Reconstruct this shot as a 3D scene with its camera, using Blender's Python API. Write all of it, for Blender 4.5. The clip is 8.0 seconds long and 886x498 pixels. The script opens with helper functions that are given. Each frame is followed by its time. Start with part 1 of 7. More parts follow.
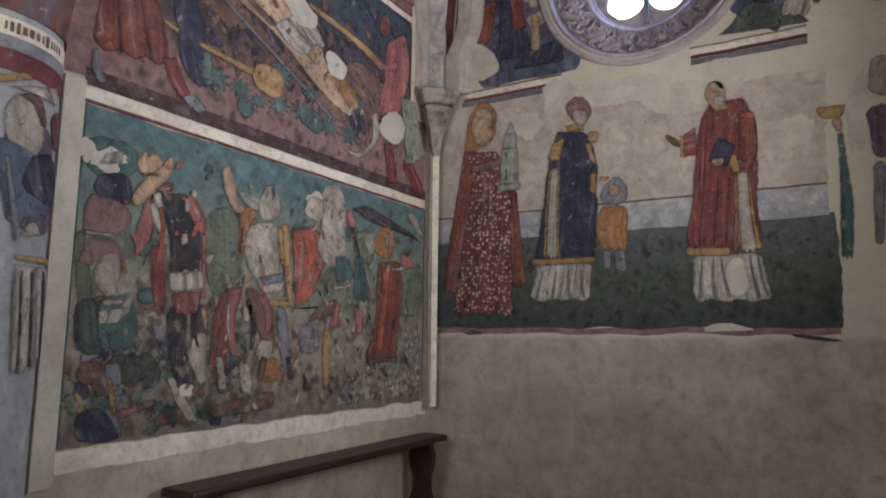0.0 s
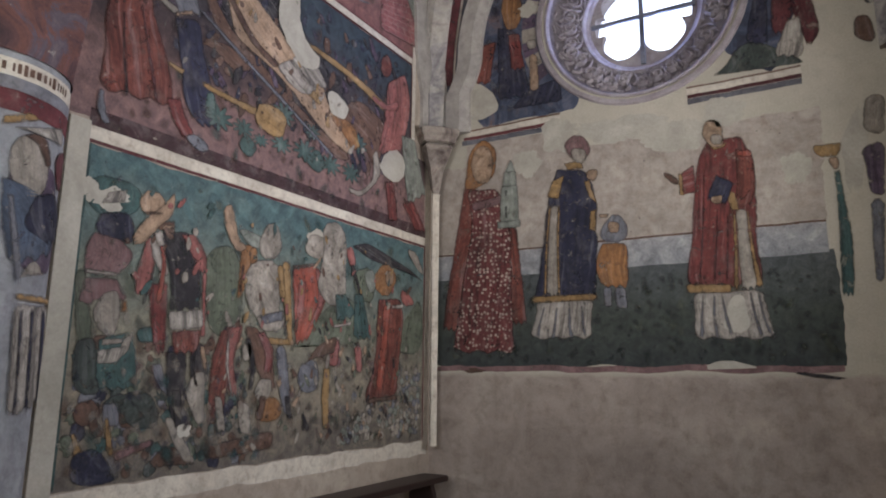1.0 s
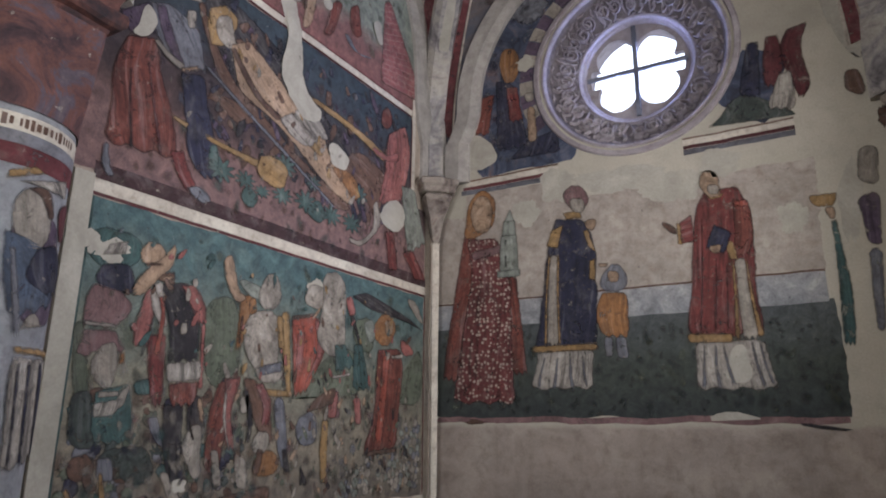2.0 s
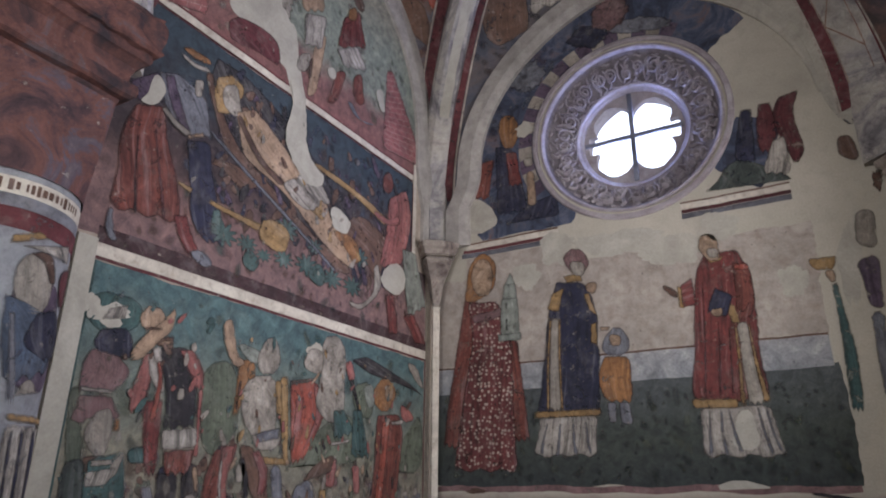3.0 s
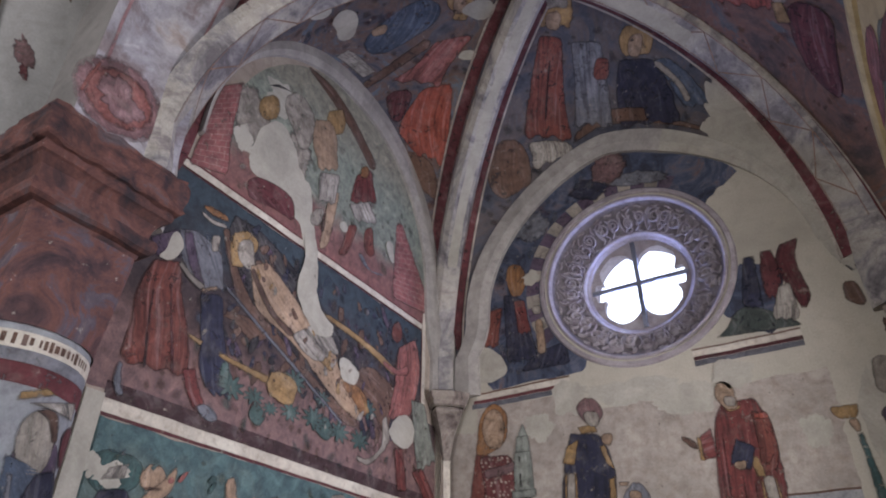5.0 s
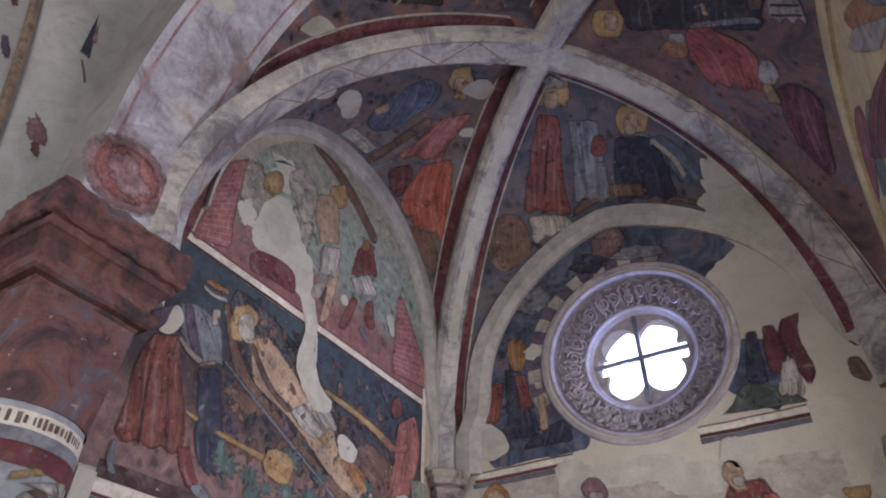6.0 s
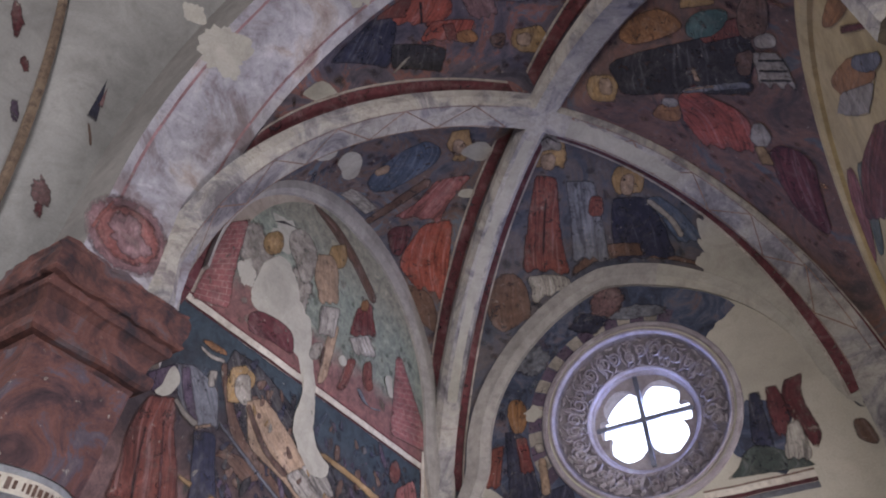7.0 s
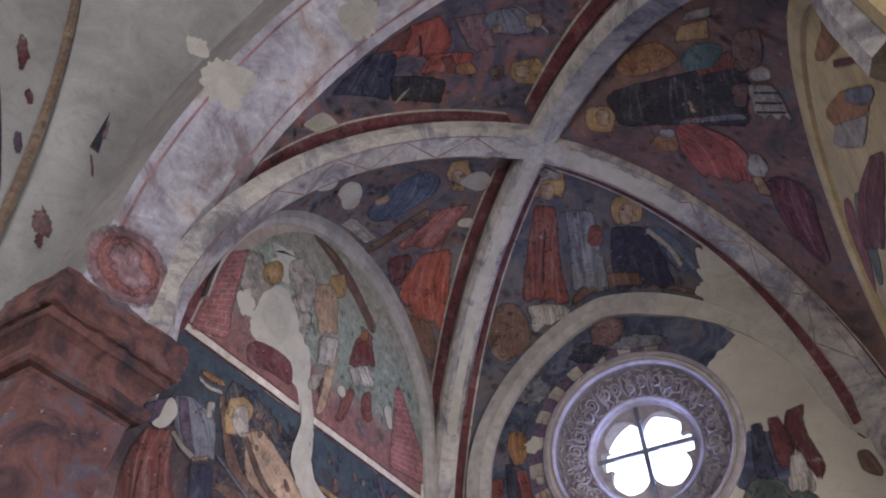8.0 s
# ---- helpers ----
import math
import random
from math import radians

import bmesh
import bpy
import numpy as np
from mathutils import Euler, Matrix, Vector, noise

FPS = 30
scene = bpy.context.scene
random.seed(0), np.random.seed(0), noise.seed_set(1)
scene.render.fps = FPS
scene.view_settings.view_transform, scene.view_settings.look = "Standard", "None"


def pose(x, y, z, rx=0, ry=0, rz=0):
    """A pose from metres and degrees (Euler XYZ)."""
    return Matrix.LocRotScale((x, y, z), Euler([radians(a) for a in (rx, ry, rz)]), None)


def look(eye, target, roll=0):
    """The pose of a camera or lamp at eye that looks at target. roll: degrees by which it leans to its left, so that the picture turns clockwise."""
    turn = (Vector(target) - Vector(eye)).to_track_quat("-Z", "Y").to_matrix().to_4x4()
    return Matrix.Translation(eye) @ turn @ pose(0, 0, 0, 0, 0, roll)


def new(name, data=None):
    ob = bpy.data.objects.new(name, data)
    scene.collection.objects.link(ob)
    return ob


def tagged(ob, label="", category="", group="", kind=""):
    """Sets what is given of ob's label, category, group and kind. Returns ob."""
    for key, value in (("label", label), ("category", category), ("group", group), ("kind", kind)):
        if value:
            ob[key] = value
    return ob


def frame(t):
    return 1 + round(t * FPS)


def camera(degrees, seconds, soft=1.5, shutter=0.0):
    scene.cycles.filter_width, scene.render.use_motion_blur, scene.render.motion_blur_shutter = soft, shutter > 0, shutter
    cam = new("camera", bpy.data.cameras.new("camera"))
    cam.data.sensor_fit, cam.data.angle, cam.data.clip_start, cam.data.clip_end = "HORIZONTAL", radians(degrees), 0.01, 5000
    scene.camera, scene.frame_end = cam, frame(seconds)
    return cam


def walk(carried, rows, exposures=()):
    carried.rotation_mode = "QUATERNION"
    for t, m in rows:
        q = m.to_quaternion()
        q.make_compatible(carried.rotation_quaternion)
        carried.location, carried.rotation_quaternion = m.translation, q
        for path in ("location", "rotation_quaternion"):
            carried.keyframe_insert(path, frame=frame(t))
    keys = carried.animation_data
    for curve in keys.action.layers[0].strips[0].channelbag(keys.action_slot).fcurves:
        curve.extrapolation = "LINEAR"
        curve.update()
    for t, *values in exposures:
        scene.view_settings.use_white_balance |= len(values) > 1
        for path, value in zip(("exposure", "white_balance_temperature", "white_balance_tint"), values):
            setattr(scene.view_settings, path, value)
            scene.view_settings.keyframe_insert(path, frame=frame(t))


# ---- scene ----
cam = camera(66.9, 8.0, soft=2.0)
PATH = [
    (0, (2.5, -4.084, 1.448), (1.498, -2.374, 1.717), 0.6),
    (0.5, (2.504, -4.086, 1.45), (1.503, -2.382, 1.762), 0.6),
    (1, (2.495, -4.089, 1.456), (1.503, -2.394, 1.831), 0.5),
    (2.5, (2.501, -4.099, 1.473), (1.535, -2.452, 2.068), 0.4),
    (3, (2.501, -4.101, 1.477), (1.55, -2.482, 2.165), 0.4),
    (3.5, (2.503, -4.104, 1.478), (1.563, -2.52, 2.256), 0.4),
    (4, (2.508, -4.11, 1.483), (1.584, -2.57, 2.364), 0.4),
    (4.5, (2.504, -4.117, 1.487), (1.603, -2.624, 2.466), 0.2),
    (6, (2.506, -4.136, 1.496), (1.696, -2.801, 2.745), 0.3),
    (6.5, (2.499, -4.145, 1.501), (1.723, -2.857, 2.82), 0.2),
    (7, (2.509, -4.143, 1.496), (1.761, -2.906, 2.877), 0.2),
    (7.5, (2.501, -4.142, 1.485), (1.776, -2.938, 2.908), 0.1),
    (8, (2.52, -4.151, 1.5), (1.801, -2.964, 2.941), 0.2),
]
walk(cam, [(t, look(eye, target, roll)) for t, eye, target, roll in PATH],
     exposures=[(0.0, -0.06, 6250, 10), (1.2, -0.08, 6150, 10), (2.5, -0.07, 6030, 12), (4.5, -0.05, 5980, 14), (6.0, -0.02, 6010, 15), (8.0, 0.0, 6050, 16)])

# the bay across, x from 0 to W
W = 3.15

# ---------------------------------------------------------------- light
world = bpy.data.worlds.new("sky")
scene.world = world
world.use_nodes = True
wn = world.node_tree
sky = wn.nodes.new("ShaderNodeTexSky")
sky.sky_type = "NISHITA"
sky.sun_disc = False
sky.sun_elevation, sky.sun_rotation = radians(65), radians(135)
wn.nodes["Background"].inputs["Strength"].default_value = 0.12
wn.links.new(sky.outputs[0], wn.nodes["Background"].inputs[0])

sun_data = bpy.data.lights.new("sun", "SUN")
sun_data.energy, sun_data.angle, sun_data.color = 0.8, radians(14), (1.0, 0.97, 0.93)
sun = new("sun", sun_data)
sun.matrix_world = look((9, -9, 24), (1.5, -1, 1))


def window_light(name, place, target, width, height, watts, colour, spread=170):
    data = bpy.data.lights.new(name, "AREA")
    data.shape, data.size, data.size_y = "RECTANGLE", width, height
    data.energy, data.color, data.spread = watts, colour, radians(spread)
    ob = new(name, data)
    ob.matrix_world = look(place, target)
    return ob


# sky light that comes in by the openings of the nave
window_light("window_light", (1.7, -6.75, 3.3), (1.3, -1.0, 4.8), 2.0, 2.2, 108, (1.0, 0.94, 0.90))
window_light("window_light", (3.75, -4.9, 3.2), (0.0, -3.0, 2.8), 1.1, 1.7, 16, (0.93, 0.96, 1.0))
window_light("window_light", (W + 0.3, -1.5, 2.2), (0.3, -1.5, 3.2), 1.5, 1.2, 46, (1.0, 0.94, 0.94), 120)
# sky light in the four lobes of the round window
for sx in (-1, 1):
    for sz in (-1, 1):
        lobe = bpy.data.lights.new("lobe_light", "AREA")
        lobe.shape, lobe.size, lobe.energy, lobe.color = "DISK", 0.23, 4.6, (0.42, 0.52, 1.0)
        new("lobe_light", lobe).matrix_world = look((1.54 + 0.135 * sx, 0.183, 3.865 + 0.135 * sz), (1.54 + 0.135 * sx, -3.0, 3.865 + 0.135 * sz))



# ---------------------------------------------------------------- materials
def node_material(name):
    m = bpy.data.materials.new(name)
    m.use_nodes = True
    nt = m.node_tree
    return m, nt, nt.nodes["Principled BSDF"]


def link(nt, a, b):
    nt.links.new(a, b)


def noise_node(nt, vec, scale, detail=6.0, rough=0.6, distortion=0.0):
    n = nt.nodes.new("ShaderNodeTexNoise")
    n.inputs["Scale"].default_value = scale
    n.inputs["Detail"].default_value = detail
    n.inputs["Roughness"].default_value = rough
    n.inputs["Distortion"].default_value = distortion
    if vec is not None:
        link(nt, vec, n.inputs["Vector"])
    return n.outputs["Fac"]


def ramp(nt, fac, stops):
    r = nt.nodes.new("ShaderNodeValToRGB")
    els = r.color_ramp.elements
    while len(els) < len(stops):
        els.new(0.5)
    for e, (p, c) in zip(els, stops):
        e.position = p
        e.color = (*c, 1) if len(c) == 3 else c
    link(nt, fac, r.inputs["Fac"])
    return r.outputs["Color"]


def grey(nt, fac, a, b):
    return ramp(nt, fac, [(a, (0, 0, 0)), (b, (1, 1, 1))])


def mix(nt, fac, a, b, mode="MIX"):
    n = nt.nodes.new("ShaderNodeMix")
    n.data_type, n.blend_type = "RGBA", mode
    if isinstance(fac, (int, float)):
        n.inputs[0].default_value = fac
    else:
        link(nt, fac, n.inputs[0])
    for sock, v in ((n.inputs[6], a), (n.inputs[7], b)):
        if isinstance(v, tuple):
            sock.default_value = (*v, 1)
        else:
            link(nt, v, sock)
    return n.outputs[2]


def times(c, k):
    return tuple(min(1.0, a * k) for a in c)


def bump(nt, bsdf, fac, strength, distance=0.01):
    b = nt.nodes.new("ShaderNodeBump")
    b.inputs["Strength"].default_value = strength
    b.inputs["Distance"].default_value = distance
    link(nt, fac, b.inputs["Height"])
    link(nt, b.outputs[0], bsdf.inputs["Normal"])


def place_vec(nt, sx=1, sy=1, sz=1, loc=(0, 0, 0)):
    tc = nt.nodes.new("ShaderNodeTexCoord")
    mp = nt.nodes.new("ShaderNodeMapping")
    mp.inputs["Scale"].default_value = (sx, sy, sz)
    mp.inputs["Location"].default_value = loc
    link(nt, tc.outputs["Object"], mp.inputs["Vector"])
    return mp.outputs[0]


PLASTER = (0.46, 0.41, 0.33)


def plaster(name, base, stain, light, scale=1.0, stain_at=(0.45, 0.7), rough=0.9, relief=0.35, speck=0.0, above=None):
    """Old lime plaster: cloudy tone, stains, trowel relief and small pits."""
    m, nt, b = node_material(name)
    v = place_vec(nt)
    clouds = noise_node(nt, v, 1.7 * scale, 8, 0.62, 0.4)
    fine = noise_node(nt, v, 11 * scale, 8, 0.68)
    grain = noise_node(nt, v, 90, 4, 0.6)
    c = ramp(nt, clouds, [(0.3, times(base, 0.8)), (0.5, base), (0.72, light)])
    c = mix(nt, grey(nt, fine, *stain_at), c, stain)
    streak = noise_node(nt, place_vec(nt, 3, 3, 1.1, (3, 1, 0)), 2.0, 8, 0.66)
    c = mix(nt, grey(nt, streak, 0.55, 0.95), c, times(stain, 0.9))
    patchy = noise_node(nt, v, 4.5 * scale, 9, 0.72, 0.8)
    c = mix(nt, 0.7, c, ramp(nt, patchy, [(0.32, (0.72, 0.71, 0.70)), (0.5, (1.0, 1.0, 1.0)), (0.68, (1.22, 1.21, 1.2))]), "MULTIPLY")
    if above:
        sep = nt.nodes.new("ShaderNodeSeparateXYZ")
        link(nt, v, sep.inputs[0])
        lift = nt.nodes.new("ShaderNodeMath")
        lift.operation = "MULTIPLY_ADD"
        link(nt, fine, lift.inputs[0])
        lift.inputs[1].default_value = 0.10
        link(nt, sep.outputs["Z"], lift.inputs[2])
        high = nt.nodes.new("ShaderNodeMapRange")
        high.inputs[1].default_value, high.inputs[2].default_value = above[0] + 0.04, above[0] + 0.07
        link(nt, lift.outputs[0], high.inputs[0])
        up = ramp(nt, clouds, [(0.3, times(above[1], 0.82)), (0.5, above[1]), (0.72, times(above[1], 1.15))])
        up = mix(nt, grey(nt, fine, 0.5, 0.85), up, times(above[1], 0.8))
        c = mix(nt, high.outputs[0], c, up)
    c = mix(nt, 0.25, c, ramp(nt, grain, [(0.3, (0.6, 0.6, 0.6)), (0.7, (1.2, 1.2, 1.2))]), "MULTIPLY")
    if speck:
        spots = noise_node(nt, v, 26, 5, 0.7)
        c = mix(nt, grey(nt, spots, 0.68 - speck, 0.72 - speck), c, times(stain, 0.55))
    link(nt, c, b.inputs["Base Color"])
    b.inputs["Roughness"].default_value = rough
    h = noise_node(nt, v, 16, 9, 0.7)
    bump(nt, b, h, relief, 0.012)
    return m


def fresco(name, colour, fold=0.0, second=None, loss=0.635, patch=7.0, pattern=0.0, rough=0.85, bricks=False, line=0.75, thin=1.0, drawn=0.0):
    """Painted fresco: brushed tone, drapery folds along the shape, a broken contour line, edges that thin out, worn spots."""
    m, nt, b = node_material(name)
    tc = nt.nodes.new("ShaderNodeTexCoord")
    info = nt.nodes.new("ShaderNodeObjectInfo")
    off = nt.nodes.new("ShaderNodeVectorMath")
    off.operation = "MULTIPLY_ADD"
    link(nt, info.outputs["Random"], off.inputs[0])
    off.inputs[1].default_value = (37.0, 19.0, 11.0)
    link(nt, tc.outputs["UV"], off.inputs[2])
    uv = off.outputs[0]
    obj = place_vec(nt)
    ring = nt.nodes.new("ShaderNodeAttribute")
    ring.attribute_name = "ring"
    rim = ring.outputs["Fac"]
    dark, lite = times(colour, 0.42), times(tuple(0.8 * a + 0.085 for a in colour), 1.2)
    blot = noise_node(nt, obj, patch, 7, 0.65, 0.6)
    c = ramp(nt, blot, [(0.3, times(colour, 0.62)), (0.52, colour), (0.75, lite if second is None else second)])
    if fold:
        mp = nt.nodes.new("ShaderNodeMapping")
        mp.inputs["Scale"].default_value = (24, 1.7, 1)
        link(nt, uv, mp.inputs["Vector"])
        f = noise_node(nt, mp.outputs[0], 1.0, 3, 0.55, 0.9)
        folds = ramp(nt, f, [(0.36, dark), (0.46, colour), (0.56, colour), (0.66, lite)])
        c = mix(nt, fold, c, folds)
        edge = noise_node(nt, mp.outputs[0], 1.6, 2, 0.5, 1.2)
        crease = ramp(nt, edge, [(0.47, (0, 0, 0)), (0.5, (1, 1, 1)), (0.53, (0, 0, 0))])
        c = mix(nt, mix(nt, 0.7 * fold, (0, 0, 0), crease), c, times(colour, 0.25))
    if pattern:
        vo = nt.nodes.new("ShaderNodeTexVoronoi")
        vo.inputs["Scale"].default_value = pattern
        vo.inputs["Randomness"].default_value = 0.6
        link(nt, uv, vo.inputs["Vector"])
        c = mix(nt, ramp(nt, vo.outputs["Distance"], [(0.30, (0.9, 0.9, 0.9)), (0.42, (0, 0, 0))]), c, (0.46, 0.38, 0.32))
    if bricks:
        bt = nt.nodes.new("ShaderNodeTexBrick")
        bt.inputs["Scale"].default_value = 6.0
        bt.inputs["Color1"].default_value = (*colour, 1)
        bt.inputs["Color2"].default_value = (*times(colour, 0.75), 1)
        bt.inputs["Mortar"].default_value = (0.42, 0.3, 0.27, 1)
        bt.inputs["Mortar Size"].default_value = 0.012
        link(nt, tc.outputs["UV"], bt.inputs["Vector"])
        c = mix(nt, 0.75, c, bt.outputs["Color"])
    if drawn:
        ln = noise_node(nt, obj, 11, 2, 0.5, 2.2)
        pen = ramp(nt, ln, [(0.475, (0, 0, 0)), (0.5, (1, 1, 1)), (0.525, (0, 0, 0))])
        c = mix(nt, mix(nt, drawn, (0, 0, 0), pen), c, times(colour, 0.3))
        hi = noise_node(nt, obj, 16, 4, 0.6, 1.2)
        c = mix(nt, mix(nt, drawn * 0.8, (0, 0, 0), grey(nt, hi, 0.55, 0.68)), c, lite)
        c = mix(nt, mix(nt, drawn * 0.8, (0, 0, 0), grey(nt, hi, 0.44, 0.33)), c, dark)
    # painted modelling: darker towards the contour, broken dark contour line
    soft = noise_node(nt, obj, 13, 6, 0.65)
    wob = nt.nodes.new("ShaderNodeMath")
    wob.operation = "MULTIPLY_ADD"
    link(nt, soft, wob.inputs[0])
    wob.inputs[1].default_value = 0.34
    link(nt, rim, wob.inputs[2])
    shade = ramp(nt, wob.outputs[0], [(0.35, (1.06, 1.05, 1.04)), (0.85, (0.97, 0.97, 0.97)), (1.15, (0.78, 0.77, 0.77))])
    c = mix(nt, 1.0, c, shade, "MULTIPLY")
    stroke = ramp(nt, rim, [(0.90, (0, 0, 0)), (0.94, (1, 1, 1)), (0.97, (1, 1, 1)), (1.0, (0.3, 0.3, 0.3))])
    broken = noise_node(nt, obj, 9, 5, 0.6)
    stroke = mix(nt, 1.0, stroke, grey(nt, broken, 0.46, 0.6), "MULTIPLY")
    c = mix(nt, mix(nt, line, (0, 0, 0), stroke), c, (0.035, 0.028, 0.03))
    wear = noise_node(nt, obj, 23, 9, 0.72)
    c = mix(nt, grey(nt, wear, loss - 0.015, loss + 0.05), c, (0.36, 0.325, 0.27))
    dirt = noise_node(nt, obj, 4.0, 8, 0.7)
    c = mix(nt, 0.8, c, ramp(nt, dirt, [(0.3, (0.42, 0.41, 0.40)), (0.65, (1.12, 1.1, 1.08))]), "MULTIPLY")
    rub = noise_node(nt, obj, 12.0, 10, 0.78, 0.6)
    c = mix(nt, 0.85, c, ramp(nt, rub, [(0.30, (0.34, 0.31, 0.30)), (0.46, (0.86, 0.84, 0.83)), (0.58, (1.08, 1.07, 1.06)), (0.72, (1.55, 1.5, 1.45))]), "MULTIPLY")
    fade = noise_node(nt, obj, 6.5, 9, 0.75, 0.4)
    c = mix(nt, mix(nt, 0.35, (0, 0, 0), grey(nt, fade, 0.52, 0.74)), c, (0.24, 0.215, 0.185))
    # hatching: short strokes along the form
    hatch_map = nt.nodes.new("ShaderNodeMapping")
    hatch_map.inputs["Scale"].default_value = (75, 13, 1)
    link(nt, uv, hatch_map.inputs["Vector"])
    hatch = noise_node(nt, hatch_map.outputs[0], 1.0, 4, 0.6, 1.5)
    c = mix(nt, 0.25, c, ramp(nt, hatch, [(0.36, (0.5, 0.48, 0.47)), (0.5, (1, 1, 1)), (0.64, (1.3, 1.28, 1.25))]), "MULTIPLY")
    grain = noise_node(nt, obj, 110, 3, 0.6)
    c = mix(nt, 0.25, c, ramp(nt, grain, [(0.3, (0.55, 0.55, 0.55)), (0.7, (1.25, 1.25, 1.25))]), "MULTIPLY")
    link(nt, c, b.inputs["Base Color"])
    b.inputs["Roughness"].default_value = rough
    bump(nt, b, noise_node(nt, obj, 18, 8, 0.7), 0.22, 0.01)
    # thin paint: edges fray, scattered spots let the ground show
    fray = noise_node(nt, obj, 30, 6, 0.7)
    sub = nt.nodes.new("ShaderNodeMath")
    sub.operation = "MULTIPLY_ADD"
    link(nt, fray, sub.inputs[0])
    sub.inputs[1].default_value = 0.42
    link(nt, rim, sub.inputs[2])
    two = nt.nodes.new("ShaderNodeMapRange")
    two.inputs[1].default_value, two.inputs[2].default_value = (1.26, 1.06) if thin == 1.0 else (1.3, 0.6)
    link(nt, sub.outputs[0], two.inputs[0])
    holes = noise_node(nt, obj, 15, 8, 0.75, 0.5)
    hr = nt.nodes.new("ShaderNodeMapRange")
    hr.inputs[1].default_value, hr.inputs[2].default_value = 0.68, 0.55
    hr.inputs[3].default_value, hr.inputs[4].default_value = 0.35 * thin, thin
    link(nt, holes, hr.inputs[0])
    al = nt.nodes.new("ShaderNodeMath")
    al.operation = "MULTIPLY"
    link(nt, two.outputs[0], al.inputs[0])
    link(nt, hr.outputs[0], al.inputs[1])
    link(nt, al.outputs[0], b.inputs["Alpha"])
    return m


def mottled(name, stops, scale=3.0, distortion=1.5, loss=0.645, rough=0.86, stroke=0.35):
    """A painted ground of several tones broken up by brushwork and wear."""
    m, nt, b = node_material(name)
    obj = place_vec(nt)
    n = noise_node(nt, obj, scale, 9, 0.68, distortion)
    c = ramp(nt, n, [(0.5 + (p - 0.5) * 0.6, col) for p, col in stops])
    vo = nt.nodes.new("ShaderNodeTexVoronoi")
    vo.feature = "DISTANCE_TO_EDGE"
    vo.inputs["Scale"].default_value = scale * 4.5
    warp = nt.nodes.new("ShaderNodeVectorMath")
    warp.operation = "MULTIPLY_ADD"
    wn_ = nt.nodes.new("ShaderNodeTexNoise")
    wn_.inputs["Scale"].default_value = scale * 3
    link(nt, obj, wn_.inputs["Vector"])
    link(nt, wn_.outputs["Color"], warp.inputs[0])
    warp.inputs[1].default_value = (0.25, 0.25, 0.25)
    link(nt, obj, warp.inputs[2])
    link(nt, warp.outputs[0], vo.inputs["Vector"])
    mask = noise_node(nt, obj, scale * 1.3, 5, 0.6)
    lines = ramp(nt, vo.outputs["Distance"], [(0.01, (1, 1, 1)), (0.05, (0, 0, 0))])
    lines = mix(nt, 1.0, lines, grey(nt, mask, 0.45, 0.6), "MULTIPLY")
    c = mix(nt, mix(nt, stroke, (0, 0, 0), lines), c, (0.03, 0.025, 0.03))
    rub = noise_node(nt, obj, 10.0, 10, 0.78, 0.6)
    c = mix(nt, 0.75, c, ramp(nt, rub, [(0.30, (0.42, 0.38, 0.38)), (0.46, (0.88, 0.86, 0.86)), (0.58, (1.06, 1.05, 1.05)), (0.72, (1.65, 1.6, 1.55))]), "MULTIPLY")
    wear = noise_node(nt, obj, 21, 9, 0.72)
    c = mix(nt, grey(nt, wear, loss, loss + 0.05), c, (0.45, 0.41, 0.34))
    dirt = noise_node(nt, obj, 2.2, 8, 0.7)
    c = mix(nt, 0.6, c, ramp(nt, dirt, [(0.32, (0.5, 0.5, 0.5)), (0.65, (1.1, 1.1, 1.1))]), "MULTIPLY")
    grain = noise_node(nt, obj, 120, 4, 0.65)
    c = mix(nt, 0.25, c, ramp(nt, grain, [(0.3, (0.5, 0.5, 0.5)), (0.7, (1.3, 1.3, 1.3))]), "MULTIPLY")
    link(nt, c, b.inputs["Base Color"])
    b.inputs["Roughness"].default_value = rough
    bump(nt, b, noise_node(nt, obj, 17, 8, 0.7), 0.25, 0.01)
    return m


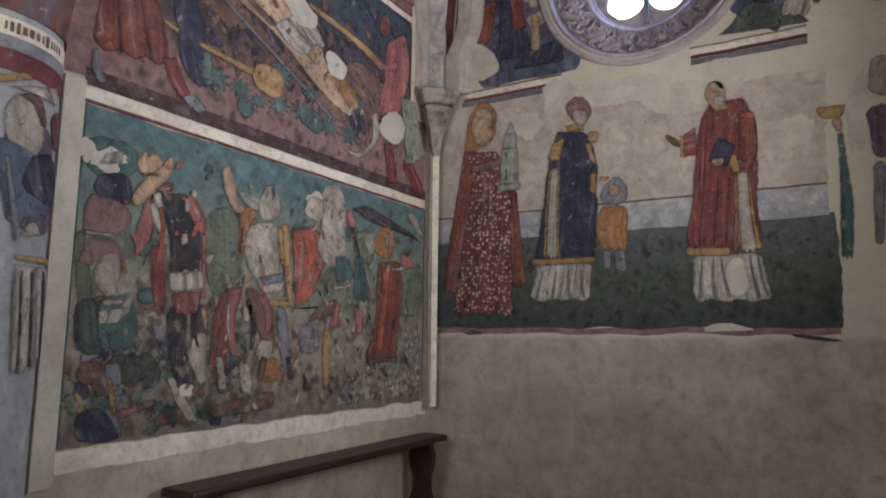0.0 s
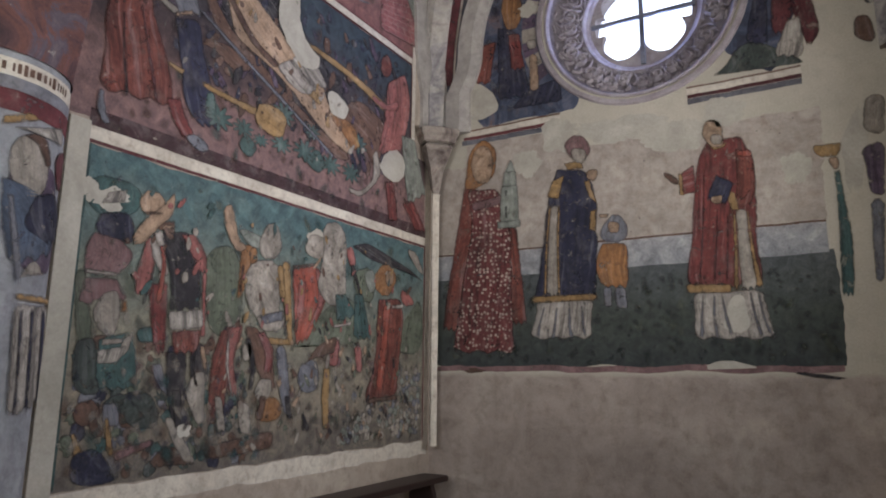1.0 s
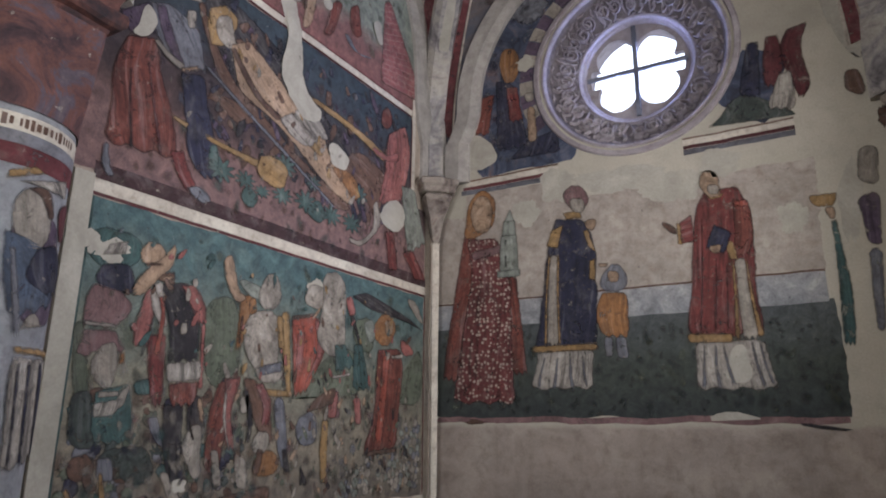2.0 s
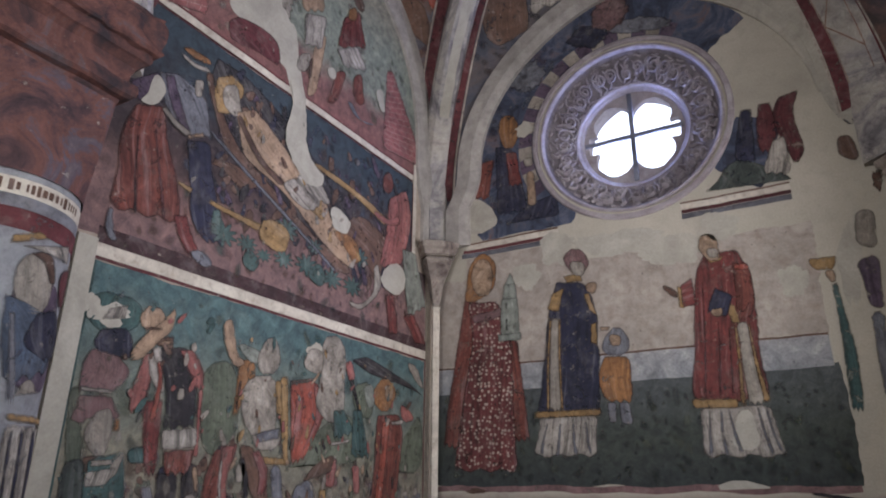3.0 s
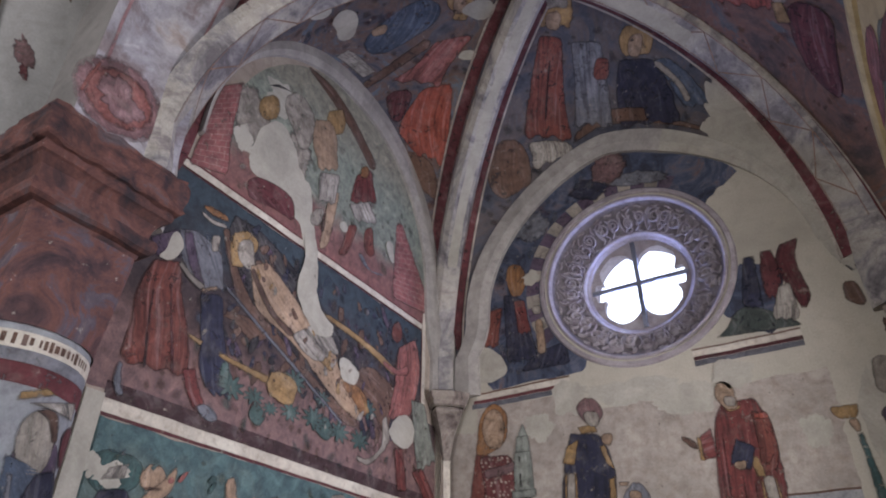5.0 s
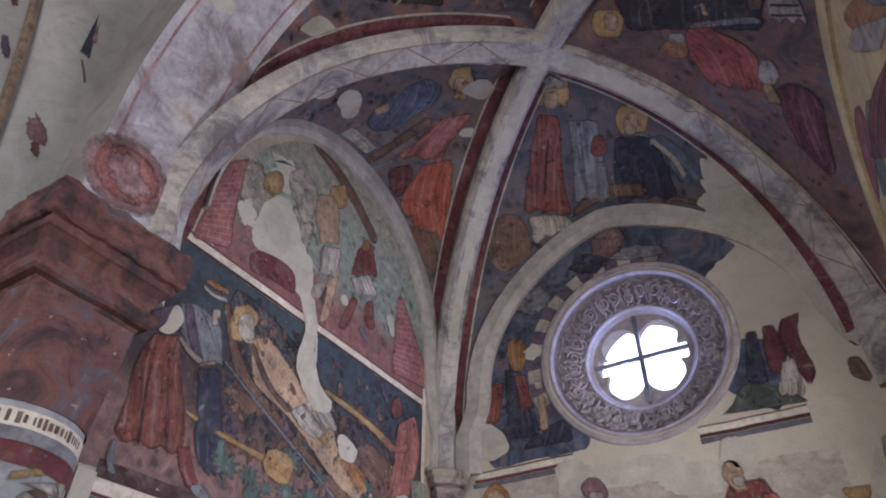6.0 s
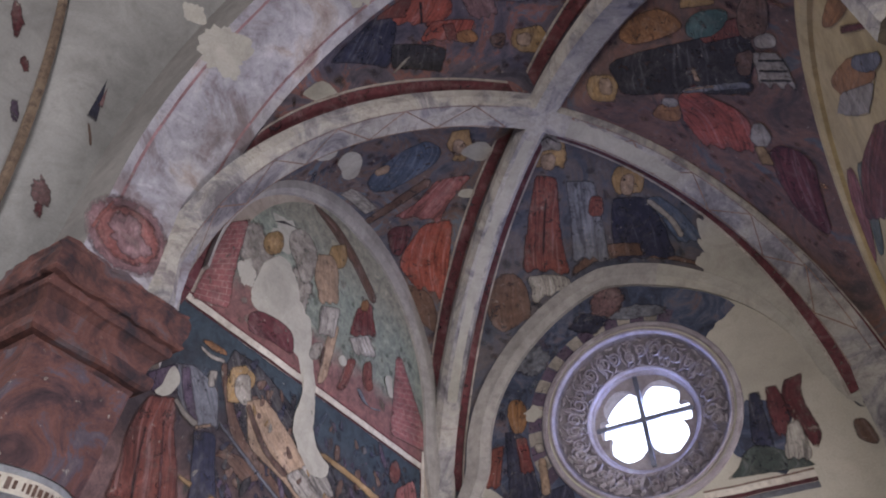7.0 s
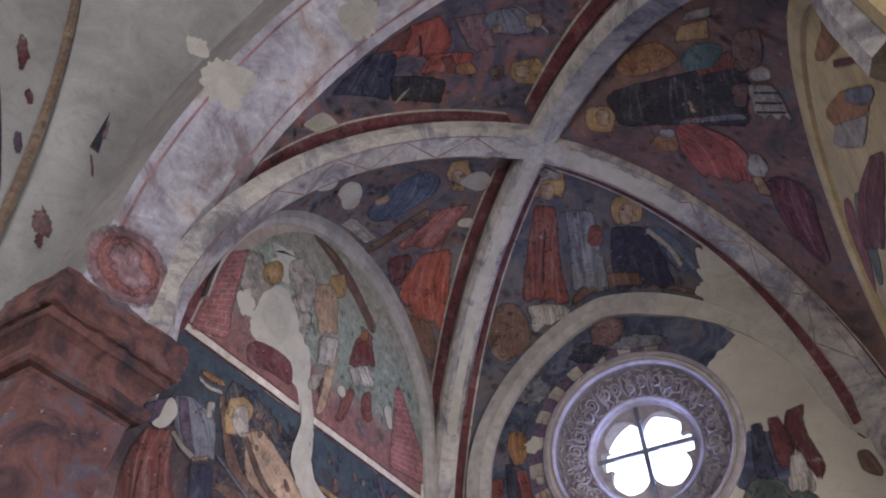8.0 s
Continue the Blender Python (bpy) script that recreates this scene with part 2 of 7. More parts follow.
MAT = {
    "plaster_wall": plaster("plaster_wall", (0.36, 0.30, 0.24), (0.20, 0.155, 0.12), (0.46, 0.40, 0.32), stain_at=(0.5, 0.8)),
    "north_plaster": plaster("north_plaster", (0.34, 0.285, 0.24), (0.20, 0.16, 0.13), (0.44, 0.385, 0.32), stain_at=(0.48, 0.8), above=(1.47, (0.44, 0.405, 0.325))),
    "pale_plaster": plaster("pale_plaster", (0.40, 0.375, 0.31), (0.33, 0.30, 0.245), (0.46, 0.435, 0.37), stain_at=(0.52, 0.9), relief=0.2),
    "white_plaster": plaster("white_plaster", (0.27, 0.263, 0.245), (0.20, 0.19, 0.175), (0.32, 0.312, 0.29), stain_at=(0.55, 0.95), relief=0.2),
    "border_white": plaster("border_white", (0.56, 0.51, 0.42), (0.34, 0.28, 0.22), (0.64, 0.6, 0.5), scale=2.0, stain_at=(0.5, 0.75), relief=0.2),
    "upper_wash": plaster("upper_wash", (0.375, 0.33, 0.28), (0.25, 0.20, 0.16), (0.45, 0.405, 0.345), scale=1.6, stain_at=(0.45, 0.75), relief=0.3),
    "yellow_plaster": plaster("yellow_plaster", (0.46, 0.36, 0.18), (0.32, 0.24, 0.11), (0.54, 0.44, 0.24), stain_at=(0.5, 0.85)),
    "grey_stone": plaster("grey_stone", (0.36, 0.335, 0.30), (0.22, 0.20, 0.185), (0.46, 0.43, 0.38), scale=1.2, stain_at=(0.45, 0.8), relief=0.4),
    "rose_stone": plaster("rose_stone", (0.32, 0.285, 0.295), (0.19, 0.15, 0.16), (0.42, 0.385, 0.385), scale=1.3, stain_at=(0.45, 0.8), relief=0.4),
    # grey plaster of the arch's flat faces, their shade darkened into the colour
    "shaded_arch_face": plaster("shaded_arch_face", (0.20, 0.188, 0.172), (0.15, 0.138, 0.126), (0.25, 0.235, 0.215), stain_at=(0.5, 0.9)),
    "floor_stone": plaster("floor_stone", (0.22, 0.17, 0.145), (0.14, 0.105, 0.09), (0.27, 0.22, 0.185), scale=2.0, rough=0.6),
    "brown_moulding": plaster("brown_moulding", (0.17, 0.12, 0.08), (0.07, 0.045, 0.035), (0.24, 0.18, 0.12), scale=3.0),
}

MAT["soffit_paint"] = mottled("soffit_paint", [(0.28, (0.27, 0.225, 0.225)), (0.42, (0.41, 0.395, 0.42)), (0.55, (0.50, 0.485, 0.50)), (0.68, (0.44, 0.385, 0.35)), (0.8, (0.30, 0.22, 0.20))], 2.2, 0.8, stroke=0.0)
MAT["pier_paint"] = mottled("pier_paint", [(0.25, (0.035, 0.022, 0.028)), (0.42, (0.105, 0.052, 0.05)), (0.52, (0.17, 0.072, 0.055)), (0.62, (0.105, 0.085, 0.105)), (0.78, (0.20, 0.15, 0.145))], 4.2, 0.8, stroke=0.1)
MAT["red_stone"] = mottled("red_stone", [(0.25, (0.03, 0.02, 0.024)), (0.42, (0.095, 0.042, 0.036)), (0.56, (0.165, 0.068, 0.052)), (0.72, (0.13, 0.10, 0.105))], 5.5, 0.6, stroke=0.15)
MAT["rib_paint"] = mottled("rib_paint", [(0.28, (0.16, 0.145, 0.15)), (0.42, (0.30, 0.285, 0.28)), (0.52, (0.43, 0.405, 0.36)), (0.66, (0.46, 0.43, 0.37)), (0.8, (0.27, 0.24, 0.23))], 3.0, 0.8, stroke=0.25)

# ---------------------------------------------------------------- mesh helpers


def part(name, bm, material, parent=None, label="", smooth=False):
    """Links a bmesh as one mesh object, under a parent if there is one."""
    me = bpy.data.meshes.new(name)
    bmesh.ops.recalc_face_normals(bm, faces=bm.faces)
    bm.to_mesh(me)
    bm.free()
    for m in material if isinstance(material, (list, tuple)) else [material]:
        me.materials.append(m)
    if smooth:
        me.polygons.foreach_set("use_smooth", [True] * len(me.polygons))
    ob = new(name, me)
    if parent is not None:
        ob.parent = parent
    if label:
        ob["label"] = label
    return ob


def box(bm, lo, hi, bevel=0.0):
    g = bmesh.ops.create_cube(bm, size=1.0, matrix=Matrix.Translation([(a + b) / 2 for a, b in zip(lo, hi)]) @ Matrix.Diagonal([b - a for a, b in zip(lo, hi)] + [1]))
    if bevel:
        edges = list({e for v in g["verts"] for e in v.link_edges})
        bmesh.ops.bevel(bm, geom=edges, offset=bevel, segments=2, affect="EDGES", profile=0.6)


def boxed(name, lo, hi, material, parent=None, bevel=0.0, label=""):
    bm = bmesh.new()
    box(bm, lo, hi, bevel)
    return part(name, bm, material, parent, label)


def sheet(bm, fn, nu, nv, a=(0.0, 1.0), b=(0.0, 1.0), uvs=None):
    """A grid of quads over fn(u, v)."""
    rows = []
    for i in range(nu + 1):
        u = a[0] + (a[1] - a[0]) * i / nu
        rows.append([bm.verts.new(fn(u, b[0] + (b[1] - b[0]) * j / nv)) for j in range(nv + 1)])
    for i in range(nu):
        for j in range(nv):
            bm.faces.new((rows[i][j], rows[i + 1][j], rows[i + 1][j + 1], rows[i][j + 1]))


def sweep(bm, points, frames, section, closed=False):
    """Sweeps a section (list of (side, out)) along points; frames: (side, out) vectors."""
    rings = [[bm.verts.new(p + s * a + o * b) for a, b in section] for p, (s, o) in zip(points, frames)]
    n = len(section)
    pairs = list(zip(rings, rings[1:])) + ([(rings[-1], rings[0])] if closed else [])
    for r0, r1 in pairs:
        for k in range(n):
            bm.faces.new((r0[k], r0[(k + 1) % n], r1[(k + 1) % n], r1[k]))
    if not closed:
        bm.faces.new(rings[0]), bm.faces.new(rings[-1])


def lathe(bm, axis, centre, profile, n=96, wobble=0.0):
    """Turns a profile of (radius, depth) round an axis through centre; axis 'y' or 'z'."""
    rings = []
    for r, d in profile:
        ring = []
        for i in range(n):
            t = 2 * math.pi * i / n
            c, s = r * math.cos(t), r * math.sin(t)
            p = Vector((c, d, s)) if axis == "y" else Vector((c, s, d))
            ring.append(bm.verts.new(Vector(centre) + p))
        rings.append(ring)
    for r0, r1 in zip(rings, rings[1:]):
        for i in range(n):
            bm.faces.new((r0[i], r0[(i + 1) % n], r1[(i + 1) % n], r1[i]))
    return rings


def structure(ob, label, category):
    return tagged(ob, label, category, kind="structure")


# ---------------------------------------------------------------- plan
Y_ARCH_IN, Y_ARCH_OUT = -2.65, -3.17   # the broad front arch
BOSS = Vector((1.62, -1.36, 5.5))
ROSE = (1.54, 3.865)           # centre of the round window in the end wall
TOP = 6.6

# ---------------------------------------------------------------- floor and walls
structure(boxed("floor", (-0.9, -7.2, -0.2), (4.3, 0.6, 0.0), MAT["floor_stone"]), "worn stone floor of the chapel", "floor")
structure(boxed("ceiling", (-0.9, -7.2, TOP), (4.3, 0.6, TOP + 0.2), MAT["white_plaster"]), "plain plaster roof slab over the vaults", "ceiling")
structure(boxed("wall_west", (-0.6, -3.0, 0.0), (0.0, 0.0, TOP), MAT["plaster_wall"]), "frescoed side wall of rough plaster", "wall")
structure(boxed("wall_west_nave", (-0.9, -7.2, 0.0), (-0.3, -3.0, TOP), MAT["white_plaster"]), "whitewashed nave side wall", "wall")
for nm, lo, hi in (("wall_east", (W, -3.0, 2.9), (W + 0.6, 0.0, TOP)), ("wall_east_b", (W, -3.0, 0.0), (W + 0.6, -2.3, 2.9)), ("wall_east_c", (W, -0.7, 0.0), (W + 0.6, 0.0, 2.9)), ("wall_east_d", (W, -2.3, 0.0), (W + 0.6, -0.7, 0.9))):
    structure(boxed(nm, lo, hi, MAT["yellow_plaster"]), "yellowish plaster side wall of the chapel", "wall")
for nm, lo, hi in (("wall_east_nave", (3.7, -7.2, 0), (4.3, -5.5, TOP)), ("wall_east_nave_b", (3.7, -4.3, 0), (4.3, -3.0, TOP)),
                   ("wall_east_nave_c", (3.7, -5.5, 0), (4.3, -4.3, 2.3)), ("wall_east_nave_d", (3.7, -5.5, 4.1), (4.3, -4.3, TOP)),
                   ("wall_south", (-0.3, -7.2, 0), (0.6, -6.7, TOP)), ("wall_south_b", (2.8, -7.2, 0), (3.7, -6.7, TOP)),
                   ("wall_south_c", (0.6, -7.2, 0), (2.8, -6.7, 2.2)), ("wall_south_d", (0.6, -7.2, 5.0), (2.8, -6.7, TOP))):
    structure(boxed(nm, lo, hi, MAT["white_plaster"]), "plain whitewashed nave wall", "wall")


def wall_round_hole(name, x0, x1, z0, z1, y0, y1, centre, radius, material, n=120):
    """A wall from y0 (front) to y1 with a round hole through it."""
    angles = [2 * math.pi * i / n for i in range(n)]
    angles += [math.atan2(z - centre[1], x - centre[0]) % (2 * math.pi) for x in (x0, x1) for z in (z0, z1)]
    angles = sorted(set(angles))
    bm = bmesh.new()
    loops = []
    for y in (y0, y1):
        inner, outer = [], []
        for a in angles:
            c, s = math.cos(a), math.sin(a)
            k = min(((x1 if c > 0 else x0) - centre[0]) / c if abs(c) > 1e-9 else 1e9, ((z1 if s > 0 else z0) - centre[1]) / s if abs(s) > 1e-9 else 1e9)
            inner.append(bm.verts.new((centre[0] + radius * c, y, centre[1] + radius * s)))
            outer.append(bm.verts.new((centre[0] + k * c, y, centre[1] + k * s)))
        loops.append((inner, outer))
    (i0, o0), (i1, o1) = loops
    m = len(angles)
    for k in range(m):
        j = (k + 1) % m
        bm.faces.new((i0[k], i0[j], o0[j], o0[k]))
        bm.faces.new((i1[k], o1[k], o1[j], i1[j]))
        bm.faces.new((i0[k], i1[k], i1[j], i0[j]))
        bm.faces.new((o0[k], o0[j], o1[j], o1[k]))
    return part(name, bm, material)


structure(wall_round_hole("wall_north", -0.6, W + 0.6, 0.0, TOP, 0.0, 0.6, ROSE, 0.62, MAT["north_plaster"]), "end wall of old plaster with a round window", "wall")

# ---------------------------------------------------------------- vault geometry
# wall arches: centre along the wall, spring height, half span, rise, how pointed
FORM = {"west": (-1.31, 4.0, 1.2, 1.35, 1.0), "east": (-1.5, 3.5, 1.25, 0.92, 1.0), "north": (1.49, 3.8, 1.21, 1.29, 1.3), "south": (1.62, 4.02, 1.5, 1.5, 1.0)}
CORNER = {"nw": Vector((0.0, 0.0, 3.35)), "ne": Vector((2.96, 0.0, 3.35)), "sw": Vector((0.0, -2.72, 3.35)), "se": Vector((3.2, -2.72, 3.35))}


def rib_curve(corner, s, lift=0.0):
    """A point of the diagonal rib from its corner (s = 0) to the boss (s = 1)."""
    a = s * math.pi / 2
    c = CORNER[corner]
    k = 1 - math.cos(a)
    z0 = 3.5
    p = c.lerp(BOSS, k)
    return Vector((p.x, p.y, z0 + (BOSS.z + lift - z0) * math.sin(a)))


def form_curve(wall, side, s):
    """A point of a wall arch; side -1 or +1; s = 0 at the spring, 1 at its crown."""
    c, zc, r, rise, point = FORM[wall]
    st = 0.16
    if s < st:
        h, z = r + 0.10 * (1 - s / st) ** 2, 3.5 + (zc - 3.5) * s / st
    else:
        a = (s - st) / (1 - st) * math.pi / 2
        h, z = r * max(0.0, math.cos(a)) ** point, zc + rise * math.sin(a)
    q = c + side * h
    return {"west": Vector((0.0, q, z)), "east": Vector((W, q, z)), "north": Vector((q, 0.0, z)), "south": Vector((q, Y_ARCH_IN, z))}[wall]


CELL = {"west": ("sw", "nw"), "north": ("nw", "ne"), "east": ("se", "ne"), "south": ("sw", "se")}


def cell_point(wall, s, v, off=0.0):
    """A point of a vault cell: s from 0 to 2 along its wall arch, v from the wall (0) to the ribs (1)."""
    side, t = (-1, s) if s <= 1 else (1, 2 - s)
    f = form_curve(wall, side, t)
    r = rib_curve(CELL[wall][0 if s <= 1 else 1], t, 0.10)
    p = f.lerp(r, v)
    p.z += 0.10 * math.sin(math.pi * v) * t
    if off:
        e = 0.01
        a = cell_point(wall, min(2, s + e), v) - cell_point(wall, max(0, s - e), v)
        b = cell_point(wall, s, min(1, v + e)) - cell_point(wall, s, max(0, v - e))
        n = a.cross(b)
        n = n.normalized() if n.length > 1e-9 else Vector((0, 0, -1))
        if n.dot(Vector((1.6, -1.4, 3.6)) - p) < 0:
            n = -n
        p = p + n * off
    return p


# ---------------------------------------------------------------- vault of the chapel
MAT["cell_west"] = mottled("cell_west", [(0.3, (0.058, 0.061, 0.079)), (0.45, (0.109, 0.109, 0.122)), (0.58, (0.166, 0.109, 0.083)), (0.72, (0.128, 0.154, 0.186))], 2.2, stroke=0.15)
MAT["cell_north"] = mottled("cell_north", [(0.3, (0.045, 0.05, 0.068)), (0.47, (0.085, 0.09, 0.112)), (0.6, (0.12, 0.10, 0.095)), (0.75, (0.13, 0.14, 0.165))], 1.9, stroke=0.15)
MAT["cell_east"] = mottled("cell_east", [(0.3, (0.077, 0.058, 0.054)), (0.45, (0.154, 0.096, 0.077)), (0.58, (0.205, 0.109, 0.077)), (0.72, (0.115, 0.122, 0.128))], 2.2, stroke=0.15)
MAT["cell_south"] = mottled("cell_south", [(0.3, (0.064, 0.058, 0.079)), (0.5, (0.128, 0.109, 0.128)), (0.6, (0.243, 0.109, 0.083)), (0.72, (0.141, 0.141, 0.173))], 2.2, stroke=0.15)
for wall in CELL:
    bm = bmesh.new()
    sheet(bm, lambda s, v: cell_point(wall, s, v), 56, 18, (0, 2), (0, 1))
    sheet(bm, lambda s, v: cell_point(wall, s, v) + Vector((0, 0, 0.12)), 56, 18, (0, 2), (0, 1))
    structure(part("vault_" + wall, bm, MAT["cell_" + wall], smooth=True), "painted vault cell in dark worn fresco", "vault")


def arc_frames(points, out_from):
    """Side and outward vectors along a curve; outward points at the given place."""
    frames = []
    for i, p in enumerate(points):
        t = (points[min(i + 1, len(points) - 1)] - points[max(i - 1, 0)]).normalized()
        o = (out_from - p)
        o = (o - t * o.dot(t)).normalized()
        frames.append((t.cross(o).normalized(), o))
    return frames


MAT["zigzag"] = fresco("zigzag", (0.27, 0.16, 0.11), loss=0.58)
RIB = {"nw": (-0.10, 0.10), "ne": (-0.10, 0.155), "sw": (-0.155, 0.10), "se": (-0.11, 0.11)}


def rib_section(lo, hi):
    """A rib's section: two sides, chamfers and a flat underside."""
    return [(lo, -0.04), (lo, 0.035), (lo + 0.018, 0.06), (lo + 0.035, 0.085), (hi - 0.035, 0.085), (hi - 0.018, 0.06), (hi, 0.035), (hi, -0.04)]


for corner in CORNER:
    pts = [rib_curve(corner, 0.0) + (BOSS - CORNER[corner]).normalized() * 0.06 - Vector((0, 0, 0.25 - 0.05 * i)) for i in range(5)]
    pts = [Vector((p.x, p.y, 3.22 + 0.07 * i)) for i, p in enumerate(pts)]
    pts += [rib_curve(corner, i / 40, 0.04) + Vector((0, 0, 0.0)) for i in range(3, 41)]
    bm = bmesh.new()
    sweep(bm, pts, arc_frames(pts, Vector((1.62, -1.36, 3.3))), rib_section(*RIB[corner]))
    rib = structure(part("vault_rib", bm, MAT["rib_paint"], smooth=False), "whitewashed vault rib with faded painted pattern", "rib")
    axes = arc_frames(pts, Vector((1.62, -1.36, 3.3)))

    def on_rib(t, a, off):
        i = min(len(pts) - 2, int(t))
        k = t - i
        p = pts[i].lerp(pts[i + 1], k)
        return p + axes[i][0].lerp(axes[i + 1][0], k) * a + axes[i][1].lerp(axes[i + 1][1], k) * (0.085 + off)
    mid = sum(RIB[corner]) / 2
    if corner in ("sw", "ne"):
        bm = bmesh.new()
        t, side = 7.0, 1
        while t < 37.0:
            step = 3.2
            sheet(bm, lambda u, v: on_rib(t + u * step + v * 0.18, mid + side * (0.085 - 0.17 * u), 0.002), 5, 1)
            t, side = t + step, -side
        for edge in (-0.088, 0.084):
            sheet(bm, lambda u, v: on_rib(5 + 34 * u, mid + edge + 0.006 * v + 0.003 * noise.noise(Vector((u * 30, edge, 0))), 0.0025), 60, 1)
        part("painted_zigzag", bm, MAT["zigzag"], rib)
    if corner in ("nw", "ne"):
        bm = bmesh.new()
        lo, hi, half = (12, 40, 0.038) if corner == "nw" else (27, 39, 0.075)
        sheet(bm, lambda u, v: on_rib(lo + (hi - lo) * u, mid + half * (2 * v - 1) * (1 - 0.6 * (corner == "ne") * v * (1 - u)) + 0.016 * noise.noise(Vector((u * 14, v * 3, lo))), 0.0035), 50, 3)
        part("bare_patch", bm, MAT["pale_plaster"], rib)


def wall_arch(wall, width, depth, material, span=(0, 61), fade=False):
    pts = [form_curve(wall, -1, i / 30) for i in range(31)] + [form_curve(wall, 1, 1 - i / 30) for i in range(1, 31)]
    pts = pts[span[0]:span[1]]
    c, zc = FORM[wall][:2]
    inward = {"west": Vector((1, 0, 0)), "east": Vector((-1, 0, 0)), "north": Vector((0, -1, 0))}[wall]
    mid = {"west": Vector((0, c, zc)), "east": Vector((W, c, zc)), "north": Vector((c, 0, zc))}[wall]
    frames = []
    for p in pts:
        o = mid - p
        if p.z < zc:
            o.z = 0
        frames.append((inward, o.normalized()))
    if wall == "west":
        frames = [(a, o * min(1.0, 0.12 + 0.88 * (i / 26) ** 1.6)) for i, (a, o) in enumerate(frames)]
    if fade:
        n = len(frames)
        frames = [(a * (1 - 0.97 * (i / n)), o * (1 - 0.97 * (i / n))) for i, (a, o) in enumerate(frames)]
    if span[0] == 0:
        foot = pts[0].copy()
        foot.z = 3.2
        pts, frames = [foot] + pts, [frames[0]] + frames
    if span[1] == 61:
        foot = pts[-1].copy()
        foot.z = 3.2
        pts, frames = pts + [foot], frames + [frames[-1]]
    sec = [(-0.02, -0.03), (depth, -0.03), (depth, width * 0.55), (depth * 0.55, width), (-0.02, width)]
    bm = bmesh.new()
    sweep(bm, pts, frames, sec)
    return structure(part("wall_arch_" + wall, bm, material), "grey moulded wall arch under the vault", "arch")


wall_arch("west", 0.17, 0.05, MAT["grey_stone"], (4, 61))
wall_arch("north", 0.15, 0.06, MAT["grey_stone"], (0, 39))
wall_arch("north", 0.15, 0.06, MAT["pale_plaster"], (38, 57), True)
wall_arch("east", 0.06, 0.04, MAT["yellow_plaster"])

# painted borders of the cells along the ribs: a dark red band and a thin white line
MAT["band_red"] = fresco("band_red", (0.13, 0.035, 0.04), loss=0.7)
MAT["line_white"] = fresco("line_white", (0.48, 0.44, 0.38), loss=0.62)


def cell_strip(wall, corner_first, d0, d1, off, material, name, parent, t0=0.04, t1=0.97):
    """A strip along a rib, d metres away from it."""
    def fn(t, k):
        s = t if corner_first else 2 - t
        along = cell_point(wall, s, 1) - cell_point(wall, s, 0)
        length = max(0.05, along.length)
        e = 0.01 if corner_first else -0.01
        run = cell_point(wall, s, 1) - cell_point(wall, s - e, 1)
        sine = along.normalized().cross(run.normalized()).length
        d = (d0 + (d1 - d0) * k) / max(0.25, sine)
        return cell_point(wall, s, max(0.0, 1 - d / length), off)
    bm = bmesh.new()
    sheet(bm, fn, 44, 2, (t0, t1), (0, 1))
    return part(name, bm, material, parent)


for wall in CELL:
    host = bpy.data.objects["vault_" + wall]
    for first in (True, False):
        cell_strip(wall, first, 0.10, 0.175, 0.0105, MAT["band_red"], "painted_band", host)
        cell_strip(wall, first, 0.18, 0.194, 0.012, MAT["line_white"], "painted_line", host)

# ---------------------------------------------------------------- broad front arch
AC, AZ, AR = 1.62, 4.02, 1.5


def arch_outline(r, n=64, low=3.3, grow=0.0):
    """Half round on two uprights; grow widens the radius towards the crown."""
    pts = [(AC - r, low)]
    for i in range(n + 1):
        a = math.pi * i / n
        q = r + grow * math.sin(a)
        pts.append((AC - q * math.cos(a), AZ + q * math.sin(a)))
    return pts + [(AC + r, low)]


bm = bmesh.new()
inner, outer = arch_outline(AR), arch_outline(AR + 0.30, grow=0.24)
for ys in (Y_ARCH_IN, Y_ARCH_OUT):
    a = [bm.verts.new((x, ys, z)) for x, z in inner]
    b = [bm.verts.new((x, ys, z)) for x, z in outer]
    for i in range(len(a) - 1):
        bm.faces.new((a[i], a[i + 1], b[i + 1], b[i])).material_index = 1
sheet(bm, lambda i, k: (inner[round(i)][0], Y_ARCH_IN + (Y_ARCH_OUT - Y_ARCH_IN) * k, inner[round(i)][1]), len(inner) - 1, 4, (0, len(inner) - 1), (0, 1))
sheet(bm, lambda i, k: (outer[round(i)][0], Y_ARCH_IN + (Y_ARCH_OUT - Y_ARCH_IN) * k, outer[round(i)][1]), len(outer) - 1, 2, (0, len(outer) - 1), (0, 1))
bmesh.ops.remove_doubles(bm, verts=bm.verts, dist=0.0005)
front_arch = structure(part("front_arch", bm, [MAT["soffit_paint"], MAT["shaded_arch_face"]]), "broad round arch, its soffit pale with faded bluish paint", "arch")


def soffit(a, y, off=0.0):
    """A point of the arch's inner face: a metres up from the impost along the curve, y along its depth."""
    rise = AZ - 3.3
    if a < rise:
        return Vector((AC - AR + off, y, 3.3 + a))
    t = (a - rise) / AR
    return Vector((AC - (AR - off) * math.cos(t), y, AZ + (AR - off) * math.sin(t)))


# spandrel above the front arch closes the chapel
bm = bmesh.new()
spandrel = arch_outline(AR + 0.28, grow=0.24)
for ys in (-2.95, -3.1):
    a = [bm.verts.new((x, ys, z)) for x, z in spandrel]
    b = [bm.verts.new((max(-0.6, min(W + 0.6, AC + (x - AC) * 2.4)), ys, TOP)) for x, z in spandrel]
    for i in range(len(a) - 1):
        bm.faces.new((a[i], a[i + 1], b[i + 1], b[i]))
structure(part("spandrel", bm, MAT["white_plaster"]), "plaster wall above the front arch", "wall")

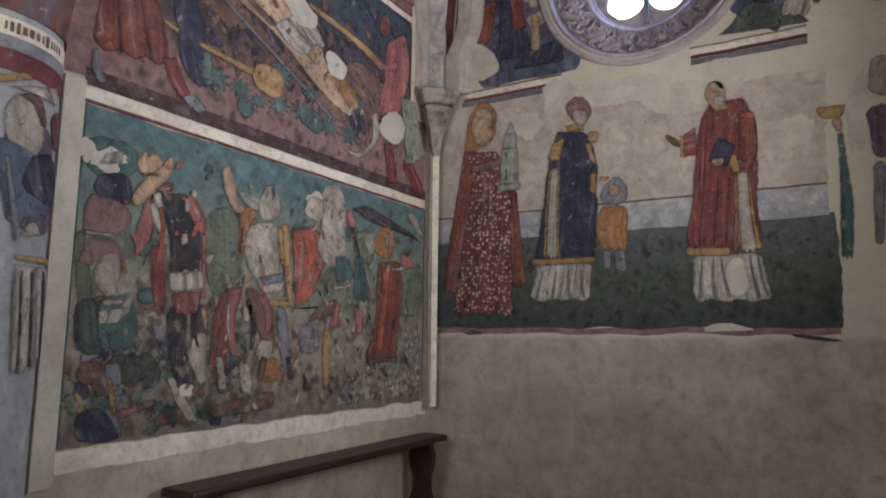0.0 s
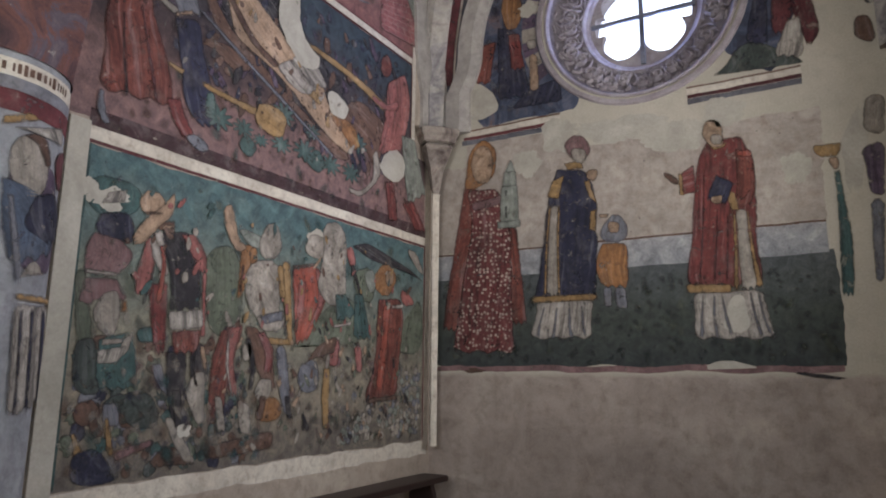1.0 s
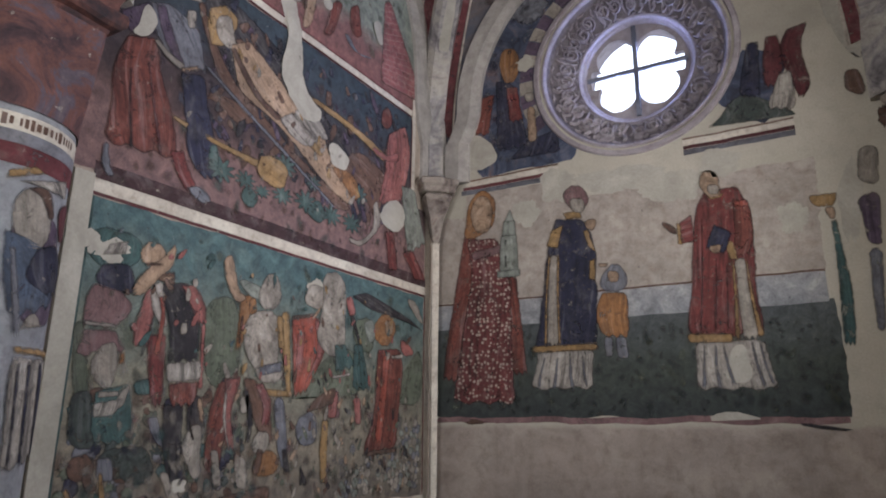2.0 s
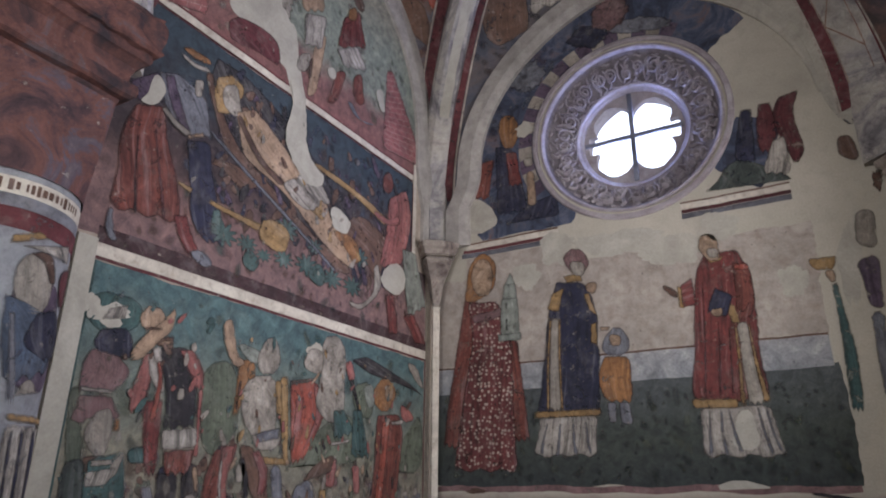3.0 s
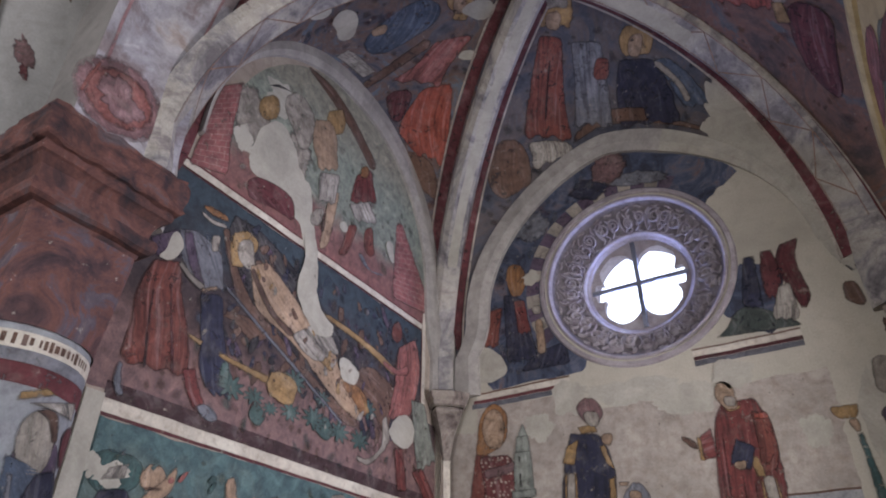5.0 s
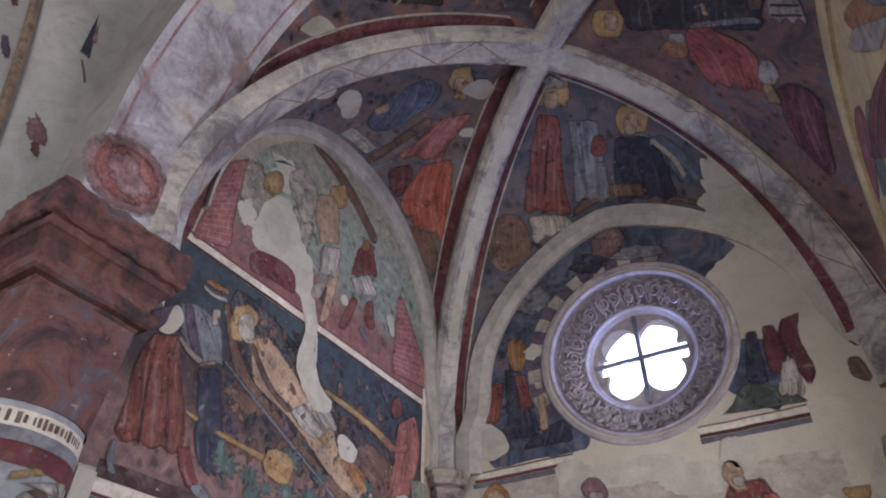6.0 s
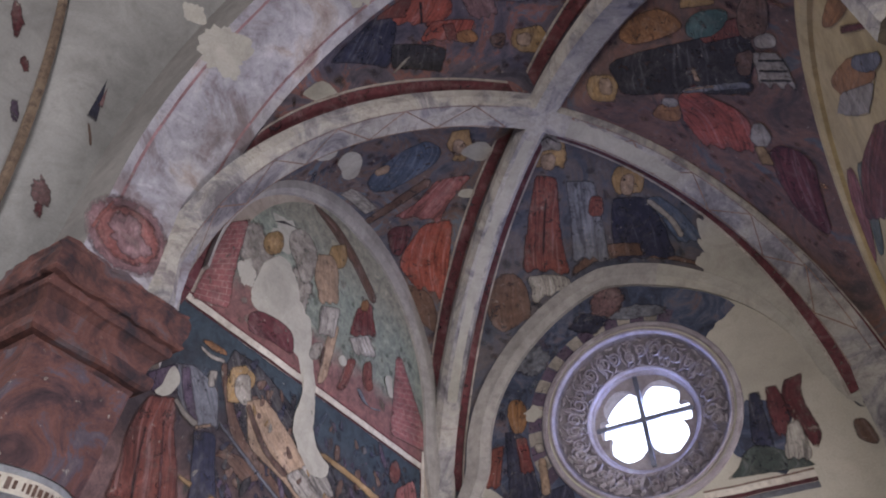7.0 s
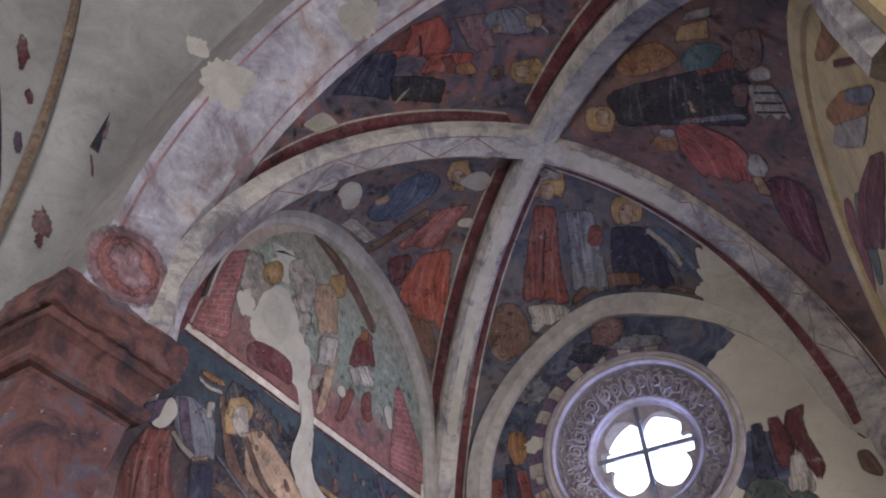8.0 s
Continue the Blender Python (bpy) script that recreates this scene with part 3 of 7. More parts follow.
# ---------------------------------------------------------------- vault of the nave bay
def nave_form(s):
    z = 3.3 + 3.1 * s
    k = z - 3.5
    return Vector((-0.3, -3.41 - 0.10 * k - 0.055 * k * abs(k), z))


def nave_arch(s):
    r = AR + 0.295
    if s < 0.2:
        return Vector((AC - r, Y_ARCH_OUT, 3.3 + (AZ - 3.3) * s / 0.2))
    a = (s - 0.2) / 0.8 * math.pi / 2
    r += 0.24 * math.sin(a)
    return Vector((AC - r * math.cos(a), Y_ARCH_OUT, AZ + r * math.sin(a)))


def nave_web(s, v, off=0.0):
    p = nave_arch(s).lerp(nave_form(s), v)
    bulge = math.sin(math.pi * v) * s
    p += Vector((0.10, -0.10, 0.25)) * bulge
    if off:
        p += (Vector((1.6, -4.4, 3.2)) - p).normalized() * off
    return p


bm = bmesh.new()
sheet(bm, nave_web, 40, 14)
nave_vault = structure(part("vault_nave", bm, MAT["white_plaster"], smooth=True), "whitewashed vault of the nave with scraps of paint", "vault")
bm = bmesh.new()
pts = [nave_form(i / 40) for i in range(41)]
sweep(bm, pts, [(Vector((1, 0, 0)), Vector((0, -1, 0))) for p in pts], [(-0.02, -0.012), (0.04, -0.012), (0.04, 0.012), (0.02, 0.022), (-0.02, 0.022)])
structure(part("nave_wall_arch", bm, MAT["brown_moulding"]), "thin brown moulding along the nave vault", "arch")
bm = bmesh.new()
sheet(bm, lambda u, v: nave_arch(1).lerp(Vector((AC, -5.9, 6.0)), v) + Vector(((u) * 2.2, 0, 0)), 4, 8)
structure(part("vault_nave_east", bm, MAT["white_plaster"]), "whitewashed crown of the nave vault", "vault")

# ---------------------------------------------------------------- pier: round shaft, cushion block and impost
PY = -3.0                                 # the pier's middle along the wall
MAT["shaft_paint"] = plaster("shaft_paint", (0.28, 0.29, 0.30), (0.19, 0.18, 0.2), (0.36, 0.37, 0.37), scale=2.0, relief=0.3)
pier = tagged(new("pier"), "round painted half column with a red stone impost", "column", kind="structure")
pier.location = (0.0, PY, 0.0)


def half_round(r0, r1, z0, z1, material, name, off=0.0, a0=-92, a1=92, n=48, nz=2, parent=pier, label=""):
    bm = bmesh.new()
    sheet(bm, lambda a, k: Vector(((r0 + (r1 - r0) * k + off) * math.cos(radians(a)), (r0 + (r1 - r0) * k + off) * math.sin(radians(a)), z0 + (z1 - z0) * k)), n, nz, (a0, a1), (0, 1))
    return part(name, bm, material, parent, label, smooth=True)


half_round(0.255, 0.255, 0.0, 2.5, MAT["shaft_paint"], "shaft", nz=8)
# cushion: round below, square above
bm = bmesh.new()
HALF = 0.225


def cushion(a, k):
    c, s = math.cos(radians(a)), math.sin(radians(a))
    rnd = Vector((0.262 * c, 0.262 * s, 0))
    sq = Vector((HALF * c, HALF * s, 0)) / max(abs(c), abs(s))
    q = k ** 0.7
    p = rnd.lerp(sq, q)
    p.z = 2.49 + 0.45 * k
    return p


sheet(bm, cushion, 72, 14, (-92, 92), (0, 1))
part("cushion_block", bm, MAT["pier_paint"], pier, "cushion block with mottled red and grey paint")


def moulded(name, profile, material, parent, half, y_scale=1.0):
    """A square moulding of (overhang, height) steps round three sides of the pier."""
    bm = bmesh.new()
    rings = []
    for o, z in profile:
        h = half + o
        ring = []
        n = 14
        path = [(-0.05, h), (h, h), (h, -h), (-0.05, -h)]
        for (x0, y0), (x1, y1) in zip(path, path[1:]):
            for i in range(n):
                k = i / n
                wob = (0.005 if z < 3.15 else 0.017) * noise.noise(Vector((x0 + k * (x1 - x0), y0 + k * (y1 - y0), z)) * (9 if z < 3.15 else 15))
                ring.append(bm.verts.new((x0 + (x1 - x0) * k + wob, y0 + (y1 - y0) * k + wob, z + wob)))
        ring.append(bm.verts.new((path[-1][0], path[-1][1], z)))
        rings.append(ring)
    for r0, r1 in zip(rings, rings[1:]):
        for i in range(len(r0) - 1):
            bm.faces.new((r0[i], r0[i + 1], r1[i + 1], r1[i]))
    return part(name, bm, material, parent)


moulded("impost", [(0.0, 2.92), (0.003, 2.94), (0.03, 2.945), (0.044, 2.958), (0.048, 2.985), (0.043, 3.008), (0.025, 3.02), (0.016, 3.024), (0.018, 3.05), (0.03, 3.085), (0.052, 3.108), (0.056, 3.112), (0.066, 3.118), (0.072, 3.132), (0.07, 3.146), (0.066, 3.15), (0.068, 3.156), (0.086, 3.16), (0.094, 3.17), (0.092, 3.2), (0.098, 3.24), (0.094, 3.275), (0.097, 3.30), (0.08, 3.325), (0.082, 3.338), (0.0, 3.34)], MAT["red_stone"], pier, HALF)

MAT["capital_stone"] = mottled("capital_stone", [(0.3, (0.09, 0.065, 0.055)), (0.45, (0.24, 0.20, 0.17)), (0.6, (0.34, 0.30, 0.25)), (0.75, (0.2, 0.13, 0.11))], 7.0, 0.8, stroke=0.3)


# ---------------------------------------------------------------- corner corbel under the ribs
def corbel(corner, x, y, turn):
    thing = tagged(new("corner_capital"), "small carved stone capital in the corner under the vault ribs", "capital", kind="structure")
    thing.matrix_world = pose(x, y, 0, 0, 0, turn)
    def tier(name, profile, material):
        bm = bmesh.new()
        prev = None
        for h, z in profile:
            ring = [bm.verts.new((sx * h, sy * h, z)) for sx, sy in ((-1, -1), (0, -1.18), (1, -1), (1.18, 0), (1, 1), (0, 1.1), (-1, 1), (-1.1, 0))]
            if prev:
                for i in range(8):
                    bm.faces.new((prev[i], prev[(i + 1) % 8], ring[(i + 1) % 8], ring[i]))
            prev = ring
        bm.faces.new(prev)
        part(name, bm, material, thing)
    tier("abacus", [(0.10, 3.105), (0.115, 3.115), (0.118, 3.145), (0.135, 3.165), (0.14, 3.20), (0.12, 3.215), (0.04, 3.22)], MAT["capital_stone"])
    tier("bell", [(0.015, 2.74), (0.03, 2.8), (0.038, 2.86), (0.05, 2.93), (0.075, 3.0), (0.09, 3.06), (0.098, 3.08), (0.088, 3.10), (0.086, 3.105)], MAT["capital_stone"])
    tier("wall_shaft", [(0.02, 1.0), (0.022, 2.0), (0.024, 2.74), (0.03, 2.745), (0.0, 2.75)], MAT["border_white"])
    return thing


corbel("nw", 0.085, -0.085, 45)
corbel("ne", W - 0.085, -0.085, 45)

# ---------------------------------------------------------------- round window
MAT["dark_stone"] = plaster("dark_stone", (0.17, 0.15, 0.16), (0.10, 0.085, 0.09), (0.23, 0.205, 0.21), scale=2.0, relief=0.5)
RX, RZ = ROSE
rose = tagged(new("rose_window"), "round window with carved stone ring and four-lobed tracery", "window", kind="structure")
rose.location = (RX, 0, RZ)
bm = bmesh.new()
lathe(bm, "y", (0, 0, 0), [(0.69, 0.004), (0.69, -0.008), (0.68, -0.018), (0.655, -0.02), (0.65, -0.008), (0.646, 0.012), (0.64, 0.016), (0.632, -0.006), (0.618, -0.012), (0.608, -0.004), (0.604, 0.02), (0.598, 0.034), (0.585, 0.055)], 128)
part("outer_moulding", bm, MAT["rose_stone"], rose, smooth=False)
# carved ring: a cone of darker stone with paler raised scrolls and leaves
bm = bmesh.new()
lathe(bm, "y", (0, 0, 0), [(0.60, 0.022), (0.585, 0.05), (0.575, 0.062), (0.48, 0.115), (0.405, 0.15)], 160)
part("ring_ground", bm, MAT["dark_stone"], rose, "darker stone ground between the carved scrolls")
bm = bmesh.new()


def ring_place(a, k, out):
    """A place on the carved cone: angle, 0 outer to 1 inner edge, height over it."""
    r = 0.585 - 0.175 * k
    return Vector((r * math.cos(a) - out * 0.45 * math.cos(a), 0.055 + 0.09 * k - out * 0.9, r * math.sin(a) - out * 0.45 * math.sin(a)))


def relief_line(places, wide, high):
    """A rounded raised stem along places given as (angle, k); it thins out to both ends."""
    n = len(places)
    rows = []
    for i, (a, k) in enumerate(places):
        a1, k1 = places[min(i + 1, n - 1)]
        a0, k0 = places[max(i - 1, 0)]
        da, dk = (a1 - a0) * 0.5, (k1 - k0) * 0.175
        ln = math.hypot(da, dk) or 1.0
        w = wide * (0.45 + 0.55 * math.sin(math.pi * (i + 0.5) / n))
        na, nk = -dk / ln * w / 0.5, da / ln * w / 0.175
        rows.append([bm.verts.new(ring_place(a + na * q, k + nk * q, high * h)) for q, h in ((-1, -0.2), (-0.6, 0.75), (0, 1), (0.6, 0.75), (1, -0.2))])
    for r0, r1 in zip(rows, rows[1:]):
        for i in range(4):
            bm.faces.new((r0[i], r0[i + 1], r1[i + 1], r1[i]))


UNITS = 32
carve = random.Random(11)
for i in range(UNITS):
    mid = 2 * math.pi * (i + carve.uniform(-0.22, 0.22)) / UNITS
    lift = carve.uniform(-0.12, 0.12)
    turn = 1 if i % 2 else -1
    size = carve.uniform(0.7, 1.15)
    curl = []
    for q in range(22):
        th = q / 21 * 3.4 * math.pi
        rad = (0.052 - 0.040 * q / 21) * size
        curl.append((mid + turn * rad * math.cos(th + 1.0) / 0.5, 0.5 + lift + rad * math.sin(th + 1.0) / 0.175 * turn))
    relief_line(curl, 0.0085, 0.030)
    for base, tip, side in ((0.08, 0.40, 1), (0.95, 0.62, -1), (0.2, 0.75, -1), (0.9, 0.3, 1)):
        a0 = mid + math.pi / UNITS * carve.uniform(0.6, 1.2)
        bend = side * carve.uniform(0.03, 0.07)
        relief_line([(a0 + bend * math.sin(2.6 * q / 8), base + (tip - base) * q / 8) for q in range(9)], 0.0085, 0.022)
    relief_line([(mid + turn * 0.1 * (q / 6 - 0.5), 0.04 + 0.03 * math.sin(q)) for q in range(7)], 0.008, 0.018)
    relief_line([(mid + turn * 0.1 * (q / 6 - 0.5), 0.95 + 0.03 * math.sin(q)) for q in range(7)], 0.008, 0.018)
part("carved_ring", bm, MAT["rose_stone"], rose, "stone ring carved with leaf scrolls", smooth=True)
bm = bmesh.new()
lathe(bm, "y", (0, 0, 0), [(0.415, 0.145), (0.40, 0.13), (0.388, 0.137), (0.38, 0.155), (0.365, 0.165), (0.355, 0.185), (0.352, 0.36), (0.62, 0.36)], 96)
part("inner_reveal", bm, MAT["rose_stone"], rose)
bm = bmesh.new()
NT = 240
rings = []
for y in (0.185, 0.235):
    ins, out = [], []
    for i in range(NT):
        a = 2 * math.pi * i / NT
        c0, r0 = 0.14, 0.136
        best = 0.15
        for qx in (-1, 1):
            for qz in (-1, 1):
                b = qx * c0 * math.cos(a) + qz * c0 * math.sin(a)
                disc = b * b - 2 * c0 * c0 + r0 * r0
                if disc > 0:
                    best = max(best, b + math.sqrt(disc))
        if abs(math.sin(a)) < 0.24:
            best = max(best, min(0.325, 0.072 / max(0.02, abs(math.sin(a)))))
        best = min(best, 0.325)
        ins.append(bm.verts.new((best * math.cos(a), y, best * math.sin(a))))
        out.append(bm.verts.new((0.36 * math.cos(a), y, 0.36 * math.sin(a))))
    rings.append((ins, out))
(i0, o0), (i1, o1) = rings
for k in range(NT):
    j = (k + 1) % NT
    bm.faces.new((i0[k], i0[j], o0[j], o0[k]))
    bm.faces.new((i1[k], o1[k], o1[j], i1[j]))
    bm.faces.new((i0[k], i1[k], i1[j], i0[j]))
part("tracery", bm, MAT["rose_stone"], rose, "grey stone tracery with four lobes")
MAT["iron"] = fresco("iron", (0.16, 0.18, 0.24), loss=0.9, rough=0.6)
b1 = boxed("glazing_bar", (-0.345, 0.162, -0.015), (0.345, 0.180, 0.015), MAT["iron"], rose, 0.003)
b2 = boxed("glazing_bar", (-0.016, 0.160, -0.345), (0.016, 0.178, 0.345), MAT["iron"], rose, 0.003)
glow, nt, b = node_material("bright_sky")
e = nt.nodes.new("ShaderNodeEmission")
e.inputs["Color"].default_value, e.inputs["Strength"].default_value = (0.80, 0.86, 1.0, 1), 3.0
link(nt, e.outputs[0], nt.nodes["Material Output"].inputs["Surface"])
structure(boxed("backdrop", (0.2, 1.1, 2.4), (3.0, 1.15, 6.2), glow), "bright sky outside the round window", "sky")

# ---------------------------------------------------------------- kneeler bench
MAT["dark_wood"], nt, b = node_material("dark_wood")
v = place_vec(nt, 14, 1.2, 14)
g = noise_node(nt, v, 3.0, 8, 0.65, 1.2)
c = ramp(nt, g, [(0.3, (0.007, 0.003, 0.003)), (0.55, (0.022, 0.009, 0.007)), (0.75, (0.04, 0.017, 0.012))])
link(nt, c, b.inputs["Base Color"])
b.inputs["Roughness"].default_value = 0.45
bump(nt, b, g, 0.12, 0.004)
bench = tagged(new("kneeler_bench"), "dark-stained wooden bench rail with scalloped legs beside the wall", "bench")
bench.location = (0.15, -1.17, 0.0)
bm = bmesh.new()
box(bm, (-0.10, -1.02, 0.795), (0.10, 1.02, 0.835), 0.014)
part("top_board", bm, MAT["dark_wood"], bench)


def bench_leg(y):
    """A board leg with a wavy outline."""
    bm = bmesh.new()
    prof = [(0.0, 0.105), (0.03, 0.11), (0.1, 0.07), (0.2, 0.06), (0.3, 0.095), (0.4, 0.10), (0.5, 0.062), (0.58, 0.058), (0.66, 0.085), (0.72, 0.09), (0.797, 0.07)]
    zs = [i * 0.797 / 40 for i in range(41)]
    front, back = [], []
    for z in zs:
        for (z0, h0), (z1, h1) in zip(prof, prof[1:]):
            if z0 <= z <= z1 + 1e-6:
                k = (z - z0) / (z1 - z0)
                k = k * k * (3 - 2 * k)
                h = h0 + (h1 - h0) * k
                break
        front.append((bm.verts.new((-h, y - 0.022, z)), bm.verts.new((h, y - 0.022, z))))
        back.append((bm.verts.new((-h, y + 0.022, z)), bm.verts.new((h, y + 0.022, z))))
    for i in range(40):
        bm.faces.new((front[i][0], front[i][1], front[i + 1][1], front[i + 1][0]))
        bm.faces.new((back[i][1], back[i][0], back[i + 1][0], back[i + 1][1]))
        bm.faces.new((front[i][1], back[i][1], back[i + 1][1], front[i + 1][1]))
        bm.faces.new((back[i][0], front[i][0], front[i + 1][0], back[i + 1][0]))
    bm.faces.new((front[0][0], back[0][0], back[0][1], front[0][1]))
    bm.faces.new((front[40][0], front[40][1], back[40][1], back[40][0]))
    return part("leg", bm, MAT["dark_wood"], bench)


bench_leg(-0.86), bench_leg(0.86)
boxed("stretcher", (-0.015, -0.84, 0.14), (0.015, 0.84, 0.22), MAT["dark_wood"], bench, 0.004)

# ---------------------------------------------------------------- painted surfaces
COL_R = 0.255


class Surf:
    """A painted surface: a, b are its own coordinates, off the distance in front of it."""
    def __init__(self, fn, a, b):
        self.fn, self.start = fn, (a, b)

    def point(self, a, b, off=0.0):
        return self.fn(a, b, off)

    def axes(self, a, b):
        e = 1e-3
        p = self.fn(a, b, 0.0)
        da, db = (self.fn(a + e, b, 0.0) - p) / e, (self.fn(a, b + e, 0.0) - p) / e
        e1 = da.normalized()
        e2 = (db - e1 * db.dot(e1)).normalized()
        return da, db, e1, e2

    def local(self, a, b):
        """A function from metres (right, up) round (a, b) to places at a given distance in front."""
        da, db, e1, e2 = self.axes(a, b)
        m = Matrix(((da.dot(e1), db.dot(e1)), (da.dot(e2), db.dot(e2)))).inverted()

        def to(x, y, off):
            d = m @ Vector((x, y))
            return self.fn(a + d.x, b + d.y, off)
        return to


def cell_surf(wall):
    return Surf(lambda s, v, o: cell_point(wall, max(0.0, min(2.0, s)), max(0.0, min(1.0, v)), o), 1.0, 0.5)


SURF = {
    "west": Surf(lambda y, z, o: Vector((o, y, z)), -1.3, 2.4),
    "north": Surf(lambda x, z, o: Vector((x, -o, z)), 1.4, 2.6),
    "east": Surf(lambda y, z, o: Vector((W - o, y, z)), -1.3, 4.0),
    "column": Surf(lambda q, z, o: Vector(((COL_R + o) * math.cos(q / COL_R), PY + (COL_R + o) * math.sin(q / COL_R), z)), 0.0, 2.0),
    "soffit": Surf(lambda q, y, o: soffit(q, y, o), 1.0, -3.0),
    "nave": Surf(lambda s, v, o: nave_web(max(0, min(1, s)), max(0, min(1, v)), o), 0.5, 0.5),
    "navewall": Surf(lambda y, z, o: Vector((-0.3 + o, y, z)), -3.6, 4.4),
    "cw": cell_surf("west"), "cn": cell_surf("north"), "ce": cell_surf("east"), "cs": cell_surf("south"),
}

TONES = {
    "red": ((0.17, 0.042, 0.037), 0.85), "dkred": ((0.12, 0.03, 0.034), 0.7), "rust": ((0.18, 0.055, 0.04), 0.8), "pink": ((0.32, 0.12, 0.105), 0.8),
    "orange": ((0.33, 0.165, 0.065), 0.6), "ochre": ((0.36, 0.235, 0.10), 0.4), "tan": ((0.40, 0.285, 0.19), 0.4), "white": ((0.50, 0.47, 0.42), 0.9),
    "navy": ((0.024, 0.026, 0.055), 0.6), "blue": ((0.085, 0.115, 0.17), 0.6), "slate": ((0.19, 0.2, 0.23), 0.7), "teal": ((0.06, 0.12, 0.115), 0.6),
    "green": ((0.13, 0.155, 0.11), 0.4), "dkgreen": ((0.05, 0.065, 0.058), 0.4), "ash": ((0.36, 0.33, 0.28), 0.35), "black": ((0.025, 0.022, 0.026), 0.5),
    "maroon": ((0.055, 0.026, 0.028), 0.0), "mauve": ((0.22, 0.13, 0.13), 0.5), "brown": ((0.14, 0.08, 0.055), 0.5), "violet": ((0.10, 0.07, 0.11), 0.6), "vermilion": ((0.34, 0.085, 0.055), 0.75), "celadon": ((0.27, 0.30, 0.26), 0.3), "rose": ((0.34, 0.2, 0.21), 0.3), "grass": ((0.07, 0.12, 0.11), 0.3),
}
for key, (colour, fold) in TONES.items():
    MAT[key] = fresco("paint_" + key, colour, fold)
    MAT["flat_" + key] = fresco("tone_" + key, colour, 0.0, patch=12.0, drawn=0.22 if key in ("ash", "white", "tan", "ochre") else 0.45)
    MAT["dab_" + key] = fresco("dab_" + key, colour, 0.0, line=0.0, thin=0.45, drawn=0.3)
MAT["gown"] = fresco("paint_gown", (0.15, 0.042, 0.04), 0.75, pattern=36.0)
MAT["brick_paint"] = fresco("paint_brick", (0.30, 0.115, 0.11), 0.0, bricks=True)
MAT["outline"] = fresco("paint_outline", (0.035, 0.028, 0.03), 0.0, loss=0.62)
MAT["white"] = fresco("paint_pleats", (0.40, 0.375, 0.33), 1.0)
MAT["pale"] = MAT["pale_plaster"]
LAYER = 0.0015


def outline_of(kind, seed, n=56):
    """Points of a unit outline (about -0.5 to 0.5 both ways) round its middle."""
    pts = []
    for i in range(n):
        t = 2 * math.pi * i / n
        c, s = math.cos(t), math.sin(t)
        w1 = noise.noise(Vector((c * 1.3 + seed * 7.1, s * 1.3, seed)))
        w2 = noise.noise(Vector((c * 4.5 + seed * 3.3, s * 4.5, seed + 5)))
        if kind == "oval":
            x, y = 0.5 * c, 0.5 * s
            k = 1 + 0.30 * w1 + 0.2 * w2
        elif kind == "disc":
            x, y, k = 0.5 * c, 0.5 * s, 1 + 0.04 * w1 + 0.02 * w2
        elif kind == "loss":
            w3 = noise.noise(Vector((c * 11 + seed, s * 11, seed + 9)))
            x, y, k = 0.5 * c, 0.5 * s, 0.95 + 0.45 * w1 + 0.22 * w2 + 0.10 * w3
        elif kind == "quad":
            q = max(abs(c), abs(s))
            q = (abs(c) ** 8 + abs(s) ** 8) ** (1 / 8)
            x, y, k = 0.5 * c / q, 0.5 * s / q, 1 + 0.02 * w1 + 0.025 * w2
        elif kind == "tri":
            lim = min(0.5 / -s if s < -1e-6 else 9.0, 0.2236 / max(1e-6, 0.894 * abs(c) + 0.447 * s))
            x, y, k = lim * c, lim * s, 1 + 0.03 * w1 + 0.03 * w2
        elif kind == "tuft":
            k = 0.45 + 0.55 * abs(math.sin(t * 4.5 + seed)) ** 1.5
            x, y = 0.5 * c, 0.5 * s
        else:                                   # drape: narrow shoulders, flared hem
            q = (abs(c) ** 5 + abs(s) ** 5) ** (1 / 5)
            x, y = 0.5 * c / q, 0.5 * s / q
            half = 1.0 - 0.46 * max(0.0, y + 0.5) ** 1.1
            if y < -0.42:
                y += 0.025 * math.sin(x * 40 + seed)
            x *= half + 0.16 * w2 * (y < 0.2)
            k = 1 + 0.06 * w1
        pts.append((x * k, y * k))
    return pts


def blob(bm, kind, to, w, h, rot, off, seed, rings=(0.34, 0.66, 0.9, 1.0), n=56, slot=0):
    """One painted shape as a polar sheet that follows its surface."""
    uv = bm.loops.layers.uv.verify()
    ringed = bm.verts.layers.float.get("ring") or bm.verts.layers.float.new("ring")
    cr, sr = math.cos(radians(rot)), math.sin(radians(rot))
    pts = outline_of(kind, seed, n)

    def put(x, y):
        x, y = x * w, y * h
        return bm.verts.new(to(x * cr - y * sr, x * sr + y * cr, off)), (x, y)
    mid = put(0, 0)
    prev = None
    for k, r in enumerate(rings):
        ring = [put(x * r, y * r) for x, y in pts]
        for q in ring:
            q[0][ringed] = r
        for i in range(n):
            j = (i + 1) % n
            quad = (mid, ring[i], ring[j]) if prev is None else (prev[i], ring[i], ring[j], prev[j])
            f = bm.faces.new([q[0] for q in quad])
            f.smooth = True
            f.material_index = slot
            for lp, q in zip(f.loops, quad):
                lp[uv].uv = q[1]
        prev = ring


# silhouettes: (height, middle, half width) from the foot to the top
PROFILES = {
    "limb": ((0, -0.05, 0.30), (0.15, 0, 0.42), (0.45, 0.06, 0.44), (0.75, 0, 0.40), (1, -0.08, 0.28)),
}


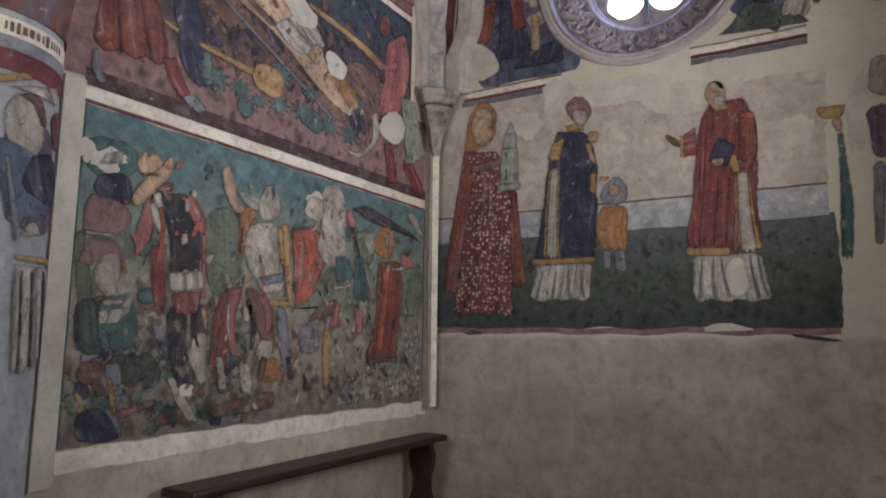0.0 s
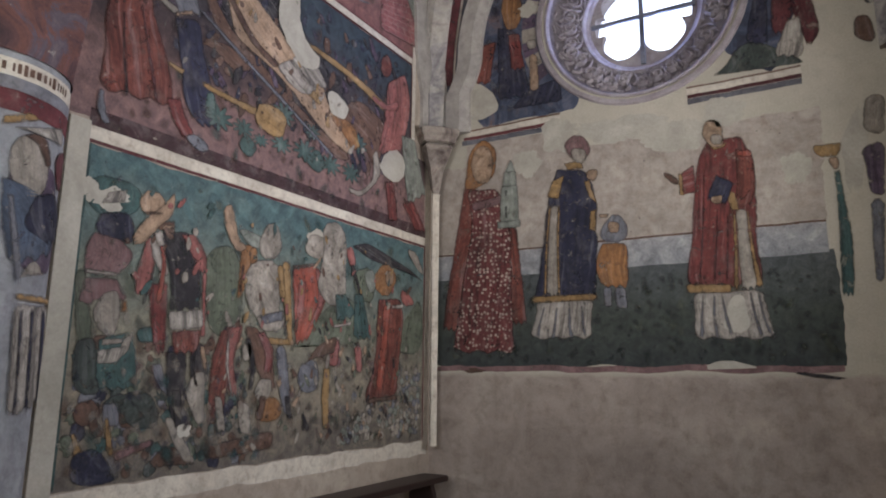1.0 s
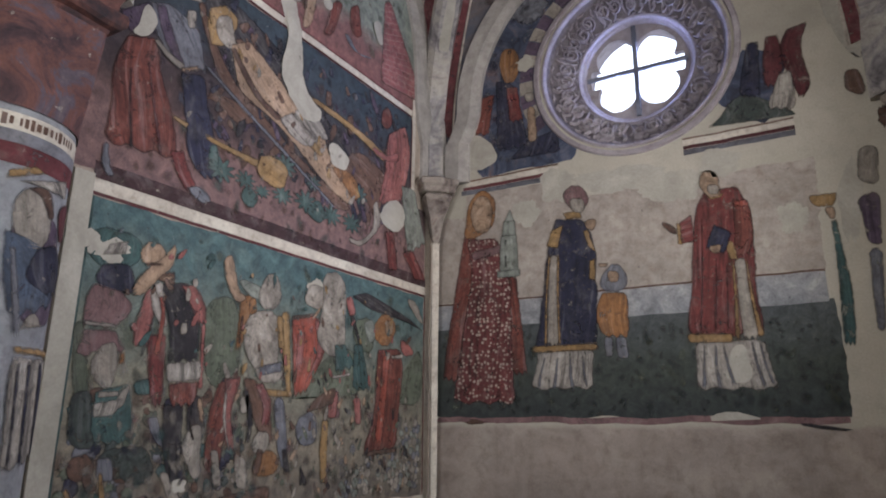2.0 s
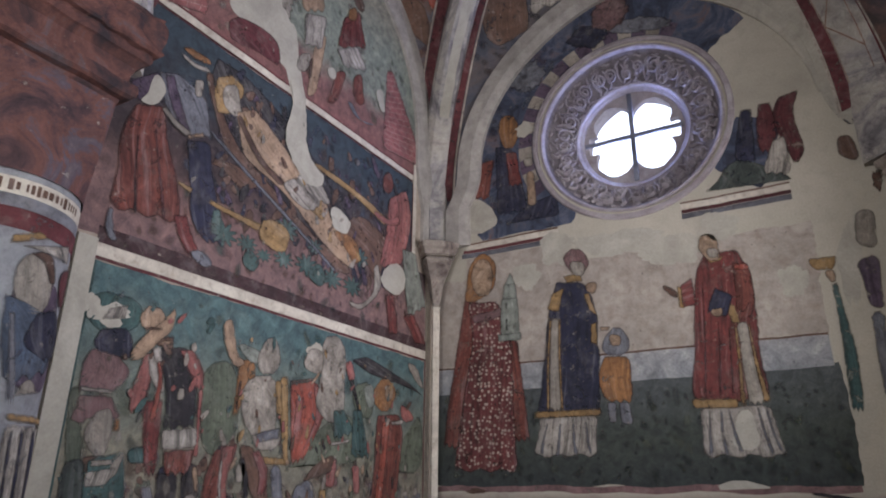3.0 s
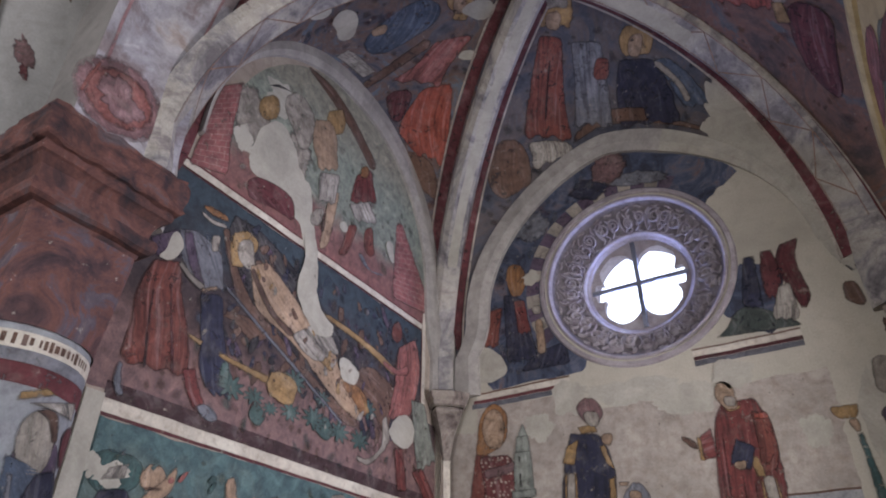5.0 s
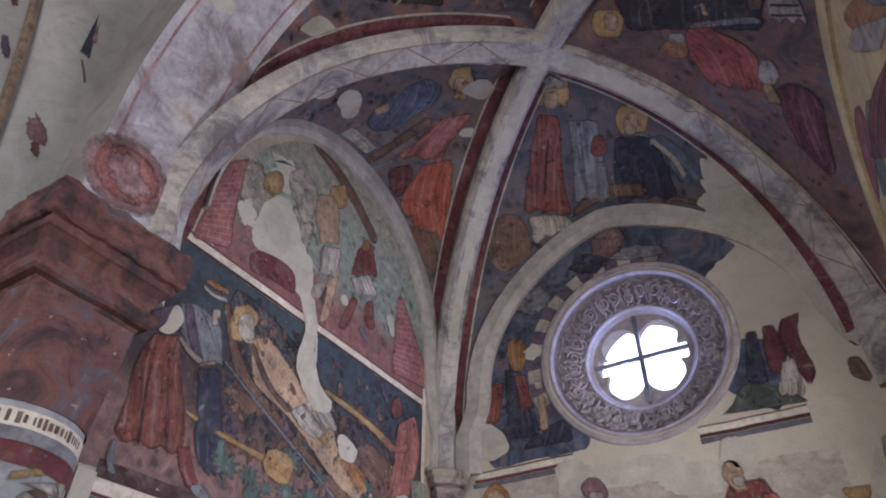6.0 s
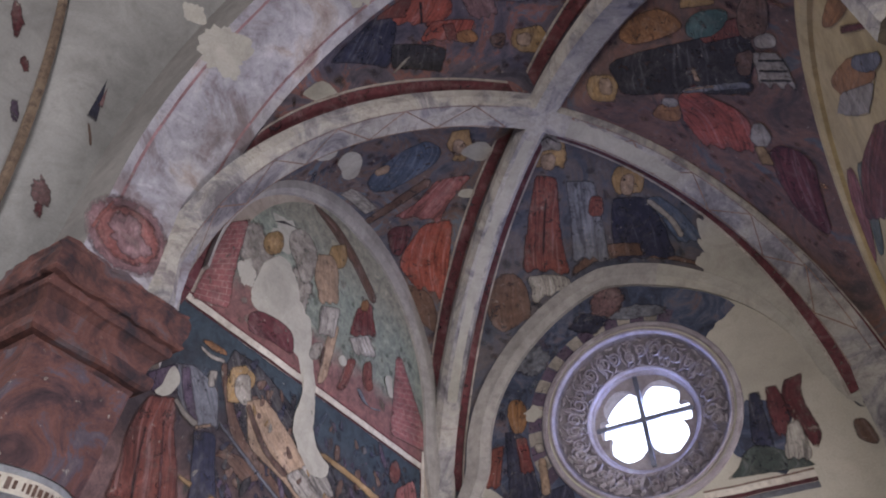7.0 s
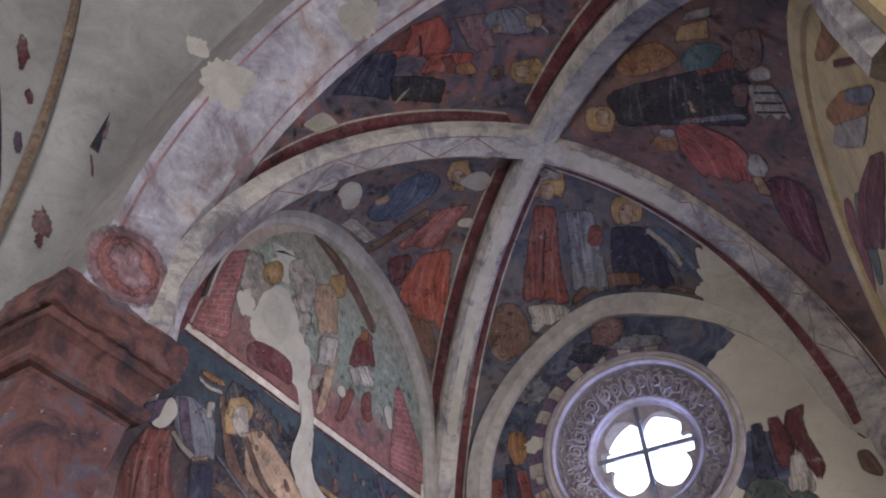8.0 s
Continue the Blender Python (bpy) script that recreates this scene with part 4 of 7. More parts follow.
def along_profile(prof, t):
    for (t0, c0, h0), (t1, c1, h1) in zip(prof, prof[1:]):
        if t <= t1:
            k = (t - t0) / (t1 - t0)
            k = k * k * (3 - 2 * k)
            return c0 + (c1 - c0) * k, h0 + (h1 - h0) * k
    return prof[-1][1:]


def silhouette(bm, kind, to, w, h, rot, off, seed, nu=10, nv=26, slot=0):
    """A painted shape swept up a middle line, with uneven sides and a wavy foot."""
    uv = bm.loops.layers.uv.verify()
    ringed = bm.verts.layers.float.get("ring") or bm.verts.layers.float.new("ring")
    cr, sr = math.cos(radians(rot)), math.sin(radians(rot))
    prof = PROFILES[kind]
    rows = []
    for j in range(nv + 1):
        t = j / nv
        c, hw = along_profile(prof, t)
        left = hw * (1 + 0.16 * noise.noise(Vector((t * 3.1, seed, 1))) + 0.09 * noise.noise(Vector((t * 9, seed, 2))))
        right = hw * (1 + 0.16 * noise.noise(Vector((t * 3.1, seed, 7))) + 0.09 * noise.noise(Vector((t * 9, seed, 8))))
        row = []
        for i in range(nu + 1):
            u = -1 + 2 * i / nu
            x = (c + (left if u < 0 else right) * u) * w
            y = (t - 0.5 + 0.03 * (1 - u * u) * (t - 0.5)) * h
            ve = bm.verts.new(to(x * cr - y * sr, x * sr + y * cr, off))
            ve[ringed] = max(abs(u), 1 - 8 * min(t, 1 - t), 0.0)
            row.append((ve, (x, y)))
        rows.append(row)
    for j in range(nv):
        for i in range(nu):
            quad = (rows[j][i], rows[j][i + 1], rows[j + 1][i + 1], rows[j + 1][i])
            f = bm.faces.new([q[0] for q in quad])
            f.smooth, f.material_index = True, slot
            for lp, q in zip(f.loops, quad):
                lp[uv].uv = q[1]


COUNT = [0]


def shape(host, kind, surf, a, b, w, h, tone, layer=2, rot=0, name=""):
    """A painted shape as a part of its fresco."""
    COUNT[0] += 1
    bm = bmesh.new()
    off = layer * LAYER + (COUNT[0] % 23 + 0.5) * 0.00006
    if kind in PROFILES:
        silhouette(bm, kind, SURF[surf].local(a, b), w, h, rot, off, COUNT[0] * 1.37)
    else:
        blob(bm, kind, SURF[surf].local(a, b), w, h, rot, off, COUNT[0] * 1.37)
    me_name = name or {"loss": "bare_patch", "tuft": "painted_plant"}.get(kind, "painted_shape")
    return part(me_name, bm, MAT.get("flat_" + tone, MAT[tone]) if kind in ("oval", "disc", "loss", "tri") else MAT[tone], host)


SQUARE = ("celadon", "navy", "black", "brick_paint", "white", "ochre", "red", "flat_black")


def drawn(host, surf, tone, layer, *rows, ends=""):
    """A painted shape along a middle line; each row is its middle (a, b) and its half breadth as a vector."""
    COUNT[0] += 1
    seed = COUNT[0] * 1.37
    to = SURF[surf].fn
    off = layer * LAYER + (COUNT[0] % 23 + 0.5) * 0.00006
    pts = [Vector(r) for r in rows]
    pts = [pts[0] * 2 - pts[1]] + pts + [pts[-1] * 2 - pts[-2]]
    steps, nu = (9, 12) if len(pts) > 4 else (16, 12)
    line = []
    for k in range(1, len(pts) - 2):
        p0, p1, p2, p3 = pts[k - 1:k + 3]
        for q in range(steps + (k == len(pts) - 3)):
            t = q / steps
            line.append(0.5 * (2 * p1 + (p2 - p0) * t + (2 * p0 - 5 * p1 + 4 * p2 - p3) * t * t + (3 * p1 - p0 - 3 * p2 + p3) * t ** 3))
    rough = 0.22 if tone == "pale" else 0.06
    bm = bmesh.new()
    uv = bm.loops.layers.uv.verify()
    ringed = bm.verts.layers.float.new("ring")
    last = len(line) - 1
    runs = [0.0]
    for p, q in zip(line, line[1:]):
        runs.append(runs[-1] + (to(q[0], q[1], 0) - to(p[0], p[1], 0)).length)
    grid = []
    for j, (a, b, da, db) in enumerate(line):
        wide = (to(a + da, b + db, 0) - to(a - da, b - db, 0)).length
        # rounded ends or a wavy hem, and slightly uneven sides
        gap = min(runs[j], runs[-1] - runs[j])
        if ends == "hem" or (tone in SQUARE) or wide > 1.9 * runs[-1]:
            close = 0.90 + 0.10 * min(1.0, gap / max(1e-4, 0.1 * min(wide, runs[-1])))
        else:
            e = min(1.0, gap / max(1e-4, 0.5 * min(wide, runs[-1])))
            close = max(0.12, 1 - (1 - e) ** 2.4) ** 0.45
        wave = 0.012 * (runs[j] / runs[-1]) ** 8 if ends == "hem" else 0.0
        along = (Vector(line[min(j + 1, last)][:2]) - Vector(line[max(j - 1, 0)][:2])).normalized()
        row = []
        for i in range(nu + 1):
            u = -1 + 2 * i / nu
            side = 1 + rough * noise.noise(Vector((runs[j] * 9, seed, u > 0))) + 0.6 * rough * noise.noise(Vector((runs[j] * 24, seed, 4 + (u > 0))))
            k = u * close * side
            sway = wave * math.sin(u * 9 + seed)
            ve = bm.verts.new(to(a + da * k + along.x * sway, b + db * k + along.y * sway, off))
            gap = min((1 - abs(u)) * wide / 2, runs[j], runs[-1] - runs[j])
            ve[ringed] = max(0.0, 1 - gap / 0.07)
            row.append((ve, (u * wide / 2, runs[j])))
        grid.append(row)
    for j in range(last):
        for i in range(nu):
            quad = (grid[j][i], grid[j][i + 1], grid[j + 1][i + 1], grid[j + 1][i])
            f = bm.faces.new([q[0] for q in quad])
            f.smooth = True
            for lp, q in zip(f.loops, quad):
                lp[uv].uv = q[1]
    name = "bare_patch" if tone == "pale" else "painted_shape" if tone.startswith("flat_") else "painted_drapery"
    return part(name, bm, MAT[tone], host)


def brushwork(host, surf, a0, a1, b0, b1, count, tones, size, layer=3, name="brushwork", kinds=("oval", "loss", "drape"), long=1.8, where=None):
    """Many small dabs of paint, joined into one part."""
    rnd = random.Random(count * 7 + len(tones) + int(a0 * 50))
    bm = bmesh.new()
    n = 0
    while n < count:
        a, b = rnd.uniform(a0, a1), rnd.uniform(b0, b1)
        n += 1
        if where and not where(a, b):
            continue
        w = size * rnd.uniform(0.4, 1.3)
        blob(bm, rnd.choice(kinds), SURF[surf].local(a, b), w, w * rnd.uniform(0.7, long), rnd.uniform(-50, 50), (layer + rnd.random()) * LAYER, rnd.random() * 50, rings=(0.6, 1.0), n=16, slot=rnd.randrange(len(tones)))
    ob = part(name, bm, [MAT.get("dab_" + t, MAT[t]) for t in tones], host)
    ob["kind"] = "stuff"
    return ob


def fresco_thing(label, surf, a, b):
    ob = tagged(new("fresco"), label, "fresco")
    return ob


def field(host, surf, a0, a1, b0, b1, material, layer=1, jag=0.012, n=(60, 40), name="painted_ground", inside=None):
    """A painted field with a slightly ragged edge."""
    s = SURF[surf]

    def fn(u, v):
        a, b = a0 + (a1 - a0) * u, b0 + (b1 - b0) * v
        q = Vector((a * 6, b * 6, layer * 3.0 + a1))
        if u in (0.0, 1.0):
            a += jag * (noise.noise(q) + 0.5 * noise.noise(q * 4))
        if v in (0.0, 1.0):
            b += jag * (noise.noise(q + Vector((9, 0, 0))) + 0.5 * noise.noise(q * 4))
        return s.point(a, b, layer * LAYER)
    bm = bmesh.new()
    sheet(bm, fn, *n)
    return part(name, bm, material, host)


def graded(name, z0, z1, stops, wobble=0.5, scale=4.0, loss=0.67, speck=None):
    """A painted ground whose colours change with height, broken by brushwork."""
    m, nt, b = node_material(name)
    obj = place_vec(nt)
    sep = nt.nodes.new("ShaderNodeSeparateXYZ")
    link(nt, obj, sep.inputs[0])
    mr = nt.nodes.new("ShaderNodeMapRange")
    mr.inputs[1].default_value, mr.inputs[2].default_value = z0, z1
    link(nt, sep.outputs["Z"], mr.inputs[0])
    n1 = noise_node(nt, obj, scale, 8, 0.66, 1.0)
    ad = nt.nodes.new("ShaderNodeMath")
    ad.operation = "MULTIPLY_ADD"
    link(nt, n1, ad.inputs[0])
    ad.inputs[1].default_value = wobble
    link(nt, mr.outputs[0], ad.inputs[2])
    sb = nt.nodes.new("ShaderNodeMath")
    sb.operation = "SUBTRACT"
    link(nt, ad.outputs[0], sb.inputs[0])
    sb.inputs[1].default_value = wobble * 0.5
    c = ramp(nt, sb.outputs[0], stops)
    tone = noise_node(nt, obj, scale * 3.2, 8, 0.7, 0.8)
    c = mix(nt, 0.75, c, ramp(nt, tone, [(0.28, (0.36, 0.36, 0.38)), (0.5, (0.95, 0.95, 0.95)), (0.72, (1.7, 1.62, 1.5))]), "MULTIPLY")
    rub = noise_node(nt, obj, 12.0, 10, 0.78, 0.6)
    c = mix(nt, 0.7, c, ramp(nt, rub, [(0.30, (0.4, 0.38, 0.37)), (0.46, (0.88, 0.87, 0.86)), (0.58, (1.05, 1.05, 1.04)), (0.72, (1.6, 1.55, 1.5))]), "MULTIPLY")
    wear = noise_node(nt, obj, 24, 9, 0.72)
    c = mix(nt, grey(nt, wear, loss, loss + 0.05), c, (0.45, 0.42, 0.35))
    grain = noise_node(nt, obj, 130, 4, 0.65)
    c = mix(nt, 0.45, c, ramp(nt, grain, [(0.3, (0.5, 0.5, 0.5)), (0.7, (1.3, 1.3, 1.3))]), "MULTIPLY")
    link(nt, c, b.inputs["Base Color"])
    b.inputs["Roughness"].default_value = 0.85
    bump(nt, b, noise_node(nt, obj, 17, 8, 0.7), 0.25, 0.01)
    return m


MAT["ground_market"] = graded("ground_market", 1.0, 2.36, [(0.0, (0.13, 0.112, 0.095)), (0.25, (0.22, 0.192, 0.145)), (0.5, (0.19, 0.185, 0.14)), (0.72, (0.125, 0.155, 0.137)), (0.95, (0.075, 0.13, 0.135))])
MAT["ground_upper"] = graded("ground_upper", 2.45, 3.7, [(0.0, (0.185, 0.115, 0.11)), (0.22, (0.19, 0.115, 0.105)), (0.38, (0.07, 0.045, 0.043)), (0.62, (0.04, 0.036, 0.042)), (0.85, (0.036, 0.052, 0.066))], 0.45)
MAT["ground_lunette"] = graded("ground_lunette", 3.7, 4.9, [(0.0, (0.20, 0.09, 0.08)), (0.22, (0.19, 0.10, 0.09)), (0.34, (0.20, 0.22, 0.18)), (0.7, (0.24, 0.27, 0.22)), (1.0, (0.28, 0.27, 0.21))], 0.25)
MAT["meadow"] = graded("meadow", 1.5, 2.12, [(0.0, (0.035, 0.042, 0.042)), (0.5, (0.05, 0.06, 0.05)), (1.0, (0.075, 0.085, 0.085))], 0.8, 5.0, 0.7)
MAT["parapet"] = graded("parapet", 2.1, 2.3, [(0.0, (0.25, 0.26, 0.27)), (1.0, (0.33, 0.33, 0.33))], 0.8, 3.0, 0.66)
MAT["night_blue"] = mottled("night_blue", [(0.3, (0.03, 0.035, 0.055)), (0.48, (0.06, 0.075, 0.12)), (0.6, (0.11, 0.12, 0.16)), (0.75, (0.17, 0.12, 0.12))], 4.0)

# ---------------------------------------------------------------- frescoes: grounds and borders
f_market = fresco_thing("large worn wall fresco with teal sky and crowded coloured shapes", "west", 0, 0)
f_story = fresco_thing("dark wall fresco above a white painted border", "west", 0, 0)
f_lunette = fresco_thing("greenish lunette fresco under the wall arch with lost plaster", "west", 0, 0)
f_saints = fresco_thing("wall fresco of tall robed shapes on a dark meadow", "north", 0, 0)
f_rose = fresco_thing("dark blue fresco remains round the round window", "north", 0, 0)
f_column = fresco_thing("painted blue and white shape on a round column", "column", 0, 0)
f_soffit = fresco_thing("faded painted ornament on the arch soffit", "soffit", 0, 0)
f_vw = fresco_thing("coloured fresco shapes on the vault cell over the side wall", "cw", 0, 0)
f_vn = fresco_thing("coloured fresco shapes on the vault cell over the round window", "cn", 0, 0)
f_ve = fresco_thing("dark red and brown fresco shapes on a vault cell", "ce", 0, 0)
f_vs = fresco_thing("red and black fresco shapes on the vault cell by the arch", "cs", 0, 0)
f_east = fresco_thing("fragments of orange fresco on yellow plaster", "east", 0, 0)
f_nave = fresco_thing("small dark scraps of paint on the whitewashed nave", "nave", 0, 0)

field(f_market, "west", -2.615, -0.10, 1.035, 2.36, MAT["ground_market"])
field(f_story, "west", -2.76, -0.30, 2.46, 3.67, MAT["ground_upper"])
field(f_story, "west", -0.30, -0.10, 2.46, 3.0, MAT["ground_upper"], n=(8, 20))
for z0, z1, mat in ((2.362, 2.376, "dkred"), (2.378, 2.432, "border_white"), (2.434, 2.505, "maroon")):
    field(f_story, "west", -2.62, -0.075, z0, z1, MAT[mat], 2, 0.003, (70, 2), "painted_border")
for z0, z1, mat in ((3.668, 3.684, "dkred"), (3.686, 3.728, "border_white"), (3.73, 3.742, "dkred")):
    field(f_lunette, "west", -2.56, -0.30, z0, z1, MAT[mat], 3, 0.003, (70, 2), "painted_border")
for y0, y1, z0, z1, mat in ((-0.098, -0.086, 1.05, 2.36, "dkred"), (-0.084, -0.03, 1.0, 2.95, "border_white"), (-0.305, -0.293, 3.0, 3.66, "dkred"), (-0.291, -0.25, 3.0, 3.9, "border_white"), (-2.615, -2.603, 1.04, 2.36, "teal")):
    field(f_market if z1 < 3 else f_story, "west", y0, y1, z0, z1, MAT[mat], 3, 0.003, (2, 50), "painted_border")
# lunette ground fills the wall arch
bm = bmesh.new()
sheet(bm, lambda u, v: Vector((0.003, -1.31 + 1.07 * math.cos(math.pi * (1 - u)), 3.74 + v * (max(0.0, 4.0 + 1.22 * math.sin(math.pi * u) - 3.74)))), 64, 24)
part("painted_ground", bm, MAT["ground_lunette"], f_lunette)
# bare white strip between the side wall and the column
structure(boxed("plaster_strip", (0.0, -2.705, 0.9), (0.016, -2.618, 2.445), MAT["pale_plaster"], None, 0.004), "raised white plaster strip beside the column", "trim")
# lower border of the side wall
field(f_market, "west", -2.61, -0.03, 0.945, 1.03, MAT["border_white"], 1, 0.016, (70, 3), "plaster_border")

field(f_saints, "north", 0.03, 2.53, 1.525, 2.14, MAT["meadow"], 1, 0.02)
field(f_saints, "north", 0.03, 2.50, 2.13, 2.31, MAT["parapet"], 1.5, 0.006, (60, 6))
field(f_saints, "north", 0.06, 2.50, 2.305, 2.95, MAT["upper_wash"], 1, 0.03)
field(f_saints, "north", 0.30, 1.0, 2.93, 3.10, MAT["upper_wash"], 1.7, 0.012)
field(f_saints, "north", 0.03, 2.50, 2.30, 2.312, MAT["brown"], 2, 0.004, (60, 1), "painted_line")
field(f_saints, "north", 0.03, 2.52, 1.495, 1.53, MAT["mauve"], 2, 0.012, (70, 2), "painted_border")
field(f_saints, "north", 0.035, 0.05, 1.53, 2.75, MAT["dkred"], 2, 0.003, (2, 50), "painted_border")
for x0, x1 in ((0.27, 1.01), (1.83, 2.45)):
    for z0, z1, mat in ((3.105, 3.14, "slate"), (3.142, 3.165, "dkred"), (3.167, 3.205, "border_white"), (3.206, 3.218, "brown")):
        field(f_rose, "north", x0 + 6.0 * (z1 - 3.16) * (x0 < 1) * 0.1, x1, z0, z1, MAT[mat], 2, 0.005, (30, 2), "painted_border")


def arch_reach(a):
    """How far from the rose's middle the painted lunette reaches at an angle."""
    c, s = math.cos(a), math.sin(a)
    k = 0.7
    while k < 1.3:
        x, z = RX + k * c, RZ + k * s
        up = (z - 3.8) / 1.2
        if up >= 1 or (up > 0 and abs(x - 1.49) > 1.06 * (1 - up * up) ** 0.6) or abs(x - 1.49) > 1.1:
            break
        k += 0.01
    if s < 0:
        k = min(k, (RZ - 3.222) / -s)
    return k


def rose_sector(a0, a1, r0, fn_r1, material, name, layer=1, jag=0.02, n=70):
    bm = bmesh.new()

    def fn(u, v):
        a = radians(a0 + (a1 - a0) * u)
        r1 = fn_r1(a)
        r = r0 + max(0.002, r1 - r0) * v
        if v == 1.0 or u in (0.0, 1.0):
            r += jag * noise.noise(Vector((math.cos(a) * 7, math.sin(a) * 7, r * 9)))
            a += jag * 1.5 * noise.noise(Vector((r * 14, a0, 2.0))) * (u in (0.0, 1.0))
        return Vector((RX + r * math.cos(a), -layer * LAYER, RZ + r * math.sin(a)))
    sheet(bm, fn, n, 14)
    return part(name, bm, material, f_rose)


rose_sector(34, 236, 0.69, arch_reach, MAT["night_blue"], "painted_ground")
rose_sector(-42, -12, 0.69, lambda a: min(1.0, 0.655 / max(0.2, -math.sin(a))) if math.sin(a) < -0.5 else 0.95, MAT["night_blue"], "painted_ground", n=20)
for i in range(19):
    rose_sector(58 + i * 8, 58 + i * 8 + 7.6, 0.697, lambda a: 0.80, MAT["ash" if i % 2 else "violet"], "painted_block", 2, 0.004, 6)

for z0, z1, mat in ((2.405, 2.465, "border_white"), (2.362, 2.404, "slate"), (2.29, 2.361, "dkred")):
    field(f_column, "column", -0.32, 0.36, z0, z1, MAT[mat], 2, 0.002, (40, 2), "painted_band")
letters = random.Random(5)
q = -0.16
while q < 0.20:
    wide = letters.choice((0.008, 0.012, 0.016))
    tall = letters.choice((0.028, 0.034, 0.04))
    field(f_column, "column", q, q + wide, 2.436 - tall / 2, 2.436 + tall / 2, MAT["brown"], 3, 0.001, (2, 2), "lettering_bar")
    q += wide + letters.choice((0.007, 0.01, 0.018))
field(f_vn, "cn", 1.42, 1.995, 0.0, 0.93, MAT["pale_plaster"], 2.5, 0.05, (40, 20), "bare_patch")
# small brushwork that fills the painted scenes
brushwork(f_market, "west", -2.55, -0.15, 1.08, 1.75, 420, ("dkgreen", "brown", "ash", "slate", "black", "mauve", "green", "ash"), 0.055, 2)
brushwork(f_market, "west", -2.55, -0.15, 1.6, 2.3, 80, ("teal", "green", "teal", "green"), 0.08, 2)
brushwork(f_market, "west", -1.0, -0.14, 1.09, 1.62, 330, ("flat_slate", "flat_ash", "flat_celadon", "flat_ash"), 0.05, 3, "pebble_paint", ("oval", "disc"), 1.1, lambda a, b: b < 1.13 + 0.5 * (a + 1.0))
brushwork(f_market, "west", -2.58, -1.7, 1.06, 1.6, 150, ("flat_teal", "flat_dkgreen", "flat_navy", "flat_brown", "flat_green", "flat_slate"), 0.06, 2.5, "leaf_paint", ("oval", "tuft"), 1.6)
brushwork(f_market, "west", -1.9, -0.3, 1.1, 1.75, 150, ("flat_brown", "flat_ash", "flat_black", "flat_green", "flat_tan"), 0.03, 6, "brushwork", ("oval", "drape"), 3.0)
brushwork(f_market, "west", -2.5, -0.3, 1.7, 2.25, 90, ("flat_brown", "flat_ash", "flat_teal", "flat_pink", "flat_ochre"), 0.026, 8, "brushwork", ("oval", "drape"), 3.0)
brushwork(f_story, "west", -1.95, -0.75, 2.8, 3.5, 160, ("flat_brown", "flat_ash", "flat_ochre", "flat_tan", "flat_brown"), 0.034, 8.5, "brushwork", ("oval", "drape"), 3.0, lambda a, b: abs((b - 3.40) + 0.56 * (a + 1.95)) < 0.07)
brushwork(f_story, "west", -2.1, -0.5, 2.75, 3.6, 170, ("flat_black", "flat_brown", "flat_navy", "flat_violet"), 0.05, 3.8, "brushwork", ("oval", "drape"), 3.0)
brushwork(f_story, "west", -2.5, -0.35, 2.5, 2.95, 150, ("brown", "mauve", "grass", "brown"), 0.05, 2)
brushwork(f_story, "west", -2.3, -0.35, 2.9, 3.6, 260, ("black", "violet", "brown", "blue", "navy"), 0.05, 2)
brushwork(f_lunette, "west", -2.3, -0.5, 3.78, 4.7, 60, ("green", "ash", "green"), 0.06, 2, where=lambda a, b: math.hypot(a + 1.31, b - 4.0) < 1.0)
brushwork(f_saints, "north", 0.1, 2.5, 1.55, 2.1, 200, ("dkgreen", "dkgreen", "green", "dkgreen"), 0.05, 1.5)
brushwork(f_rose, "north", 0.3, 1.5, 3.3, 4.8, 200, ("blue", "navy", "slate", "violet"), 0.07, 1.4, where=lambda a, b: 0.80 < math.hypot(a - RX, b - RZ) and math.hypot(a - 1.49, b - 3.8) < 1.06)
for host, cell, tones in ((f_vw, "cw", ("brown", "slate", "rust", "black", "blue")), (f_vn, "cn", ("blue", "navy", "slate", "brown", "black")), (f_ve, "ce", ("brown", "rust", "black", "dkred", "orange")), (f_vs, "cs", ("black", "rust", "brown", "brown", "dkred"))):
    brushwork(host, cell, 0.45, 1.55, 0.08, 0.8, 110, tones, 0.06, 1.2)
for y0, y1 in ((-3.125, -3.11), (-2.73, -2.715)):
    field(f_soffit, "soffit", 0.25, 3.4, y0, y1, MAT["rose"], 2, 0.004, (80, 1), "painted_line")

# flecks of wear over the painted shapes
brushwork(f_market, "west", -2.55, -0.15, 1.08, 2.3, 150, ("ash", "slate", "green", "ash"), 0.02, 8, "paint_fleck", ("loss", "oval"), 2.2)
brushwork(f_market, "west", -2.6, -1.6, 1.06, 1.5, 120, ("dkgreen", "navy", "brown", "ash", "teal"), 0.045, 7, "paint_fleck", ("loss", "oval"), 2.0)
brushwork(f_story, "west", -2.4, -0.35, 2.5, 3.6, 90, ("brown", "ash", "violet", "rust"), 0.02, 8, "paint_fleck", ("loss", "oval"), 2.4)
brushwork(f_saints, "north", 0.1, 2.5, 1.6, 3.0, 70, ("ash", "mauve", "ash"), 0.014, 8, "paint_fleck", ("loss",), 2.0)

